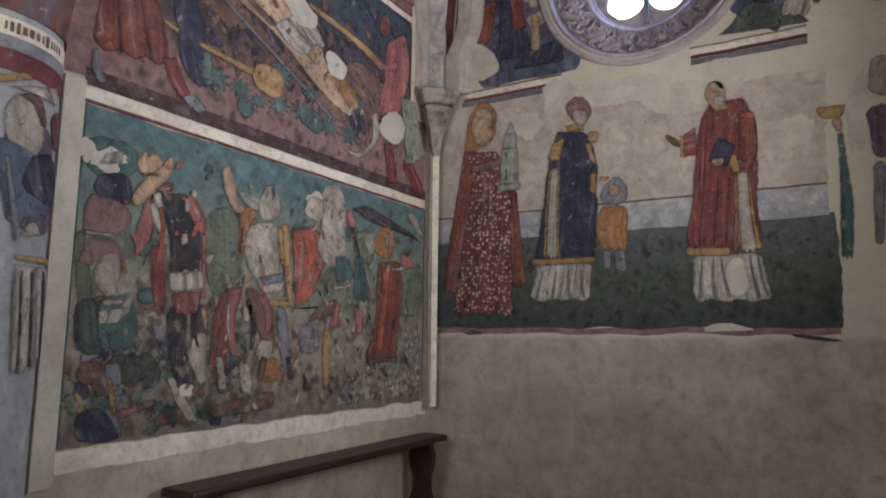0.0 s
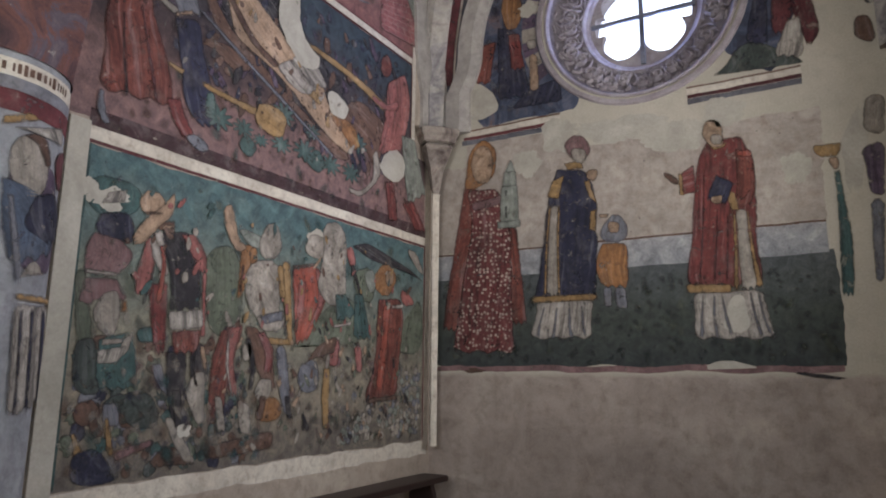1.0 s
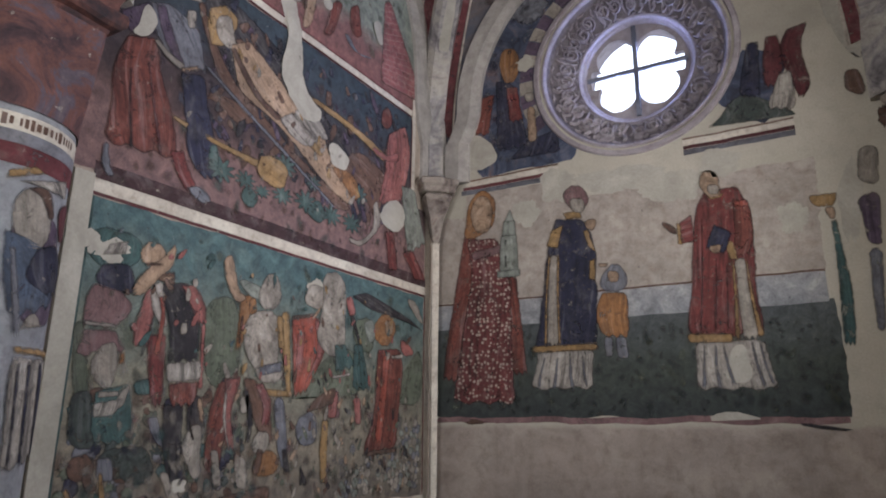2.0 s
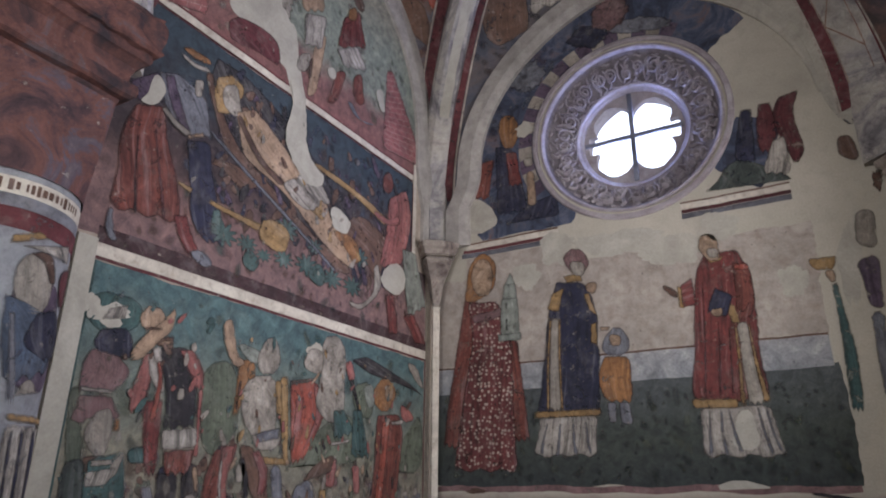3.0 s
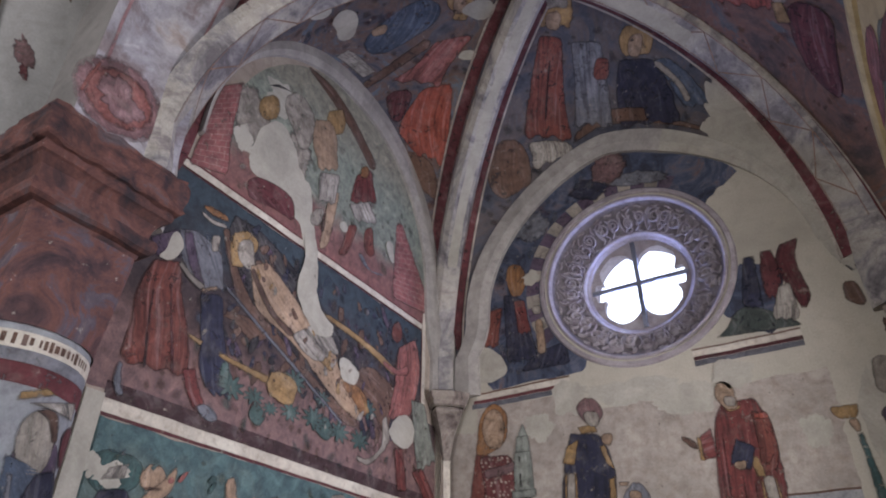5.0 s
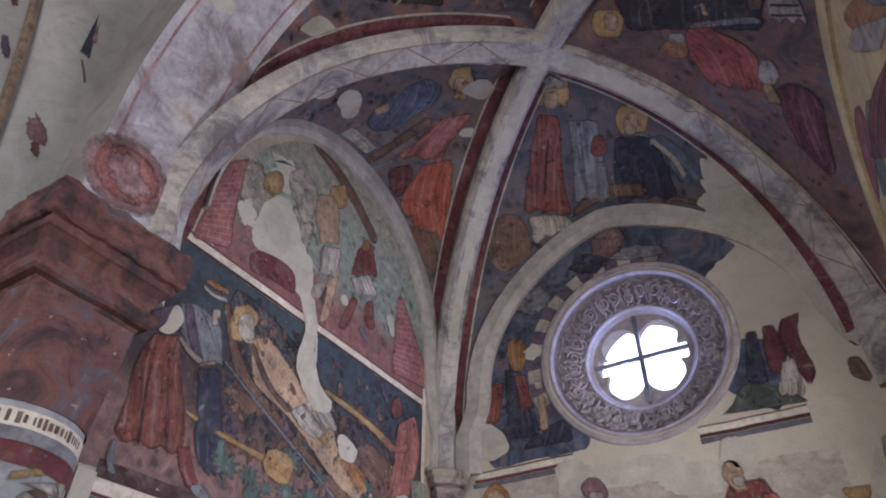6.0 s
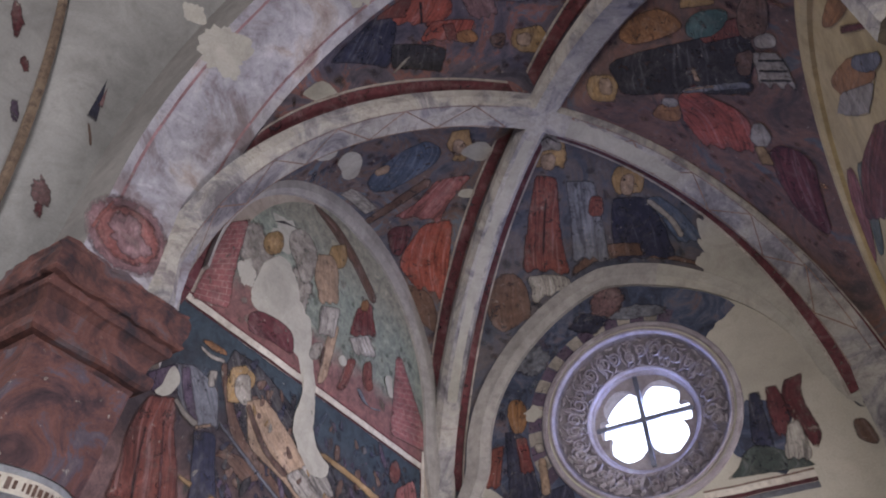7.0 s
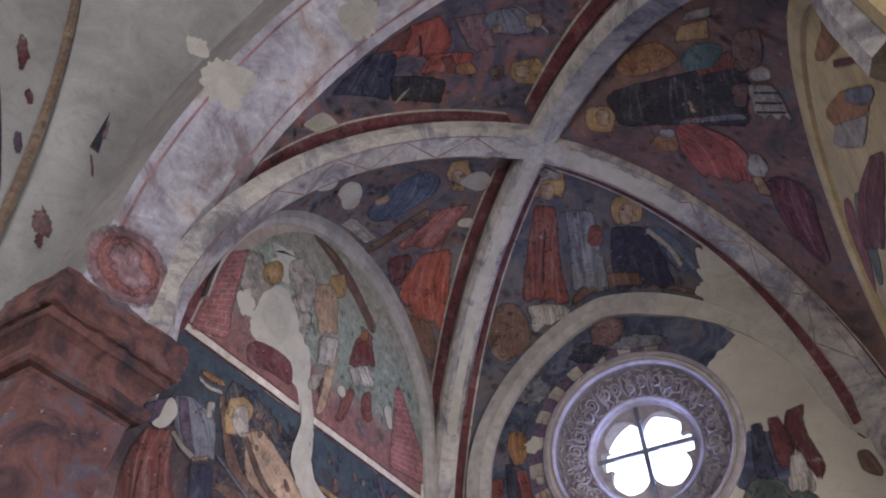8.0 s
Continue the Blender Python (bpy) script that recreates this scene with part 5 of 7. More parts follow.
# ---------------------------------------------------------------- frescoes: shapes
shape(f_saints, "loss", "north", 0.770, 2.903, 0.204, 0.214, "pale", 2, -2)
shape(f_saints, "loss", "north", 1.377, 3.033, 0.563, 0.181, "pale", 2, -4)
shape(f_saints, "loss", "north", 1.745, 2.915, 0.410, 0.223, "pale", 2, -5)
shape(f_saints, "loss", "north", 1.005, 3.048, 0.245, 0.245, "pale", 2, -3)
shape(f_saints, "loss", "north", 2.371, 2.616, 0.171, 0.199, "pale", 2, -8)
shape(f_saints, "loss", "north", 2.029, 3.018, 0.251, 0.175, "pale", 6, -6)
shape(f_saints, "loss", "north", 2.676, 2.715, 0.116, 0.552, "pale", 3, -9)
shape(f_saints, "oval", "north", 2.400, 1.479, 0.226, 0.022, "black", 5, -8)
shape(f_saints, "loss", "north", 0.357, 1.500, 0.168, 0.036, "brown", 4, -1)
shape(f_rose, "loss", "north", 0.796, 4.039, 0.164, 0.122, "pale", 6, -2)
shape(f_rose, "loss", "north", 2.874, 3.128, 0.052, 0.134, "brown", 3, -9)
shape(f_market, "loss", "west", -2.501, 2.155, 0.148, 0.093, "pale", 3, 5)
shape(f_market, "loss", "west", -2.599, 2.178, 0.084, 0.081, "pale", 3, 5)
shape(f_market, "loss", "west", -1.241, 2.194, 0.165, 0.149, "pale", 6, 3)
shape(f_market, "loss", "west", -2.060, 1.218, 0.079, 0.059, "pale", 7, 4)
shape(f_story, "tuft", "west", -1.989, 2.676, 0.188, 0.145, "grass", 5, 8)
shape(f_story, "tuft", "west", -1.838, 2.677, 0.156, 0.108, "grass", 5, 7)
shape(f_story, "tuft", "west", -1.564, 2.848, 0.198, 0.151, "grass", 5, 6)
shape(f_story, "tuft", "west", -1.567, 2.674, 0.177, 0.115, "grass", 5, 6)
shape(f_story, "tuft", "west", -1.385, 2.695, 0.211, 0.147, "grass", 5, 6)
shape(f_story, "tuft", "west", -1.156, 2.677, 0.211, 0.139, "grass", 5, 5)
shape(f_story, "tuft", "west", -0.964, 2.679, 0.206, 0.145, "grass", 5, 4)
shape(f_story, "tuft", "west", -0.891, 2.887, 0.180, 0.151, "teal", 5, 4)
shape(f_story, "tuft", "west", -1.324, 2.825, 0.150, 0.103, "grass", 5, 5)
shape(f_story, "tuft", "west", -1.714, 2.651, 0.123, 0.080, "grass", 5, 7)
shape(f_vn, "loss", "cn", 1.445, 0.177, 0.244, 0.242, "pale", 4, 21)
shape(f_vn, "loss", "cn", 1.552, 0.020, 0.518, 0.350, "pale", 4, 32)
shape(f_vn, "loss", "cn", 1.765, 0.061, 0.356, 0.459, "pale", 4, 59)
shape(f_soffit, "disc", "soffit", 0.383, -3.008, 0.462, 0.415, "rose", 2, -113)
shape(f_soffit, "disc", "soffit", 0.383, -3.008, 0.345, 0.314, "pink", 3, -113)
shape(f_soffit, "loss", "soffit", 0.377, -3.006, 0.246, 0.207, "rose", 4, -113)
shape(f_soffit, "limb", "soffit", 0.393, -3.159, 0.020, 0.203, "pink", 3, -81)
shape(f_soffit, "loss", "soffit", 1.681, -3.091, 0.311, 0.288, "pale", 3, -132)
shape(f_soffit, "loss", "soffit", 1.718, -3.347, 0.128, 0.122, "pale", 3, -132)
shape(f_soffit, "loss", "soffit", 2.579, -2.854, 0.246, 0.272, "pale", 2, -144)
shape(f_nave, "tri", "nave", 0.358, 0.341, 0.060, 0.300, "navy", 2, -85)
shape(f_nave, "tri", "nave", 0.366, 0.308, 0.028, 0.150, "mauve", 3, -84)
shape(f_nave, "loss", "nave", 0.162, 0.476, 0.081, 0.198, "mauve", 2, -70)
shape(f_nave, "loss", "nave", 0.133, 0.403, 0.047, 0.095, "dkred", 3, -69)
shape(f_nave, "limb", "nave", 0.293, 0.244, 0.018, 0.135, "brown", 2, -65)
shape(f_nave, "loss", "navewall", -3.839, 4.806, 0.080, 0.232, "dkred", 2, 27)
shape(f_nave, "loss", "navewall", -3.680, 4.573, 0.061, 0.110, "dkred", 2, 27)
shape(f_nave, "loss", "navewall", -3.592, 4.271, 0.046, 0.169, "violet", 2, 27)
shape(f_nave, "limb", "navewall", -3.687, 4.250, 0.027, 0.663, "navy", 2, 28)
shape(f_rose, "oval", "north", 1.499, 4.822, 0.276, 0.321, "mauve", 3, -11)
shape(f_rose, "loss", "north", 1.669, 4.642, 0.521, 0.152, "slate", 3, -12)
shape(f_rose, "loss", "north", 1.309, 4.677, 0.324, 0.208, "navy", 2, -9)
shape(f_rose, "loss", "north", 0.851, 4.474, 0.290, 0.302, "slate", 2, -6)
shape(f_lunette, "loss", "west", -2.20, 4.32, 0.30, 0.42, "ash", 3, 10)
shape(f_lunette, "loss", "west", -1.98, 4.62, 0.34, 0.30, "pale", 3, 20)
shape(f_lunette, "loss", "west", -1.78, 4.30, 0.26, 0.34, "ash", 3, 5)
shape(f_lunette, "loss", "west", -2.22, 4.10, 0.14, 0.20, "pale", 4, 5)
drawn(f_saints, "north", "rust", 4, (0.336, 2.790, 0.059, -0.014), (0.277, 2.431, 0.064, -0.006), (0.221, 2.112, 0.066, -0.004), (0.171, 1.776, 0.064, -0.014), ends="hem")
drawn(f_saints, "north", "rust", 4, (0.618, 2.467, 0.066, 0.003), (0.662, 2.160, 0.054, -0.004), (0.692, 1.805, 0.059, 0.003), ends="hem")
drawn(f_saints, "north", "gown", 5, (0.424, 2.759, 0.121, -0.008), (0.485, 2.491, 0.148, -0.016), (0.465, 2.214, 0.174, -0.013), (0.441, 1.903, 0.207, -0.008), (0.427, 1.622, 0.237, -0.003), ends="hem")
drawn(f_saints, "north", "orange", 4, (0.427, 3.123, 0.041, -0.002), (0.425, 3.024, 0.109, -0.007), (0.405, 2.870, 0.115, -0.017), (0.324, 2.768, 0.057, -0.007))
drawn(f_saints, "north", "mauve", 6, (0.341, 2.638, 0.009, -0.034), (0.488, 2.652, 0.013, -0.034), (0.590, 2.675, 0.002, -0.029))
drawn(f_saints, "north", "celadon", 6, (0.633, 2.763, 0.062, -0.001), (0.629, 2.603, 0.072, -0.001), (0.634, 2.475, 0.074, 0.000))
drawn(f_saints, "north", "celadon", 7, (0.626, 2.511, 0.091, -0.002), (0.631, 2.455, 0.088, -0.001))
drawn(f_saints, "north", "celadon", 7, (0.639, 2.860, 0.045, -0.002), (0.635, 2.748, 0.059, -0.002))
drawn(f_saints, "north", "celadon", 6, (0.645, 2.941, 0.007, -0.001), (0.638, 2.840, 0.049, 0.000))
drawn(f_saints, "north", "black", 8, (0.609, 2.617, 0.009, -0.001), (0.609, 2.525, 0.011, -0.001))
drawn(f_saints, "north", "black", 8, (0.609, 2.726, 0.009, -0.001), (0.609, 2.686, 0.009, -0.001))
drawn(f_saints, "north", "navy", 4, (1.072, 2.810, 0.097, -0.015), (1.079, 2.626, 0.159, -0.011), (1.056, 2.336, 0.184, 0.002), (1.028, 2.079, 0.202, 0.006), (1.011, 1.943, 0.214, 0.002), ends="hem")
drawn(f_saints, "north", "ochre", 6, (1.010, 1.981, 0.217, -0.001), (1.009, 1.935, 0.216, -0.002))
drawn(f_saints, "north", "ash", 5, (0.960, 2.575, 0.029, -0.003), (0.939, 2.290, 0.035, -0.004), (0.931, 1.974, 0.043, 0.001), ends="hem")
drawn(f_saints, "north", "ochre", 6, (0.927, 2.578, 0.010, -0.001), (0.897, 2.294, 0.010, -0.001), (0.881, 1.974, 0.012, -0.000))
drawn(f_saints, "north", "ochre", 6, (0.990, 2.570, 0.010, -0.001), (0.976, 2.287, 0.010, -0.001), (0.976, 1.969, 0.010, -0.001))
drawn(f_saints, "north", "white", 3, (1.010, 1.943, 0.194, 0.003), (0.990, 1.808, 0.194, -0.006), (0.968, 1.703, 0.219, 0.001), ends="hem")
drawn(f_saints, "north", "ochre", 6, (0.989, 2.760, 0.044, 0.017), (0.947, 2.626, 0.043, -0.013))
drawn(f_saints, "north", "ochre", 6, (1.178, 2.718, 0.019, 0.004), (1.220, 2.576, 0.027, -0.026))
drawn(f_saints, "north", "ochre", 6, (1.218, 2.514, 0.021, 0.006), (1.210, 2.377, 0.024, -0.010))
drawn(f_saints, "north", "mauve", 6, (1.126, 3.036, 0.062, -0.011), (1.127, 2.944, 0.089, -0.021), (1.128, 2.848, 0.038, -0.014))
drawn(f_saints, "north", "flat_tan", 6, (1.221, 2.787, 0.049, 0.000), (1.210, 2.709, 0.032, -0.016))
drawn(f_saints, "north", "ochre", 5, (1.089, 2.858, 0.062, 0.002), (1.106, 2.801, 0.059, -0.005))
drawn(f_saints, "north", "slate", 5, (1.360, 2.470, 0.043, -0.005), (1.350, 2.380, 0.084, -0.009), (1.333, 2.290, 0.101, -0.012))
drawn(f_saints, "north", "flat_tan", 6, (1.344, 2.428, 0.043, -0.005), (1.345, 2.348, 0.035, -0.004))
drawn(f_saints, "north", "orange", 4, (1.344, 2.290, 0.080, -0.008), (1.324, 2.139, 0.106, -0.016), (1.336, 2.010, 0.079, -0.004), ends="hem")
drawn(f_saints, "north", "slate", 4, (1.292, 2.016, 0.032, -0.002), (1.292, 1.889, 0.026, -0.001))
drawn(f_saints, "north", "slate", 4, (1.366, 2.011, 0.035, -0.002), (1.378, 1.875, 0.041, -0.009))
drawn(f_saints, "north", "flat_tan", 7, (1.288, 2.482, 0.036, -0.001), (1.287, 2.449, 0.029, -0.003))
drawn(f_saints, "north", "red", 4, (2.018, 2.857, 0.097, 0.000), (2.014, 2.683, 0.160, -0.007), (1.988, 2.363, 0.177, 0.014), (1.970, 2.133, 0.193, -0.016), (1.965, 1.976, 0.207, -0.002), ends="hem")
drawn(f_saints, "north", "red", 5, (1.848, 2.633, 0.005, -0.089), (1.758, 2.606, 0.003, -0.065), ends="hem")
drawn(f_saints, "north", "ochre", 6, (1.762, 2.677, 0.013, -0.002), (1.764, 2.538, 0.016, -0.002))
drawn(f_saints, "north", "flat_brown", 5, (1.665, 2.684, 0.002, -0.015), (1.711, 2.652, 0.001, -0.032), (1.753, 2.621, 0.001, -0.021))
drawn(f_saints, "north", "rust", 6, (2.123, 2.759, 0.049, -0.030), (2.120, 2.549, 0.053, -0.007), (2.085, 2.426, 0.049, 0.014), ends="hem")
drawn(f_saints, "north", "ochre", 7, (2.033, 2.532, 0.028, -0.016), (2.053, 2.410, 0.025, -0.003))
drawn(f_saints, "north", "navy", 7, (2.010, 2.612, 0.051, -0.035), (1.955, 2.473, 0.053, -0.024))
drawn(f_saints, "north", "flat_tan", 8, (1.957, 2.513, 0.043, 0.004), (1.960, 2.458, 0.024, 0.000))
drawn(f_saints, "north", "ash", 5, (2.083, 2.420, 0.032, 0.003), (2.086, 2.188, 0.035, -0.003), (2.101, 1.953, 0.048, 0.005), ends="hem")
drawn(f_saints, "north", "ochre", 6, (2.046, 2.410, 0.010, -0.002), (2.042, 2.192, 0.012, -0.001), (2.029, 1.949, 0.017, -0.001))
drawn(f_saints, "north", "ochre", 6, (2.117, 2.422, 0.008, -0.001), (2.127, 2.184, 0.011, -0.001), (2.153, 1.958, 0.019, 0.005))
drawn(f_saints, "north", "ochre", 6, (1.887, 1.997, 0.127, -0.007), (1.884, 1.941, 0.125, -0.007))
drawn(f_saints, "north", "white", 3, (1.975, 1.952, 0.187, -0.001), (1.990, 1.791, 0.196, 0.009), (2.001, 1.680, 0.219, -0.005), ends="hem")
drawn(f_saints, "north", "pale", 5, (2.030, 1.925, 0.038, 0.006), (2.022, 1.813, 0.059, 0.005), (2.015, 1.715, 0.073, -0.005))
drawn(f_saints, "north", "vermilion", 7, (2.122, 2.767, 0.041, 0.000), (2.125, 2.721, 0.044, -0.004))
drawn(f_saints, "north", "ochre", 6, (1.934, 2.859, 0.013, 0.001), (1.969, 2.803, 0.013, 0.008), (2.029, 2.814, 0.010, 0.016))
drawn(f_saints, "north", "flat_tan", 6, (1.964, 2.981, 0.047, -0.009), (1.961, 2.885, 0.060, -0.010), (1.982, 2.801, 0.038, -0.003))
drawn(f_saints, "north", "ash", 7, (1.978, 2.889, 0.040, -0.007), (1.979, 2.819, 0.034, -0.006))
drawn(f_saints, "north", "ochre", 4, (2.541, 2.732, 0.071, -0.002), (2.537, 2.683, 0.060, -0.003), (2.543, 2.654, 0.034, -0.002))
drawn(f_saints, "north", "flat_tan", 5, (2.561, 2.655, 0.032, 0.002), (2.571, 2.579, 0.016, 0.001))
drawn(f_saints, "north", "teal", 4, (2.573, 2.575, 0.016, 0.004), (2.580, 2.407, 0.020, 0.013), (2.582, 2.220, 0.031, 0.012), (2.578, 2.069, 0.034, 0.012), (2.566, 1.897, 0.029, -0.002), ends="hem")
drawn(f_saints, "north", "violet", 3, (2.747, 2.701, 0.061, 0.016), (2.747, 2.571, 0.045, -0.022), (2.745, 2.412, 0.033, -0.009))
drawn(f_saints, "north", "slate", 3, (2.744, 2.398, 0.034, -0.001), (2.724, 2.131, 0.027, -0.002), (2.713, 1.954, 0.020, -0.001))
drawn(f_saints, "north", "ash", 3, (2.785, 2.969, 0.047, -0.002), (2.756, 2.752, 0.052, -0.026))
drawn(f_saints, "north", "pale", 4, (1.901, 1.554, 0.060, 0.014), (1.967, 1.514, 0.134, 0.005))
drawn(f_story, "west", "rust", 4, (-2.494, 3.140, 0.071, 0.030), (-2.495, 2.984, 0.113, 0.056), (-2.451, 2.809, 0.148, 0.043), (-2.412, 2.619, 0.188, 0.024), ends="hem")
drawn(f_story, "west", "red", 5, (-2.256, 2.683, 0.038, 0.014), (-2.203, 2.588, 0.040, 0.013), (-2.151, 2.526, 0.031, 0.018), ends="hem")
drawn(f_story, "west", "slate", 6, (-2.154, 2.541, 0.032, 0.017), (-2.093, 2.510, 0.036, 0.022), (-2.054, 2.486, 0.031, 0.018))
drawn(f_story, "west", "slate", 6, (-2.591, 2.594, 0.013, 0.001), (-2.580, 2.506, 0.020, 0.001), (-2.549, 2.453, 0.017, 0.006))
drawn(f_story, "west", "violet", 5, (-2.550, 3.263, 0.069, 0.065), (-2.487, 3.157, 0.065, 0.040), ends="hem")
drawn(f_story, "west", "ash", 7, (-2.435, 3.156, 0.008, 0.014), (-2.351, 3.112, 0.009, 0.018), (-2.272, 3.090, 0.013, 0.020))
drawn(f_story, "west", "pale", 7, (-2.497, 3.294, 0.016, 0.018), (-2.478, 3.211, 0.046, 0.034), (-2.521, 3.130, 0.042, 0.004))
drawn(f_story, "west", "slate", 5, (-2.429, 3.351, 0.052, 0.023), (-2.325, 3.257, 0.113, 0.062), (-2.221, 3.103, 0.077, 0.038), ends="hem")
drawn(f_story, "west", "navy", 5, (-2.217, 3.092, 0.071, 0.025), (-2.157, 2.883, 0.076, 0.016), (-2.096, 2.696, 0.105, -0.006), (-2.051, 2.611, 0.057, 0.011), ends="hem")
drawn(f_story, "west", "orange", 7, (-2.373, 3.521, 0.010, -0.008), (-2.306, 3.529, 0.016, -0.024), (-2.212, 3.542, 0.014, -0.015))
drawn(f_story, "west", "white", 7, (-2.377, 3.481, 0.006, -0.014), (-2.301, 3.470, 0.006, -0.016), (-2.213, 3.492, 0.009, -0.012))
drawn(f_story, "west", "ash", 7, (-2.264, 3.410, 0.032, 0.020), (-2.251, 3.311, 0.022, 0.012))
drawn(f_story, "west", "black", 3, (-2.083, 3.603, 0.095, 0.005), (-1.947, 3.445, 0.238, 0.076), (-1.673, 3.260, 0.280, 0.111), (-1.332, 3.039, 0.295, 0.091), (-1.040, 2.855, 0.232, 0.062))
drawn(f_story, "west", "brown", 4, (-2.213, 3.489, 0.020, 0.012), (-2.137, 3.334, 0.023, 0.019), (-1.993, 3.144, 0.035, 0.029), (-1.730, 3.024, 0.035, 0.028), (-1.392, 2.877, 0.035, 0.030), (-0.999, 2.752, 0.053, 0.030))
drawn(f_story, "west", "ochre", 5, (-2.115, 3.520, 0.046, 0.034), (-2.069, 3.451, 0.098, 0.055), (-2.093, 3.303, 0.040, 0.014))
drawn(f_story, "west", "flat_ash", 6, (-2.067, 3.498, 0.051, 0.030), (-2.047, 3.393, 0.062, 0.017), (-1.996, 3.333, 0.056, 0.022))
drawn(f_story, "west", "tan", 6, (-1.953, 3.400, 0.060, 0.041), (-1.871, 3.319, 0.099, 0.076), (-1.777, 3.232, 0.134, 0.098), (-1.642, 3.173, 0.093, 0.090), (-1.528, 3.125, 0.090, 0.077), (-1.386, 3.072, 0.108, 0.081), (-1.260, 2.973, 0.076, 0.067), (-1.077, 2.897, 0.097, 0.062), (-0.944, 2.831, 0.059, 0.044), ends="hem")
drawn(f_story, "west", "white", 7, (-1.526, 3.194, 0.122, 0.097), (-1.419, 3.129, 0.129, 0.088), (-1.313, 3.078, 0.096, 0.069), ends="hem")
drawn(f_story, "west", "flat_orange", 7, (-1.151, 2.991, 0.035, 0.027), (-0.999, 2.934, 0.059, 0.038), (-0.927, 2.839, 0.032, 0.025))
drawn(f_story, "west", "pale", 8, (-1.601, 3.807, 0.048, 0.018), (-1.560, 3.650, 0.055, 0.040), (-1.567, 3.462, 0.078, 0.058), (-1.507, 3.329, 0.074, 0.043), (-1.415, 3.254, 0.083, 0.049), (-1.331, 3.210, 0.058, 0.041))
drawn(f_story, "west", "pale", 8, (-1.196, 3.122, 0.033, 0.024), (-1.101, 3.046, 0.080, 0.043), (-1.052, 3.001, 0.026, 0.018))
drawn(f_story, "west", "ochre", 6, (-2.102, 2.808, -0.001, -0.015), (-1.907, 2.795, -0.008, -0.019), (-1.758, 2.791, -0.012, -0.027))
drawn(f_story, "west", "ochre", 7, (-1.761, 2.806, -0.011, -0.036), (-1.700, 2.796, -0.040, -0.073), (-1.615, 2.776, -0.036, -0.081), (-1.545, 2.768, -0.013, -0.051))
drawn(f_story, "west", "flat_brown", 8, (-1.728, 2.808, 0.008, 0.006), (-1.715, 2.793, 0.010, 0.006))
drawn(f_story, "west", "ochre", 6, (-2.296, 2.834, -0.001, -0.012), (-2.211, 2.819, -0.004, -0.016))
drawn(f_story, "west", "ochre", 6, (-1.393, 3.337, -0.014, -0.018), (-0.951, 3.296, -0.016, -0.026), (-0.624, 3.224, -0.018, -0.032))
drawn(f_story, "west", "pink", 6, (-0.498, 3.495, 0.105, 0.076), (-0.472, 3.318, 0.147, 0.075), (-0.502, 3.116, 0.156, 0.093), (-0.571, 2.925, 0.134, 0.044), ends="hem")
drawn(f_story, "west", "pink", 7, (-0.778, 3.247, 0.002, -0.020), (-0.611, 3.237, -0.005, -0.027), (-0.468, 3.301, 0.016, -0.033))
drawn(f_story, "west", "flat_rust", 6, (-0.641, 3.600, 0.053, 0.034), (-0.621, 3.509, 0.067, 0.037), (-0.605, 3.454, 0.041, 0.025))
drawn(f_story, "west", "pale", 7, (-0.523, 2.959, 0.114, 0.042), (-0.518, 2.813, 0.154, 0.031), (-0.478, 2.750, 0.081, 0.024))
drawn(f_story, "west", "celadon", 6, (-0.341, 3.111, 0.088, 0.006), (-0.286, 2.907, 0.101, 0.048), (-0.213, 2.691, 0.120, 0.069), ends="hem")
drawn(f_story, "west", "red", 6, (-0.551, 2.736, 0.052, 0.014), (-0.499, 2.472, 0.056, 0.011))
drawn(f_story, "west", "red", 6, (-0.341, 2.649, 0.062, 0.034), (-0.221, 2.543, 0.065, 0.021), (-0.159, 2.468, 0.081, 0.008))
drawn(f_story, "west", "ash", 6, (-0.725, 2.895, 0.024, 0.019), (-0.706, 2.726, 0.042, 0.020), (-0.855, 2.582, 0.016, -0.014), (-0.982, 2.570, 0.013, -0.018))
drawn(f_story, "west", "grass", 5, (-2.054, 2.788, 0.026, 0.010), (-2.033, 2.682, 0.042, 0.007), (-2.025, 2.654, 0.017, 0.005))
drawn(f_lunette, "west", "ochre", 5, (-1.496, 4.939, 0.075, 0.074), (-1.476, 4.824, 0.096, 0.082), (-1.450, 4.729, 0.056, 0.054))
drawn(f_lunette, "west", "tan", 6, (-1.616, 4.742, 0.073, 0.050), (-1.573, 4.609, 0.111, 0.110), (-1.498, 4.374, 0.096, 0.066), ends="hem")
drawn(f_lunette, "west", "white", 6, (-1.480, 4.362, 0.101, 0.054), (-1.484, 4.111, 0.083, 0.030), ends="hem")
drawn(f_lunette, "west", "tan", 5, (-1.417, 4.234, 0.059, 0.074), (-1.440, 3.985, 0.048, 0.050), (-1.466, 3.762, 0.042, 0.035))
drawn(f_lunette, "west", "ash", 5, (-1.542, 4.031, 0.060, 0.037), (-1.565, 3.880, 0.051, 0.020))
drawn(f_lunette, "west", "red", 5, (-1.130, 4.617, 0.082, 0.089), (-1.105, 4.348, 0.159, 0.099), ends="hem")
drawn(f_lunette, "west", "white", 6, (-1.155, 4.322, 0.114, 0.086), (-1.050, 4.209, 0.127, 0.056), ends="hem")
drawn(f_lunette, "west", "flat_orange", 6, (-1.123, 4.676, 0.050, 0.046), (-1.119, 4.562, 0.051, 0.034))
drawn(f_lunette, "west", "rust", 5, (-1.194, 4.111, 0.058, 0.029), (-1.235, 3.947, 0.051, 0.024), (-1.282, 3.812, 0.049, 0.022))
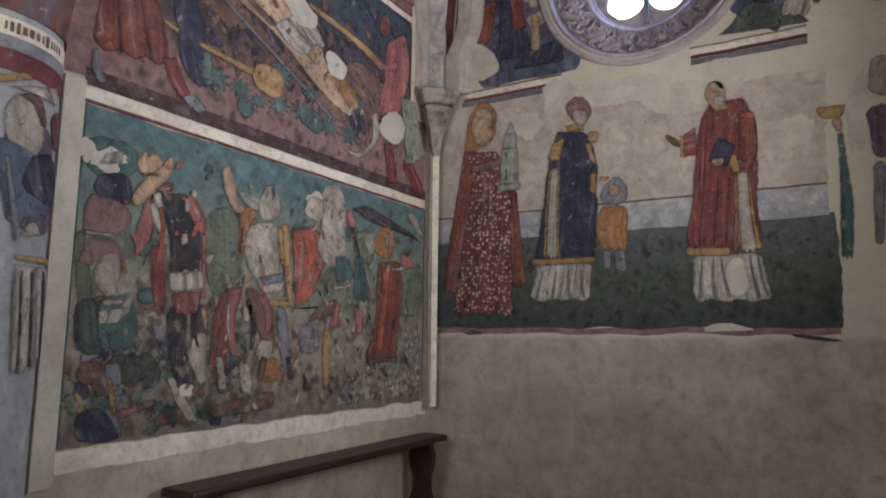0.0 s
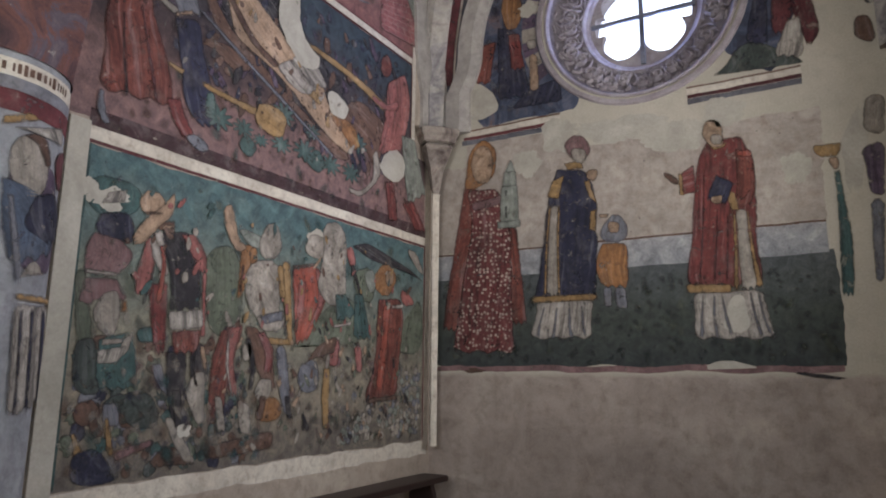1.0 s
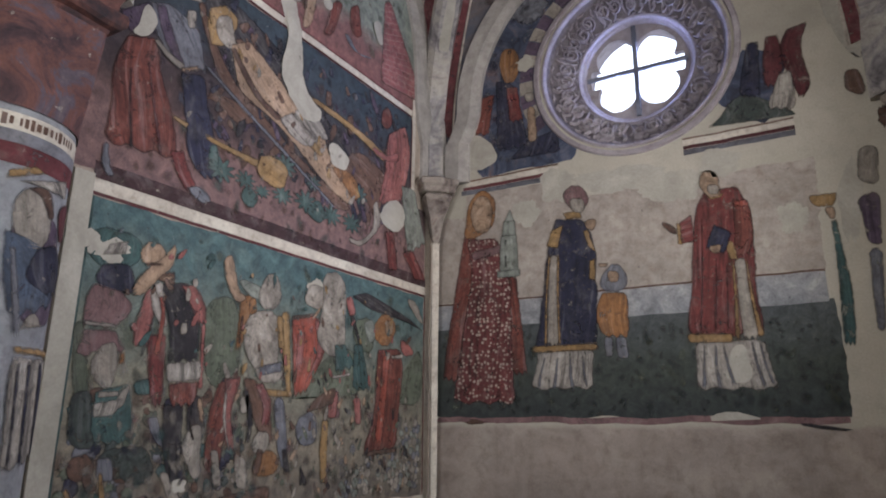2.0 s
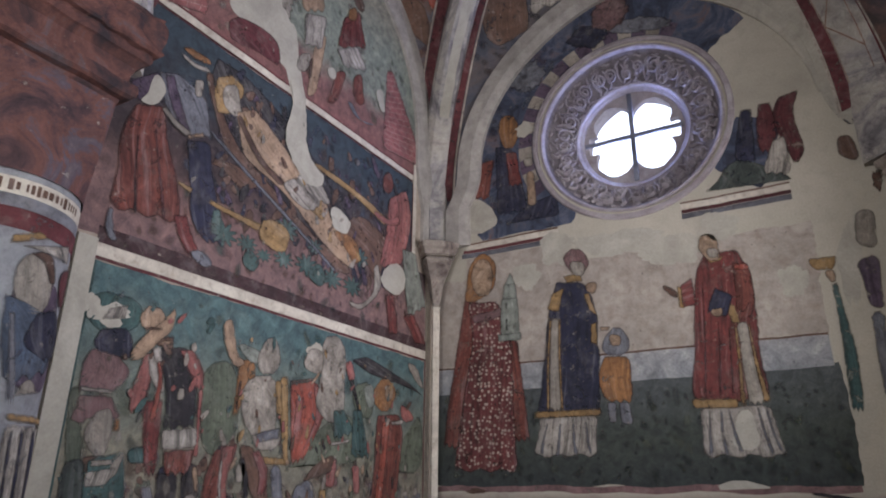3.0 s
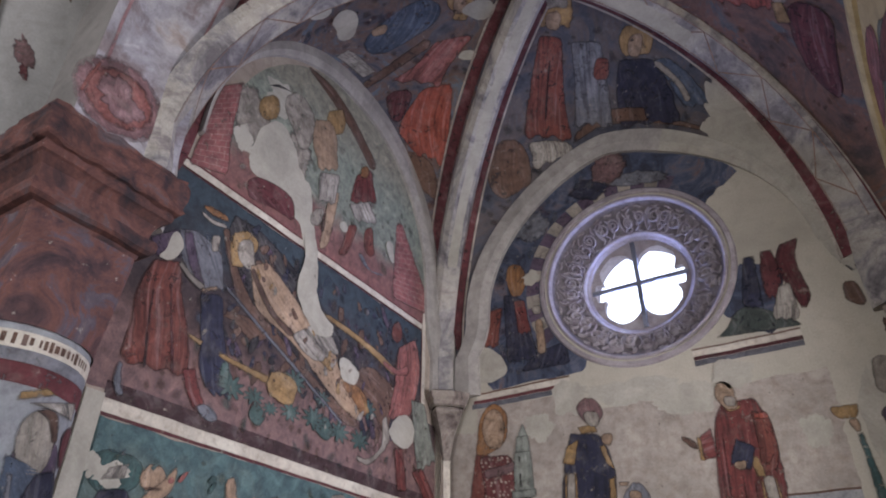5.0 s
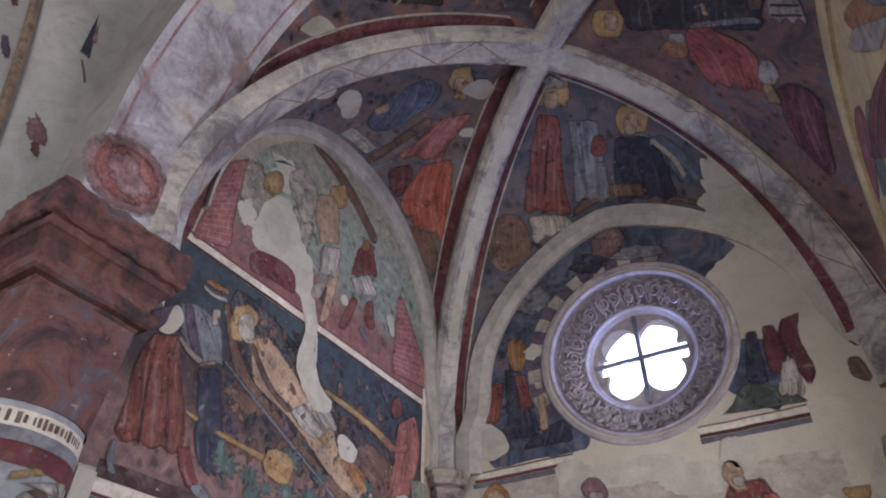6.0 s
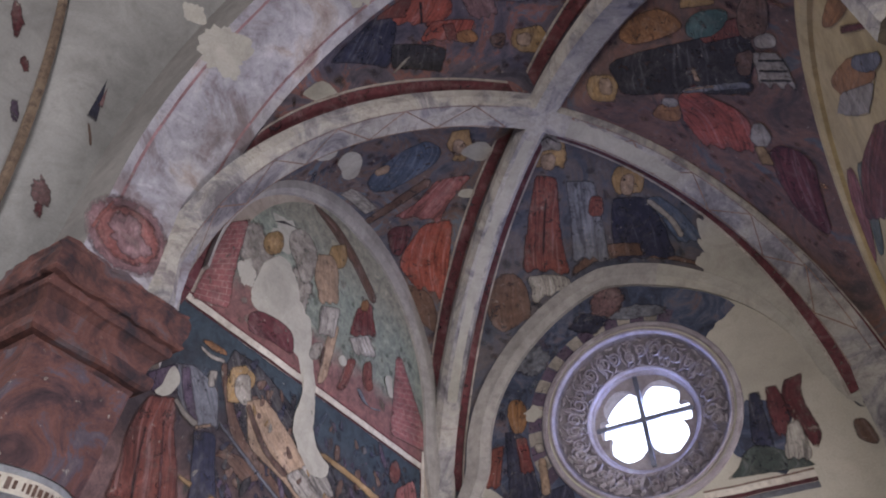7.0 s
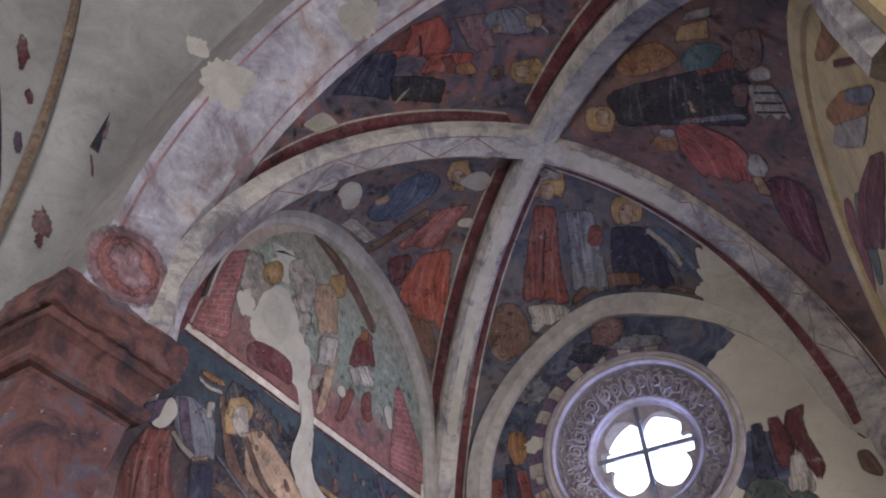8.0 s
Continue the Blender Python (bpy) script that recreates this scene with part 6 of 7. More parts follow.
drawn(f_lunette, "west", "rust", 5, (-1.028, 4.184, 0.054, 0.050), (-1.007, 4.037, 0.055, 0.034), (-0.962, 3.973, 0.044, 0.037))
drawn(f_lunette, "west", "slate", 5, (-1.102, 3.929, 0.023, 0.012), (-0.987, 3.853, 0.038, 0.002), (-0.821, 3.893, 0.026, 0.004))
drawn(f_lunette, "west", "brick_paint", 3, (-2.370, 4.417, 0.069, 0.071), (-2.395, 4.046, 0.092, 0.072), (-2.397, 3.748, 0.127, 0.046))
drawn(f_lunette, "west", "brick_paint", 3, (-0.655, 4.447, 0.036, 0.022), (-0.542, 4.117, 0.157, 0.058), (-0.425, 3.805, 0.292, 0.038))
drawn(f_lunette, "west", "pale", 4, (-2.083, 4.321, 0.095, 0.142), (-1.996, 4.107, 0.128, 0.157), (-1.767, 4.006, 0.116, 0.124), (-1.634, 3.870, 0.057, 0.054), (-1.555, 3.618, 0.049, 0.025), (-1.558, 3.446, 0.055, 0.043), (-1.470, 3.252, 0.045, 0.029))
drawn(f_lunette, "west", "pale", 4, (-2.042, 4.371, 0.054, 0.092), (-1.887, 4.298, 0.036, 0.074), (-1.784, 4.162, 0.030, 0.044))
drawn(f_lunette, "west", "dkred", 4, (-2.106, 3.897, 0.060, 0.065), (-1.940, 3.862, 0.149, 0.099), (-1.804, 3.800, 0.106, 0.003))
drawn(f_lunette, "west", "flat_ochre", 4, (-2.111, 4.547, 0.078, 0.092), (-2.050, 4.387, 0.075, 0.075))
drawn(f_lunette, "west", "pale", 7, (-1.306, 4.067, 0.038, 0.023), (-1.286, 3.995, 0.046, 0.013))
drawn(f_lunette, "west", "pale", 7, (-0.779, 4.203, 0.047, 0.026), (-0.727, 4.046, 0.028, 0.005))
drawn(f_lunette, "west", "brown", 3, (-1.806, 5.076, 0.024, -0.020), (-1.560, 5.056, -0.022, -0.062), (-1.262, 4.925, -0.034, -0.056), (-0.998, 4.729, -0.038, -0.048))
drawn(f_vw, "cw", "vermilion", 4, (1.197, 0.452, 0.025, 0.126), (1.293, 0.324, 0.067, 0.250), (1.400, 0.302, 0.066, 0.199), ends="hem")
drawn(f_vw, "cw", "brown", 4, (1.375, 0.222, 0.098, 0.202), (1.443, 0.175, 0.086, 0.155), (1.493, 0.171, 0.051, 0.151))
drawn(f_vw, "cw", "brown", 5, (1.022, 0.020, 0.015, 0.000), (1.034, 0.219, 0.019, 0.003), (1.040, 0.423, 0.020, 0.010))
drawn(f_vw, "cw", "pink", 5, (1.082, 0.582, 0.029, 0.132), (1.126, 0.417, 0.046, 0.107), (1.140, 0.302, 0.072, 0.172), ends="hem")
drawn(f_vw, "cw", "dkred", 4, (1.124, 0.192, 0.038, 0.101), (1.199, 0.067, 0.021, 0.023))
drawn(f_vw, "cw", "ochre", 5, (0.921, 0.757, 0.014, 0.022), (0.973, 0.641, 0.022, 0.034), (1.034, 0.588, 0.018, 0.047))
drawn(f_vw, "cw", "flat_tan", 6, (0.951, 0.673, 0.009, 0.013), (1.009, 0.579, 0.011, 0.029))
drawn(f_vw, "cw", "white", 5, (0.858, 0.091, 0.006, 0.037), (0.937, 0.086, 0.006, 0.038), (1.000, 0.081, 0.007, 0.032))
drawn(f_vw, "cw", "pale", 6, (0.715, 0.404, 0.013, 0.029), (0.764, 0.297, 0.028, 0.041), (0.829, 0.175, 0.014, 0.028))
drawn(f_vw, "cw", "pale", 6, (0.632, 0.443, 0.032, 0.021), (0.664, 0.305, 0.032, 0.007))
drawn(f_vw, "cw", "pale", 6, (1.008, 0.716, 0.023, 0.066), (1.034, 0.707, 0.028, 0.105), (1.074, 0.733, 0.014, 0.060))
drawn(f_vw, "cw", "pale", 6, (1.148, 0.678, 0.014, 0.070), (1.177, 0.684, 0.013, 0.061))
drawn(f_vw, "cw", "blue", 3, (0.877, 0.552, 0.019, 0.136), (0.934, 0.346, 0.054, 0.130), (0.961, 0.189, 0.031, 0.047))
drawn(f_vw, "cw", "tan", 5, (0.870, 0.333, 0.010, 0.041), (0.904, 0.278, 0.013, 0.033))
drawn(f_vn, "cn", "rust", 5, (0.940, 0.689, 0.035, -0.081), (0.873, 0.532, 0.040, -0.129), (0.821, 0.387, 0.060, -0.142), (0.782, 0.234, 0.078, -0.153), ends="hem")
drawn(f_vn, "cn", "ochre", 4, (1.002, 0.881, 0.049, -0.039), (0.983, 0.803, 0.057, -0.078), (0.963, 0.709, 0.048, -0.085))
drawn(f_vn, "cn", "flat_ash", 6, (1.014, 0.901, 0.026, -0.002), (0.998, 0.853, 0.042, -0.040), (0.984, 0.779, 0.038, -0.053))
drawn(f_vn, "cn", "flat_tan", 6, (0.979, 0.772, 0.031, -0.050), (0.953, 0.698, 0.022, -0.047))
drawn(f_vn, "cn", "white", 6, (0.783, 0.211, 0.069, -0.118), (0.775, 0.127, 0.071, -0.107), (0.761, 0.077, 0.079, -0.057), ends="hem")
drawn(f_vn, "cn", "slate", 4, (1.056, 0.570, 0.055, 0.016), (1.028, 0.333, 0.075, -0.020), (0.986, 0.105, 0.102, -0.048), ends="hem")
drawn(f_vn, "cn", "rust", 5, (1.102, 0.484, 0.026, 0.007), (1.078, 0.341, 0.034, 0.003))
drawn(f_vn, "cn", "ochre", 5, (1.227, 0.799, 0.040, 0.058), (1.218, 0.676, 0.055, 0.063), (1.215, 0.548, 0.040, 0.036))
drawn(f_vn, "cn", "flat_tan", 6, (1.222, 0.720, 0.023, 0.034), (1.211, 0.600, 0.024, 0.023), (1.207, 0.527, 0.015, 0.010))
drawn(f_vn, "cn", "navy", 4, (1.208, 0.522, 0.055, 0.041), (1.213, 0.318, 0.091, 0.077), (1.225, 0.085, 0.112, 0.031), ends="hem")
drawn(f_vn, "cn", "ash", 6, (1.268, 0.548, 0.013, 0.022), (1.333, 0.435, 0.011, 0.022), (1.360, 0.311, 0.011, 0.022))
drawn(f_vn, "cn", "brown", 3, (0.662, 0.522, 0.051, -0.174), (0.603, 0.337, 0.069, -0.243), (0.578, 0.152, 0.059, -0.086))
drawn(f_vn, "cn", "brown", 3, (1.150, 0.135, 0.258, 0.002), (1.131, 0.083, 0.274, 0.011))
drawn(f_vn, "cn", "pale", 6, (1.417, 0.572, 0.007, 0.014), (1.438, 0.422, 0.022, 0.054), (1.469, 0.261, 0.032, 0.082), (1.489, 0.104, 0.022, 0.076))
drawn(f_ve, "ce", "black", 3, (0.837, 0.455, -0.042, -0.293), (0.997, 0.389, 0.005, -0.226))
drawn(f_ve, "ce", "vermilion", 4, (0.982, 0.374, -0.022, -0.028), (1.093, 0.351, -0.005, -0.123), (1.219, 0.420, -0.000, -0.121), ends="hem")
drawn(f_ve, "ce", "ash", 5, (0.865, 0.134, -0.001, -0.042), (0.922, 0.109, -0.002, -0.047), (0.970, 0.099, 0.002, -0.052), ends="hem")
drawn(f_ve, "ce", "ash", 5, (0.806, 0.138, -0.009, -0.037), (0.855, 0.121, -0.006, -0.037))
drawn(f_ve, "ce", "ochre", 5, (0.917, 0.745, 0.003, -0.055), (0.954, 0.716, 0.007, -0.080), (1.002, 0.688, 0.009, -0.051))
drawn(f_ve, "ce", "flat_tan", 6, (0.927, 0.720, 0.003, -0.036), (0.983, 0.677, 0.004, -0.035))
drawn(f_ve, "ce", "orange", 5, (1.024, 0.447, -0.003, -0.039), (1.093, 0.535, 0.005, -0.060), (1.116, 0.542, -0.001, -0.036))
drawn(f_ve, "ce", "ash", 5, (1.004, 0.431, 0.001, -0.030), (1.049, 0.470, 0.003, -0.030))
drawn(f_ve, "ce", "flat_orange", 4, (0.723, 0.680, -0.017, -0.113), (0.788, 0.612, -0.001, -0.159), (0.834, 0.621, -0.004, -0.088))
drawn(f_ve, "ce", "ochre", 4, (0.651, 0.470, -0.015, -0.072), (0.722, 0.420, -0.006, -0.084))
drawn(f_ve, "ce", "rust", 4, (0.767, 0.283, -0.030, -0.116), (0.830, 0.268, -0.015, -0.070))
drawn(f_ve, "ce", "teal", 4, (0.729, 0.358, -0.010, -0.097), (0.825, 0.350, -0.009, -0.070))
drawn(f_ve, "ce", "brown", 4, (0.675, 0.199, -0.013, -0.061), (0.824, 0.165, -0.011, -0.051))
drawn(f_ve, "ce", "slate", 4, (0.966, 0.284, -0.011, -0.108), (0.988, 0.273, -0.009, -0.112))
drawn(f_ve, "ce", "ash", 5, (1.095, 0.205, -0.006, -0.021), (1.154, 0.231, -0.011, -0.046), (1.190, 0.247, -0.005, -0.021))
drawn(f_ve, "ce", "ochre", 5, (1.182, 0.257, -0.004, -0.024), (1.255, 0.282, -0.007, -0.036))
drawn(f_ve, "ce", "ash", 5, (0.598, 0.490, -0.014, -0.062), (0.642, 0.452, -0.010, -0.072))
drawn(f_vs, "cs", "vermilion", 4, (0.942, 0.039, 0.031, 0.019), (0.906, 0.147, 0.048, 0.102), (0.858, 0.226, 0.038, 0.092), ends="hem")
drawn(f_vs, "cs", "vermilion", 5, (0.940, 0.306, 0.046, 0.044), (0.889, 0.429, 0.048, 0.057), ends="hem")
drawn(f_vs, "cs", "black", 4, (0.837, 0.389, 0.051, 0.101), (0.789, 0.602, 0.048, 0.082))
drawn(f_vs, "cs", "ash", 6, (0.794, 0.465, 0.018, -0.018), (0.743, 0.564, 0.013, -0.012))
drawn(f_vs, "cs", "mauve", 4, (1.026, 0.145, 0.036, 0.041), (1.008, 0.372, 0.033, 0.032), ends="hem")
drawn(f_vs, "cs", "slate", 4, (1.102, 0.230, 0.051, 0.063), (1.095, 0.433, 0.062, 0.131))
drawn(f_vs, "cs", "ochre", 5, (1.089, 0.608, 0.036, 0.063), (1.078, 0.685, 0.049, 0.099), (1.063, 0.739, 0.027, 0.066))
drawn(f_vs, "cs", "flat_tan", 6, (1.074, 0.614, 0.023, 0.043), (1.057, 0.680, 0.018, 0.040))
drawn(f_vs, "cs", "flat_brown", 5, (1.015, 0.493, 0.022, 0.034), (0.994, 0.571, 0.017, 0.017))
drawn(f_vs, "cs", "orange", 5, (0.945, 0.400, 0.024, 0.000), (0.941, 0.499, 0.026, 0.007))
drawn(f_vs, "cs", "navy", 3, (0.824, 0.020, 0.042, 0.000), (0.697, 0.300, 0.043, 0.220))
drawn(f_vs, "cs", "rust", 4, (0.866, 0.020, 0.045, 0.000), (0.828, 0.098, 0.030, 0.066))
drawn(f_vs, "cs", "flat_tan", 6, (1.162, 0.391, 0.027, 0.040), (1.146, 0.488, 0.021, 0.042))
drawn(f_vs, "cs", "pale", 6, (0.605, 0.175, 0.020, 0.055), (0.582, 0.360, 0.021, 0.205), (0.568, 0.525, 0.014, 0.066))
drawn(f_rose, "north", "orange", 5, (0.669, 4.201, 0.067, -0.020), (0.663, 4.053, 0.085, -0.025), (0.663, 3.913, 0.046, -0.006))
drawn(f_rose, "north", "ash", 5, (0.800, 4.069, 0.050, -0.007), (0.790, 4.002, 0.061, -0.008))
drawn(f_rose, "north", "navy", 3, (0.617, 3.943, 0.070, -0.019), (0.657, 3.625, 0.108, -0.049), (0.677, 3.393, 0.123, -0.004), ends="hem")
drawn(f_rose, "north", "red", 4, (0.676, 3.883, 0.046, -0.008), (0.710, 3.600, 0.056, -0.002), ends="hem")
drawn(f_rose, "north", "ash", 5, (0.811, 3.804, 0.045, -0.002), (0.817, 3.724, 0.035, -0.004))
drawn(f_rose, "north", "tan", 4, (0.826, 3.689, 0.033, -0.008), (0.830, 3.412, 0.037, -0.001))
drawn(f_rose, "north", "rust", 3, (0.471, 3.860, 0.073, 0.005), (0.404, 3.561, 0.083, -0.024), ends="hem")
drawn(f_rose, "north", "navy", 3, (2.285, 3.758, 0.036, -0.004), (2.244, 3.460, 0.059, -0.016), (2.248, 3.400, 0.046, -0.012), ends="hem")
drawn(f_rose, "north", "dkred", 4, (2.393, 3.769, 0.035, -0.001), (2.380, 3.590, 0.058, -0.007), (2.361, 3.438, 0.042, -0.002), ends="hem")
drawn(f_rose, "north", "dkred", 4, (2.533, 3.796, 0.060, 0.009), (2.480, 3.647, 0.062, -0.002), (2.511, 3.426, 0.051, -0.014), (2.502, 3.333, 0.014, -0.004), ends="hem")
drawn(f_rose, "north", "white", 5, (2.438, 3.514, 0.034, 0.000), (2.414, 3.357, 0.065, -0.017), (2.396, 3.280, 0.069, -0.022), ends="hem")
drawn(f_rose, "north", "dkgreen", 3, (2.233, 3.413, 0.092, -0.034), (2.255, 3.281, 0.202, -0.030), (2.215, 3.241, 0.253, -0.014))
drawn(f_rose, "north", "brown", 3, (2.765, 3.441, 0.036, -0.000), (2.772, 3.322, 0.050, -0.010), (2.788, 3.271, 0.020, -0.005))
drawn(f_rose, "north", "pale", 4, (0.363, 3.566, 0.125, -0.028), (0.379, 3.444, 0.171, -0.024), (0.362, 3.289, 0.165, -0.021))
drawn(f_rose, "north", "navy", 2, (0.901, 3.454, 0.119, 0.018), (0.835, 3.304, 0.193, -0.007))
drawn(f_market, "west", "navy", 4, (-2.476, 2.105, 0.057, 0.013), (-2.468, 2.048, 0.084, 0.017), (-2.447, 1.981, 0.068, 0.012))
drawn(f_market, "west", "mauve", 5, (-2.493, 2.002, 0.062, -0.006), (-2.479, 1.934, 0.106, 0.001), (-2.508, 1.843, 0.068, 0.000), ends="hem")
drawn(f_market, "west", "white", 6, (-2.575, 1.849, 0.003, -0.011), (-2.439, 1.850, 0.003, -0.011))
drawn(f_market, "west", "mauve", 4, (-2.506, 1.832, 0.067, 0.007), (-2.485, 1.736, 0.105, 0.021), ends="hem")
drawn(f_market, "west", "ash", 5, (-2.465, 1.783, 0.046, 0.017), (-2.470, 1.687, 0.058, 0.011), (-2.444, 1.605, 0.029, 0.008))
drawn(f_market, "west", "brown", 6, (-2.246, 2.115, 0.056, 0.014), (-2.227, 2.069, 0.042, 0.011))
drawn(f_market, "west", "black", 5, (-2.216, 2.071, 0.097, 0.022), (-2.135, 1.991, 0.091, 0.021), (-2.108, 1.874, 0.084, 0.011), (-2.098, 1.736, 0.086, 0.013), ends="hem")
drawn(f_market, "west", "pink", 6, (-2.299, 2.032, 0.023, 0.004), (-2.312, 1.886, 0.042, 0.009), (-2.323, 1.787, 0.037, 0.004), ends="hem")
drawn(f_market, "west", "white", 7, (-2.293, 2.027, 0.017, 0.010), (-2.251, 1.935, 0.034, -0.000), (-2.215, 1.875, 0.015, 0.004))
drawn(f_market, "west", "pink", 6, (-2.113, 2.080, 0.041, 0.008), (-2.052, 1.999, 0.042, 0.007), (-2.016, 1.919, 0.023, 0.010), ends="hem")
drawn(f_market, "west", "red", 5, (-2.244, 1.845, 0.047, 0.006), (-2.232, 1.700, 0.044, 0.003), (-2.208, 1.546, 0.030, 0.001), ends="hem")
drawn(f_market, "west", "white", 7, (-2.099, 1.739, 0.091, 0.015), (-2.085, 1.652, 0.091, 0.011))
drawn(f_market, "west", "pink", 5, (-2.009, 1.926, 0.016, 0.003), (-1.996, 1.719, 0.013, 0.001), (-1.993, 1.622, 0.019, 0.001))
drawn(f_market, "west", "rust", 6, (-2.083, 1.651, 0.086, 0.009), (-2.083, 1.550, 0.062, 0.002), ends="hem")
drawn(f_market, "west", "black", 5, (-2.126, 1.556, 0.058, 0.002), (-2.112, 1.369, 0.048, -0.000), (-2.077, 1.207, 0.028, 0.004))
drawn(f_market, "west", "teal", 5, (-2.423, 1.612, 0.073, 0.021), (-2.402, 1.473, 0.091, 0.012), (-2.386, 1.395, 0.084, -0.000), ends="hem")
drawn(f_market, "west", "white", 6, (-2.429, 1.561, 0.067, 0.014), (-2.446, 1.494, 0.044, 0.001))
drawn(f_market, "west", "ash", 6, (-2.365, 1.615, 0.023, 0.018), (-2.386, 1.523, 0.029, 0.017))
drawn(f_market, "west", "teal", 5, (-2.290, 1.652, 0.052, 0.012), (-2.267, 1.585, 0.050, 0.008))
drawn(f_market, "west", "dkgreen", 4, (-2.342, 1.385, 0.119, 0.009), (-2.309, 1.261, 0.127, 0.004))
drawn(f_market, "west", "slate", 5, (-2.421, 1.348, 0.035, 0.005), (-2.396, 1.251, 0.044, 0.001))
drawn(f_market, "west", "slate", 5, (-2.225, 1.504, 0.031, 0.006), (-2.189, 1.422, 0.023, 0.005), (-2.128, 1.351, 0.006, 0.006))
drawn(f_market, "west", "ash", 6, (-2.149, 1.281, 0.020, 0.005), (-2.069, 1.159, 0.033, 0.003), (-2.006, 1.075, 0.030, -0.000))
drawn(f_market, "west", "tan", 6, (-1.897, 2.268, 0.025, 0.012), (-1.884, 2.203, 0.036, 0.012), (-1.845, 2.109, 0.031, 0.012), (-1.782, 2.056, 0.032, 0.020))
drawn(f_market, "west", "orange", 5, (-1.755, 2.097, 0.045, 0.015), (-1.772, 1.934, 0.032, 0.007), (-1.792, 1.827, 0.018, 0.004), ends="hem")
drawn(f_market, "west", "flat_ash", 6, (-1.604, 2.236, 0.044, 0.012), (-1.604, 2.131, 0.082, 0.015), (-1.603, 2.042, 0.080, 0.012))
drawn(f_market, "west", "celadon", 5, (-1.810, 2.162, 0.021, 0.008), (-1.705, 2.119, 0.040, 0.030), (-1.609, 2.093, 0.019, 0.011))
drawn(f_market, "west", "flat_ash", 5, (-1.639, 2.037, 0.137, 0.021), (-1.632, 1.864, 0.122, 0.013), (-1.591, 1.724, 0.104, 0.008))
drawn(f_market, "west", "ochre", 5, (-1.486, 2.050, 0.033, 0.010), (-1.454, 1.823, 0.032, 0.003), (-1.419, 1.618, 0.017, 0.001), ends="hem")
drawn(f_market, "west", "ash", 6, (-1.577, 1.768, 0.101, 0.023), (-1.554, 1.676, 0.079, 0.012))
drawn(f_market, "west", "ochre", 4, (-1.505, 1.648, 0.096, -0.001), (-1.498, 1.608, 0.092, 0.004))
drawn(f_market, "west", "vermilion", 5, (-1.335, 2.045, 0.101, 0.023), (-1.276, 1.887, 0.139, 0.030), (-1.331, 1.634, 0.054, 0.021), ends="hem")
drawn(f_market, "west", "pink", 5, (-1.200, 2.040, 0.056, -0.008), (-1.192, 1.872, 0.029, -0.005), (-1.258, 1.733, 0.043, 0.049), ends="hem")
drawn(f_market, "west", "flat_ash", 6, (-1.292, 2.232, 0.046, 0.022), (-1.218, 2.167, 0.123, 0.038), (-1.160, 2.107, 0.123, 0.022))
drawn(f_market, "west", "flat_ash", 6, (-1.125, 2.339, 0.101, 0.026), (-1.085, 2.189, 0.107, 0.019), (-1.101, 1.963, 0.126, 0.007), (-1.083, 1.850, 0.088, 0.000))
drawn(f_market, "west", "pink", 5, (-0.962, 2.219, 0.037, 0.015), (-0.906, 2.107, 0.032, 0.014))
drawn(f_market, "west", "green", 4, (-1.014, 1.892, 0.204, 0.062), (-1.090, 1.649, 0.295, 0.030), (-1.284, 1.618, 0.080, 0.003))
drawn(f_market, "west", "green", 4, (-0.814, 2.112, 0.113, 0.034), (-0.770, 1.905, 0.093, -0.008))
drawn(f_market, "west", "teal", 6, (-1.025, 1.930, 0.052, 0.005), (-0.958, 1.788, 0.099, 0.025), ends="hem")
drawn(f_market, "west", "teal", 6, (-0.851, 1.950, 0.042, 0.004), (-0.801, 1.679, 0.093, 0.004), ends="hem")
drawn(f_market, "west", "pink", 6, (-1.048, 1.667, 0.038, 0.002), (-1.066, 1.506, 0.045, 0.000))
drawn(f_market, "west", "pink", 6, (-0.843, 1.637, 0.038, 0.002), (-0.818, 1.477, 0.033, 0.000))
drawn(f_market, "west", "ochre", 6, (-1.120, 1.506, 0.029, 0.001), (-1.124, 1.351, 0.033, -0.000), (-1.108, 1.167, 0.029, -0.002))
drawn(f_market, "west", "flat_orange", 5, (-0.584, 2.171, 0.069, 0.018), (-0.577, 2.063, 0.131, 0.026), (-0.568, 1.963, 0.075, 0.008))
drawn(f_market, "west", "flat_tan", 6, (-0.525, 2.138, 0.051, 0.011), (-0.527, 2.034, 0.044, 0.010))
drawn(f_market, "west", "rust", 5, (-0.525, 1.953, 0.118, 0.015), (-0.504, 1.813, 0.150, 0.021), (-0.532, 1.550, 0.140, 0.004), (-0.596, 1.321, 0.180, 0.017), ends="hem")
drawn(f_market, "west", "pink", 6, (-0.351, 2.024, 0.059, -0.012), (-0.284, 1.925, 0.087, 0.018))
drawn(f_market, "west", "green", 3, (-0.213, 1.943, 0.087, 0.086), (-0.295, 1.706, 0.200, 0.010), (-0.276, 1.603, 0.183, -0.003))
drawn(f_market, "west", "black", 4, (-0.852, 2.256, 0.085, 0.024), (-0.507, 2.179, 0.195, 0.005), (-0.208, 2.134, 0.103, -0.022))
drawn(f_market, "west", "ash", 5, (-0.280, 2.316, 0.071, 0.002), (-0.138, 2.168, 0.045, -0.014))
drawn(f_market, "west", "rust", 6, (-1.818, 1.691, 0.069, 0.015), (-1.865, 1.518, 0.067, 0.002), (-1.886, 1.313, 0.049, -0.001), (-1.860, 1.249, 0.028, -0.001), ends="hem")
drawn(f_market, "west", "pink", 7, (-1.810, 1.688, 0.043, 0.010), (-1.825, 1.519, 0.027, 0.001), (-1.790, 1.363, 0.034, -0.000), ends="hem")
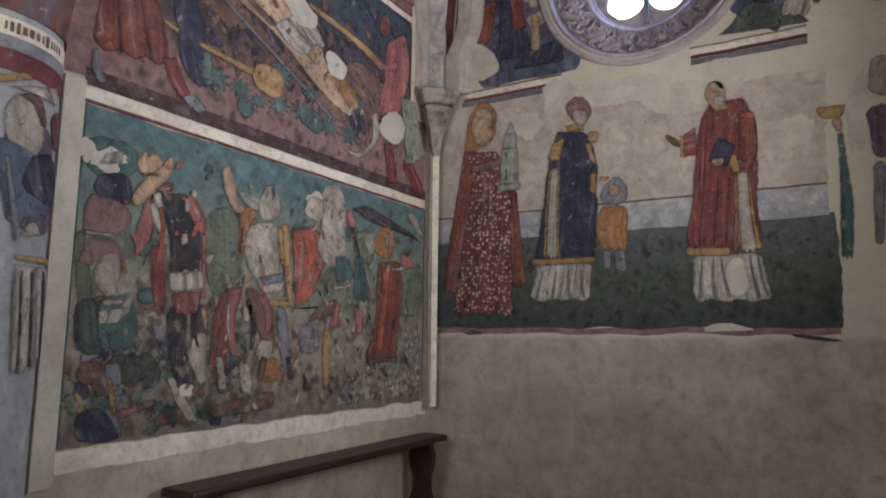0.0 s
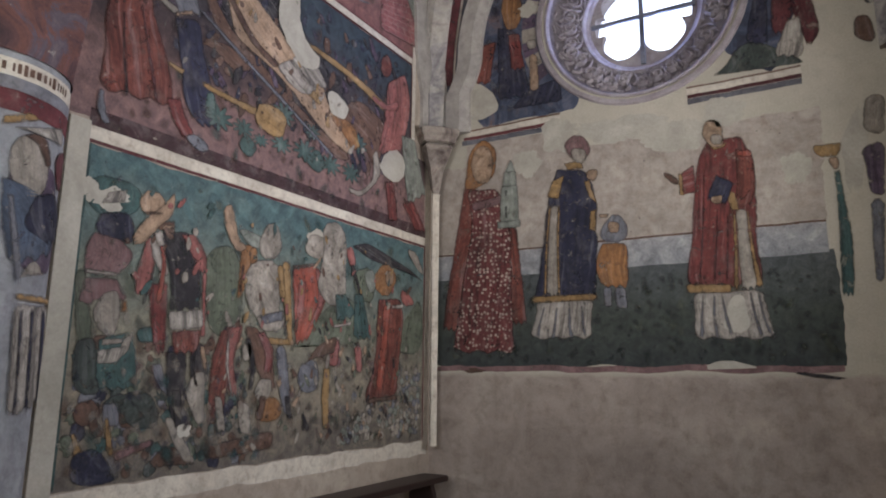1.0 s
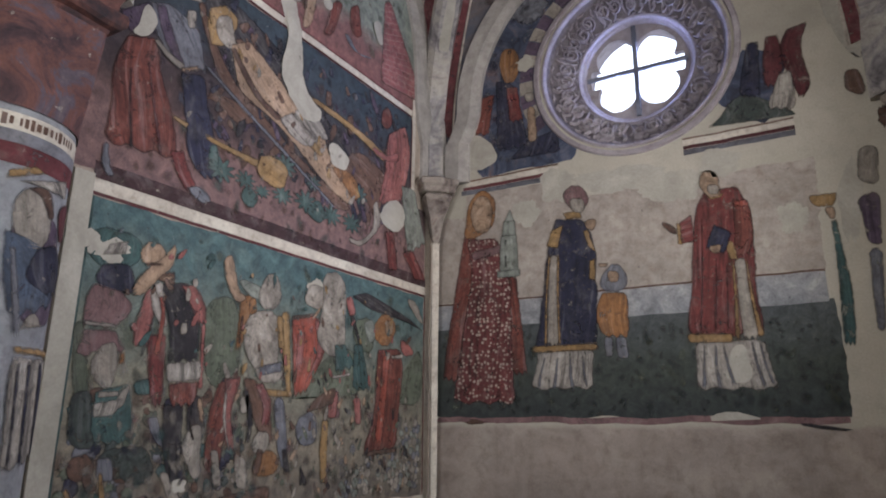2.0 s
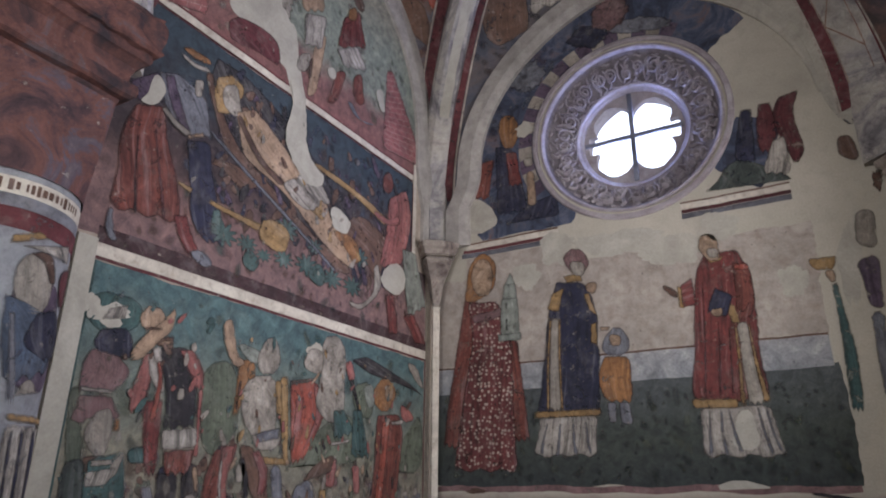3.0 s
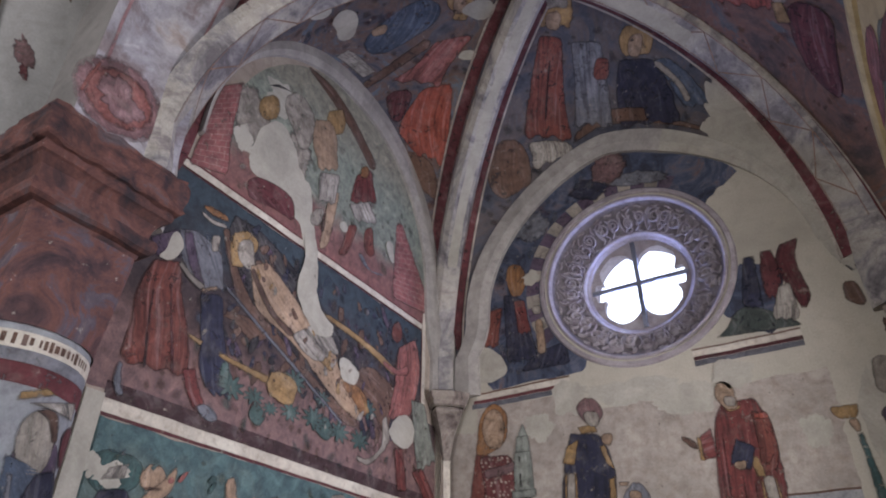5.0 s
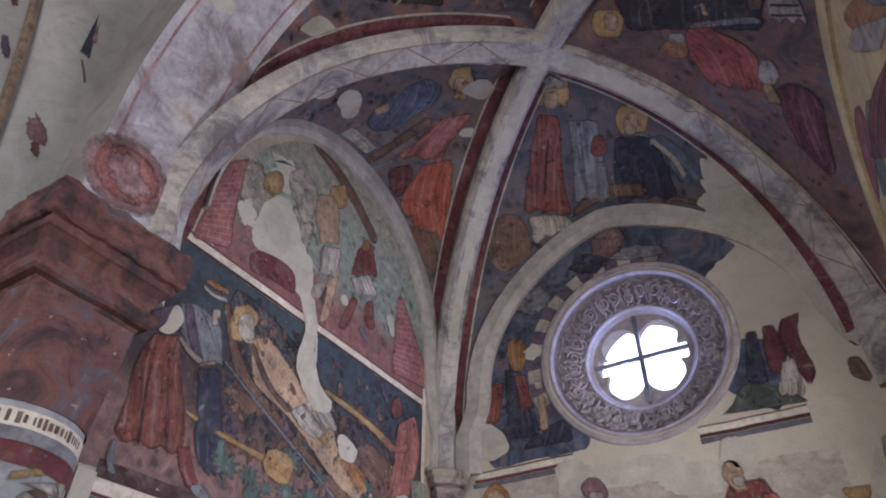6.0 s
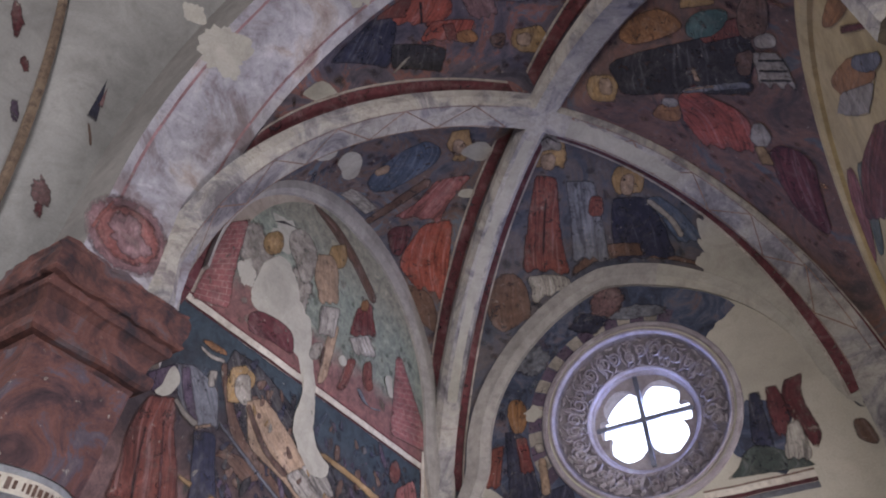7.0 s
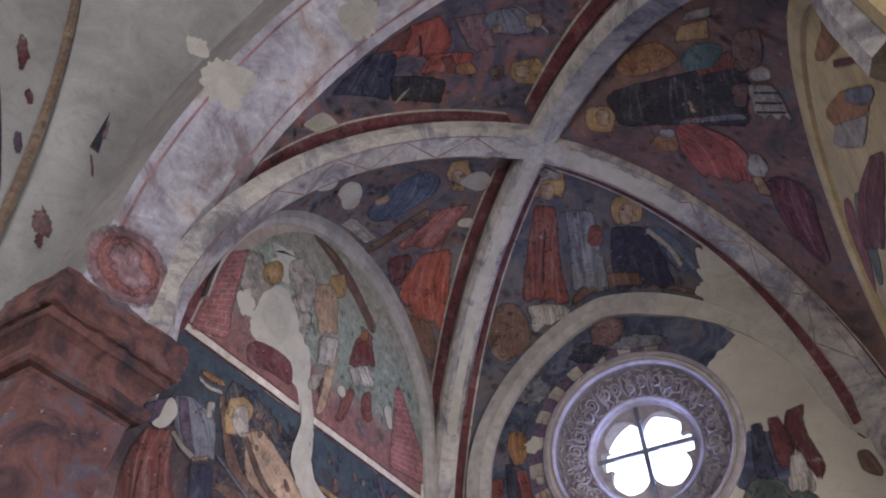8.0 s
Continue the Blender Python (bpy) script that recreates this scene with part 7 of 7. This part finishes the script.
drawn(f_market, "west", "brown", 6, (-1.702, 1.695, 0.047, -0.003), (-1.611, 1.525, 0.068, 0.002), (-1.543, 1.386, 0.030, 0.000), ends="hem")
drawn(f_market, "west", "red", 7, (-1.644, 1.671, 0.028, 0.009), (-1.574, 1.575, 0.033, 0.009), (-1.579, 1.470, 0.031, 0.000), ends="hem")
drawn(f_market, "west", "ash", 7, (-1.723, 1.611, 0.036, 0.008), (-1.724, 1.522, 0.027, 0.000))
drawn(f_market, "west", "black", 6, (-2.017, 1.597, 0.038, 0.008), (-2.000, 1.466, 0.053, 0.000), (-1.993, 1.391, 0.034, 0.000))
drawn(f_market, "west", "ash", 7, (-1.998, 1.472, 0.036, 0.007), (-2.010, 1.361, 0.054, -0.008), (-1.968, 1.236, 0.023, 0.005))
drawn(f_market, "west", "flat_orange", 6, (-1.555, 1.352, 0.072, 0.005), (-1.551, 1.228, 0.102, 0.002))
drawn(f_market, "west", "ash", 6, (-1.588, 1.445, 0.058, 0.003), (-1.606, 1.332, 0.057, -0.001))
drawn(f_market, "west", "ash", 6, (-1.725, 1.328, 0.045, -0.008), (-1.697, 1.175, 0.036, -0.002))
drawn(f_market, "west", "slate", 5, (-1.490, 1.611, 0.041, -0.001), (-1.454, 1.413, 0.041, -0.000), (-1.418, 1.256, 0.025, -0.001))
drawn(f_market, "west", "ash", 6, (-1.883, 1.365, 0.024, -0.000), (-1.847, 1.198, 0.030, -0.002))
drawn(f_market, "west", "brown", 4, (-2.526, 1.356, 0.054, 0.019), (-2.492, 1.260, 0.056, 0.007))
drawn(f_market, "west", "ochre", 5, (-2.555, 1.238, 0.008, 0.004), (-2.526, 1.159, 0.021, 0.008))
drawn(f_market, "west", "mauve", 4, (-2.296, 1.178, 0.093, 0.020), (-2.285, 1.139, 0.087, 0.025))
drawn(f_market, "west", "white", 5, (-2.471, 2.196, 0.042, 0.017), (-2.490, 2.135, 0.054, 0.015))
drawn(f_market, "west", "pale", 6, (-2.591, 2.154, 0.018, 0.010), (-2.591, 2.119, 0.011, 0.002))
drawn(f_column, "column", "violet", 2, (0.071, 2.152, 0.106, 0.017), (0.151, 1.779, 0.117, 0.017))
drawn(f_column, "column", "ash", 4, (0.032, 2.231, 0.051, 0.023), (0.056, 2.127, 0.071, 0.031), (0.072, 2.020, 0.048, 0.017))
drawn(f_column, "column", "white", 5, (0.079, 2.271, 0.105, 0.036), (0.132, 2.239, 0.059, -0.001))
drawn(f_column, "column", "ochre", 3, (-0.014, 2.285, 0.036, 0.019), (0.011, 2.262, 0.066, 0.030))
drawn(f_column, "column", "flat_brown", 5, (0.028, 2.228, 0.023, 0.012), (0.083, 2.216, 0.023, 0.012), (0.125, 2.142, 0.014, 0.008))
drawn(f_column, "column", "blue", 4, (0.005, 2.064, 0.041, -0.008), (0.100, 1.961, 0.118, 0.041), (0.111, 1.825, 0.096, 0.035), ends="hem")
drawn(f_column, "column", "navy", 5, (0.127, 2.054, 0.046, 0.018), (0.162, 1.954, 0.109, 0.029), (0.210, 1.900, 0.060, 0.012), ends="hem")
drawn(f_column, "column", "ash", 6, (0.102, 1.816, 0.021, 0.006), (0.111, 1.767, 0.054, 0.012))
drawn(f_column, "column", "ochre", 6, (0.052, 1.695, 0.004, -0.012), (0.261, 1.700, 0.010, -0.013))
drawn(f_column, "column", "white", 5, (0.162, 1.679, 0.109, 0.002), (0.165, 1.495, 0.105, 0.002), (0.171, 1.345, 0.099, 0.028), ends="hem")
drawn(f_column, "column", "dkred", 3, (0.211, 2.227, 0.060, 0.020), (0.230, 2.087, 0.042, 0.011))
drawn(f_east, "east", "orange", 2, (-2.519, 3.855, -0.077, -0.109), (-2.470, 3.807, -0.115, -0.170), (-2.189, 4.028, -0.085, -0.124))
drawn(f_east, "east", "slate", 3, (-2.643, 3.603, -0.091, -0.139), (-2.569, 3.614, -0.114, -0.190), (-2.527, 3.596, -0.048, -0.081))
drawn(f_east, "east", "ash", 3, (-2.603, 3.612, -0.048, -0.082), (-2.527, 3.639, -0.052, -0.085))
drawn(f_east, "east", "red", 3, (-2.276, 3.870, 0.022, 0.000), (-2.482, 3.580, 0.018, -0.000), (-2.663, 3.349, 0.018, 0.004))
drawn(f_east, "east", "orange", 2, (-2.189, 3.803, -0.134, -0.164), (-2.030, 3.861, -0.221, -0.288), (-1.844, 3.983, -0.073, -0.101))
drawn(f_east, "east", "slate", 3, (-2.322, 3.635, -0.101, -0.135), (-2.261, 3.652, -0.127, -0.161), (-2.236, 3.624, -0.048, -0.061))
drawn(f_east, "east", "ash", 2, (-2.031, 3.804, -0.201, -0.225), (-1.760, 3.939, -0.180, -0.223))
drawn(f_east, "east", "rust", 2, (-2.028, 3.580, -0.088, -0.087), (-1.597, 3.761, -0.169, -0.177), (-1.108, 3.874, -0.185, -0.164), ends="hem")
drawn(f_east, "east", "pink", 2, (-1.216, 4.156, -0.109, -0.091), (-0.919, 4.111, -0.155, -0.120), (-0.463, 4.060, -0.160, -0.102))
drawn(f_east, "east", "green", 2, (-1.452, 3.952, -0.100, -0.085), (-1.179, 3.913, -0.105, -0.078), (-0.806, 3.873, -0.102, -0.062))
drawn(f_story, "west", "brown", 4, (-2.213, 2.963, 0.067, 0.027), (-2.028, 3.039, 0.048, 0.031), (-1.844, 2.978, 0.075, 0.043))
drawn(f_story, "west", "flat_ochre", 7, (-1.532, 3.103, 0.020, 0.022), (-1.385, 3.061, 0.027, 0.025), (-1.267, 3.014, 0.019, 0.018))
drawn(f_story, "west", "slate", 5, (-2.157, 3.173, -0.005, -0.012), (-1.864, 3.045, -0.006, -0.013), (-1.440, 2.867, -0.008, -0.013), (-1.115, 2.724, -0.007, -0.011))
drawn(f_story, "west", "brown", 4, (-1.030, 3.097, 0.105, 0.115), (-0.716, 2.986, 0.121, 0.098), (-0.706, 2.812, 0.059, 0.055))
drawn(f_story, "west", "violet", 6, (-2.428, 3.342, 0.027, 0.014), (-2.364, 3.204, 0.030, 0.017), (-2.284, 3.088, 0.024, 0.012), ends="hem")
drawn(f_story, "west", "flat_tan", 8, (-2.241, 3.115, 0.046, 0.030), (-2.234, 3.091, 0.044, 0.025))
drawn(f_story, "west", "grass", 5, (-1.814, 2.656, 0.019, 0.006), (-1.799, 2.593, 0.061, 0.012), (-1.784, 2.539, 0.031, 0.006))
drawn(f_story, "west", "grass", 5, (-1.290, 2.735, 0.024, 0.007), (-1.280, 2.657, 0.084, 0.011), (-1.264, 2.599, 0.034, 0.006))
drawn(f_lunette, "west", "flat_ash", 5, (-1.934, 4.716, 0.086, 0.128), (-1.779, 4.566, 0.093, 0.113), (-1.732, 4.383, 0.050, 0.057))
drawn(f_lunette, "west", "flat_black", 6, (-2.090, 4.660, 0.040, 0.040), (-1.950, 4.722, 0.053, 0.024))
drawn(f_lunette, "west", "flat_brown", 7, (-1.490, 4.024, 0.014, 0.013), (-1.492, 3.874, 0.015, 0.009))
drawn(f_lunette, "west", "red", 6, (-1.169, 4.518, 0.036, 0.034), (-1.175, 4.344, 0.044, 0.018), ends="hem")
drawn(f_vn, "cn", "flat_black", 7, (0.901, 0.594, 0.004, -0.007), (0.860, 0.496, 0.004, -0.007), (0.799, 0.334, 0.004, -0.007))
drawn(f_vn, "cn", "flat_brown", 7, (1.001, 0.849, 0.027, -0.023), (0.998, 0.836, 0.028, -0.027))
drawn(f_vn, "cn", "brown", 4, (1.139, 0.182, 0.077, 0.011), (1.132, 0.094, 0.093, 0.004))
drawn(f_vn, "cn", "blue", 4, (1.285, 0.588, 0.022, 0.036), (1.340, 0.465, 0.037, 0.070), (1.390, 0.305, 0.045, 0.067), ends="hem")
drawn(f_ve, "ce", "flat_brown", 5, (0.861, 0.195, -0.010, -0.037), (0.942, 0.189, -0.001, -0.021))
drawn(f_ve, "ce", "flat_black", 6, (0.886, 0.113, -0.001, -0.038), (0.895, 0.111, -0.001, -0.040))
drawn(f_ve, "ce", "flat_black", 6, (0.918, 0.107, -0.001, -0.042), (0.927, 0.107, -0.001, -0.041))
drawn(f_ve, "ce", "flat_black", 6, (0.947, 0.101, -0.001, -0.045), (0.956, 0.102, -0.001, -0.045))
drawn(f_ve, "ce", "dkred", 3, (1.171, 0.140, 0.014, -0.077), (1.340, 0.209, 0.016, -0.086), (1.459, 0.250, 0.018, -0.071))
drawn(f_ve, "ce", "tan", 5, (0.975, 0.331, -0.006, -0.051), (0.983, 0.329, -0.006, -0.050))
drawn(f_ve, "ce", "flat_tan", 6, (0.913, 0.367, -0.003, -0.007), (0.959, 0.334, -0.002, -0.012))
drawn(f_vs, "cs", "flat_black", 6, (0.907, 0.103, 0.003, 0.006), (0.874, 0.255, 0.003, 0.006))
drawn(f_vs, "cs", "flat_tan", 6, (1.068, 0.296, 0.015, 0.018), (1.058, 0.349, 0.014, 0.024))
drawn(f_vs, "cs", "rust", 5, (0.924, 0.320, 0.013, 0.006), (0.910, 0.457, 0.013, 0.008), ends="hem")
drawn(f_vs, "cs", "ash", 6, (1.126, 0.244, 0.004, -0.001), (1.147, 0.348, 0.004, -0.005), (1.177, 0.604, 0.005, -0.004))
drawn(f_market, "west", "green", 3, (-1.916, 2.062, 0.097, 0.030), (-1.881, 1.836, 0.119, 0.013), (-1.865, 1.637, 0.084, 0.018))
drawn(f_market, "west", "green", 3, (-2.595, 1.855, 0.021, 0.014), (-2.564, 1.684, 0.032, 0.013), (-2.532, 1.503, 0.034, 0.001))
drawn(f_market, "west", "teal", 3, (-2.478, 2.246, 0.139, 0.001), (-2.487, 2.079, 0.110, 0.011))
drawn(f_market, "west", "dkgreen", 4, (-2.543, 1.594, 0.044, 0.008), (-2.527, 1.461, 0.056, 0.001), (-2.505, 1.376, 0.056, -0.001))
drawn(f_market, "west", "flat_dkgreen", 5, (-2.300, 1.384, 0.089, 0.009), (-2.277, 1.298, 0.091, 0.002), (-2.239, 1.234, 0.073, 0.007))
drawn(f_market, "west", "flat_navy", 4, (-2.496, 1.177, 0.069, 0.004), (-2.458, 1.071, 0.091, 0.000), (-2.420, 1.038, 0.104, 0.005))
drawn(f_market, "west", "flat_brown", 5, (-2.486, 1.290, 0.022, 0.010), (-2.448, 1.216, 0.028, 0.008))
drawn(f_market, "west", "flat_ochre", 6, (-2.428, 1.293, 0.011, 0.005), (-2.398, 1.169, 0.014, 0.009), (-2.381, 1.141, 0.018, 0.004))
drawn(f_market, "west", "flat_brown", 5, (-2.170, 1.144, 0.052, 0.035), (-2.090, 1.074, 0.115, -0.005))
drawn(f_market, "west", "flat_brown", 5, (-1.727, 1.167, 0.209, 0.024), (-1.712, 1.087, 0.202, 0.007))
drawn(f_market, "west", "flat_black", 6, (-2.114, 1.393, 0.026, -0.001), (-2.083, 1.230, 0.023, 0.004))
drawn(f_market, "west", "flat_black", 7, (-2.274, 1.913, 0.008, 0.002), (-2.296, 1.809, 0.008, 0.001), (-2.311, 1.741, 0.008, 0.001))
drawn(f_market, "west", "vermilion", 7, (-2.262, 2.039, 0.011, 0.002), (-2.230, 1.920, 0.014, 0.002), (-2.243, 1.748, 0.017, 0.002))
drawn(f_market, "west", "flat_white", 8, (-2.276, 2.062, 0.022, 0.010), (-2.249, 1.996, 0.019, 0.008))
drawn(f_market, "west", "flat_tan", 7, (-2.228, 2.103, 0.034, 0.010), (-2.227, 2.066, 0.020, 0.004))
drawn(f_market, "west", "flat_brown", 8, (-2.210, 2.092, 0.023, 0.007), (-2.204, 2.060, 0.014, 0.003))
drawn(f_market, "west", "flat_ash", 8, (-2.117, 1.911, 0.020, 0.008), (-2.117, 1.852, 0.020, 0.007))
drawn(f_market, "west", "flat_brown", 7, (-1.781, 1.990, 0.011, 0.004), (-1.787, 1.846, 0.011, 0.001))
drawn(f_market, "west", "flat_orange", 6, (-1.725, 2.087, 0.025, 0.010), (-1.708, 2.003, 0.030, 0.010))
drawn(f_market, "west", "flat_slate", 7, (-1.570, 1.774, 0.086, 0.022), (-1.558, 1.719, 0.071, 0.012))
drawn(f_market, "west", "flat_ochre", 6, (-1.526, 2.027, 0.025, 0.007), (-1.496, 1.849, 0.024, 0.002))
drawn(f_market, "west", "pink", 6, (-1.354, 1.959, 0.033, 0.007), (-1.357, 1.777, 0.030, 0.009), ends="hem")
drawn(f_market, "west", "flat_brown", 6, (-1.336, 2.060, 0.101, 0.023), (-1.335, 2.042, 0.101, 0.022))
drawn(f_market, "west", "flat_tan", 7, (-1.208, 2.120, 0.028, 0.020), (-1.261, 2.044, 0.027, 0.017))
drawn(f_market, "west", "flat_green", 6, (-1.065, 1.934, 0.038, 0.013), (-1.034, 1.804, 0.035, 0.010))
drawn(f_market, "west", "flat_white", 7, (-1.001, 1.762, 0.090, 0.018), (-0.997, 1.738, 0.088, 0.016))
drawn(f_market, "west", "brown", 6, (-1.109, 1.664, 0.097, 0.037), (-1.173, 1.559, 0.117, 0.027))
drawn(f_market, "west", "flat_black", 6, (-0.924, 2.119, 0.016, 0.010), (-0.837, 1.954, 0.017, 0.005), (-0.785, 1.821, 0.017, 0.005))
drawn(f_market, "west", "vermilion", 6, (-0.548, 1.913, 0.044, 0.008), (-0.570, 1.692, 0.037, 0.002), (-0.610, 1.375, 0.042, -0.000), ends="hem")
drawn(f_market, "west", "flat_white", 7, (-0.431, 1.925, 0.073, 0.011), (-0.424, 1.895, 0.066, 0.010))
drawn(f_market, "west", "flat_brown", 6, (-0.549, 1.335, 0.159, 0.009), (-0.581, 1.300, 0.166, 0.009))
drawn(f_market, "west", "flat_black", 7, (-1.725, 1.636, 0.018, 0.007), (-1.676, 1.499, 0.019, 0.003), (-1.686, 1.387, 0.015, -0.000))
drawn(f_market, "west", "flat_white", 8, (-1.845, 1.625, 0.010, 0.000), (-1.840, 1.493, 0.010, 0.000), (-1.801, 1.363, 0.010, 0.000))
drawn(f_market, "west", "flat_black", 7, (-2.029, 1.571, 0.008, 0.007), (-2.032, 1.478, 0.009, 0.000), (-2.007, 1.403, 0.009, -0.000))
drawn(f_market, "west", "flat_tan", 7, (-1.994, 1.589, 0.015, 0.003), (-1.967, 1.478, 0.013, 0.001))
drawn(f_market, "west", "flat_brown", 7, (-1.599, 1.360, 0.029, -0.001), (-1.614, 1.237, 0.023, -0.001))
drawn(f_market, "west", "flat_black", 6, (-1.429, 1.356, 0.021, 0.000), (-1.399, 1.231, 0.025, 0.003))
drawn(f_market, "west", "flat_slate", 5, (-1.289, 1.534, 0.088, 0.033), (-1.244, 1.368, 0.079, 0.014))
drawn(f_market, "west", "mauve", 5, (-1.035, 1.667, 0.025, 0.002), (-1.015, 1.507, 0.025, 0.001), ends="hem")
drawn(f_market, "west", "flat_celadon", 5, (-0.752, 2.111, 0.064, 0.018), (-0.710, 1.969, 0.041, 0.008))
drawn(f_market, "west", "flat_violet", 5, (-2.510, 1.948, 0.021, 0.004), (-2.428, 1.918, 0.055, 0.017))
drawn(f_market, "west", "flat_orange", 7, (-2.399, 1.750, 0.012, 0.007), (-2.392, 1.702, 0.015, 0.005))
drawn(f_market, "west", "flat_ash", 7, (-2.433, 1.597, 0.045, 0.004), (-2.433, 1.570, 0.046, 0.005))
drawn(f_market, "west", "tan", 7, (-2.312, 2.232, 0.030, 0.002), (-2.310, 2.192, 0.061, 0.006), (-2.306, 2.130, 0.057, 0.012), ends="hem")
drawn(f_market, "west", "tan", 8, (-2.204, 2.237, 0.007, -0.012), (-2.229, 2.170, 0.020, -0.024), (-2.293, 2.103, 0.028, -0.024), (-2.352, 2.029, 0.022, -0.028), (-2.383, 2.002, 0.009, -0.013), ends="hem")
drawn(f_market, "west", "flat_brown", 9, (-2.303, 2.143, 0.047, 0.008), (-2.301, 2.128, 0.046, 0.008))
drawn(f_saints, "north", "flat_tan", 6, (0.431, 3.080, 0.054, -0.005), (0.423, 2.946, 0.092, -0.010), (0.430, 2.795, 0.058, -0.004))
drawn(f_saints, "north", "flat_ash", 7, (1.131, 2.945, 0.061, -0.014), (1.136, 2.881, 0.053, -0.012), (1.139, 2.835, 0.034, -0.009))
drawn(f_saints, "north", "slate", 6, (0.871, 1.904, 0.008, 0.000), (0.840, 1.795, 0.010, 0.000), (0.821, 1.712, 0.015, -0.000), ends="hem")
drawn(f_saints, "north", "slate", 6, (0.958, 1.901, 0.010, -0.001), (0.943, 1.792, 0.011, 0.000), (0.928, 1.703, 0.015, -0.001), ends="hem")
drawn(f_saints, "north", "slate", 6, (1.042, 1.907, 0.009, -0.000), (1.042, 1.788, 0.013, -0.000), (1.051, 1.707, 0.017, 0.000), ends="hem")
drawn(f_saints, "north", "slate", 6, (1.123, 1.910, 0.007, -0.001), (1.129, 1.786, 0.011, -0.000), (1.143, 1.712, 0.012, 0.000), ends="hem")
drawn(f_saints, "north", "slate", 6, (1.849, 1.937, 0.007, -0.001), (1.835, 1.796, 0.009, -0.000), (1.829, 1.691, 0.016, -0.001), ends="hem")
drawn(f_saints, "north", "slate", 6, (1.909, 1.933, 0.008, -0.000), (1.903, 1.794, 0.010, -0.000), (1.913, 1.688, 0.015, -0.001), ends="hem")
drawn(f_saints, "north", "slate", 6, (1.950, 1.931, 0.006, 0.000), (1.965, 1.808, 0.011, 0.000), (1.986, 1.706, 0.014, -0.000), ends="hem")
drawn(f_saints, "north", "slate", 6, (2.099, 1.935, 0.008, -0.000), (2.116, 1.802, 0.010, -0.000), (2.140, 1.690, 0.014, -0.000), ends="hem")
drawn(f_saints, "north", "slate", 6, (2.139, 1.940, 0.006, -0.000), (2.159, 1.800, 0.009, -0.000), (2.189, 1.695, 0.012, -0.001), ends="hem")
drawn(f_saints, "north", "dkred", 6, (1.900, 2.684, 0.005, -0.001), (1.873, 2.342, 0.007, -0.001), (1.836, 2.010, 0.009, -0.000), ends="hem")
drawn(f_saints, "north", "dkred", 6, (1.958, 2.434, 0.006, -0.000), (1.941, 2.234, 0.007, -0.000), (1.915, 2.005, 0.009, -0.000), ends="hem")
drawn(f_saints, "north", "dkred", 6, (2.010, 2.394, 0.006, -0.000), (1.998, 2.196, 0.007, -0.001), (1.982, 2.000, 0.008, -0.000), ends="hem")
drawn(f_column, "column", "navy", 6, (0.079, 1.661, 0.008, -0.000), (0.092, 1.493, 0.008, 0.000), (0.101, 1.337, 0.009, 0.001), ends="hem")
drawn(f_column, "column", "navy", 6, (0.125, 1.662, 0.011, 0.000), (0.141, 1.494, 0.012, 0.000), (0.156, 1.342, 0.013, 0.005), ends="hem")
drawn(f_column, "column", "navy", 6, (0.197, 1.666, 0.017, -0.000), (0.239, 1.496, 0.032, 0.001), (0.253, 1.356, 0.018, 0.005), ends="hem")
drawn(f_column, "column", "slate", 6, (-0.003, 2.019, 0.011, -0.003), (0.026, 1.882, 0.013, 0.003), (0.056, 1.741, 0.012, 0.002), ends="hem")
drawn(f_story, "west", "flat_black", 7, (-2.530, 2.966, 0.006, 0.002), (-2.513, 2.804, 0.005, 0.002), (-2.478, 2.601, 0.008, 0.003))
drawn(f_story, "west", "dkred", 7, (-2.453, 3.034, 0.006, 0.003), (-2.401, 2.854, 0.008, 0.004), (-2.333, 2.619, 0.013, -0.002), ends="hem")
drawn(f_story, "west", "flat_brown", 7, (-1.994, 3.348, 0.013, 0.014), (-1.929, 3.270, 0.018, 0.016), (-1.802, 3.160, 0.018, 0.018), (-1.624, 3.095, 0.019, 0.022))
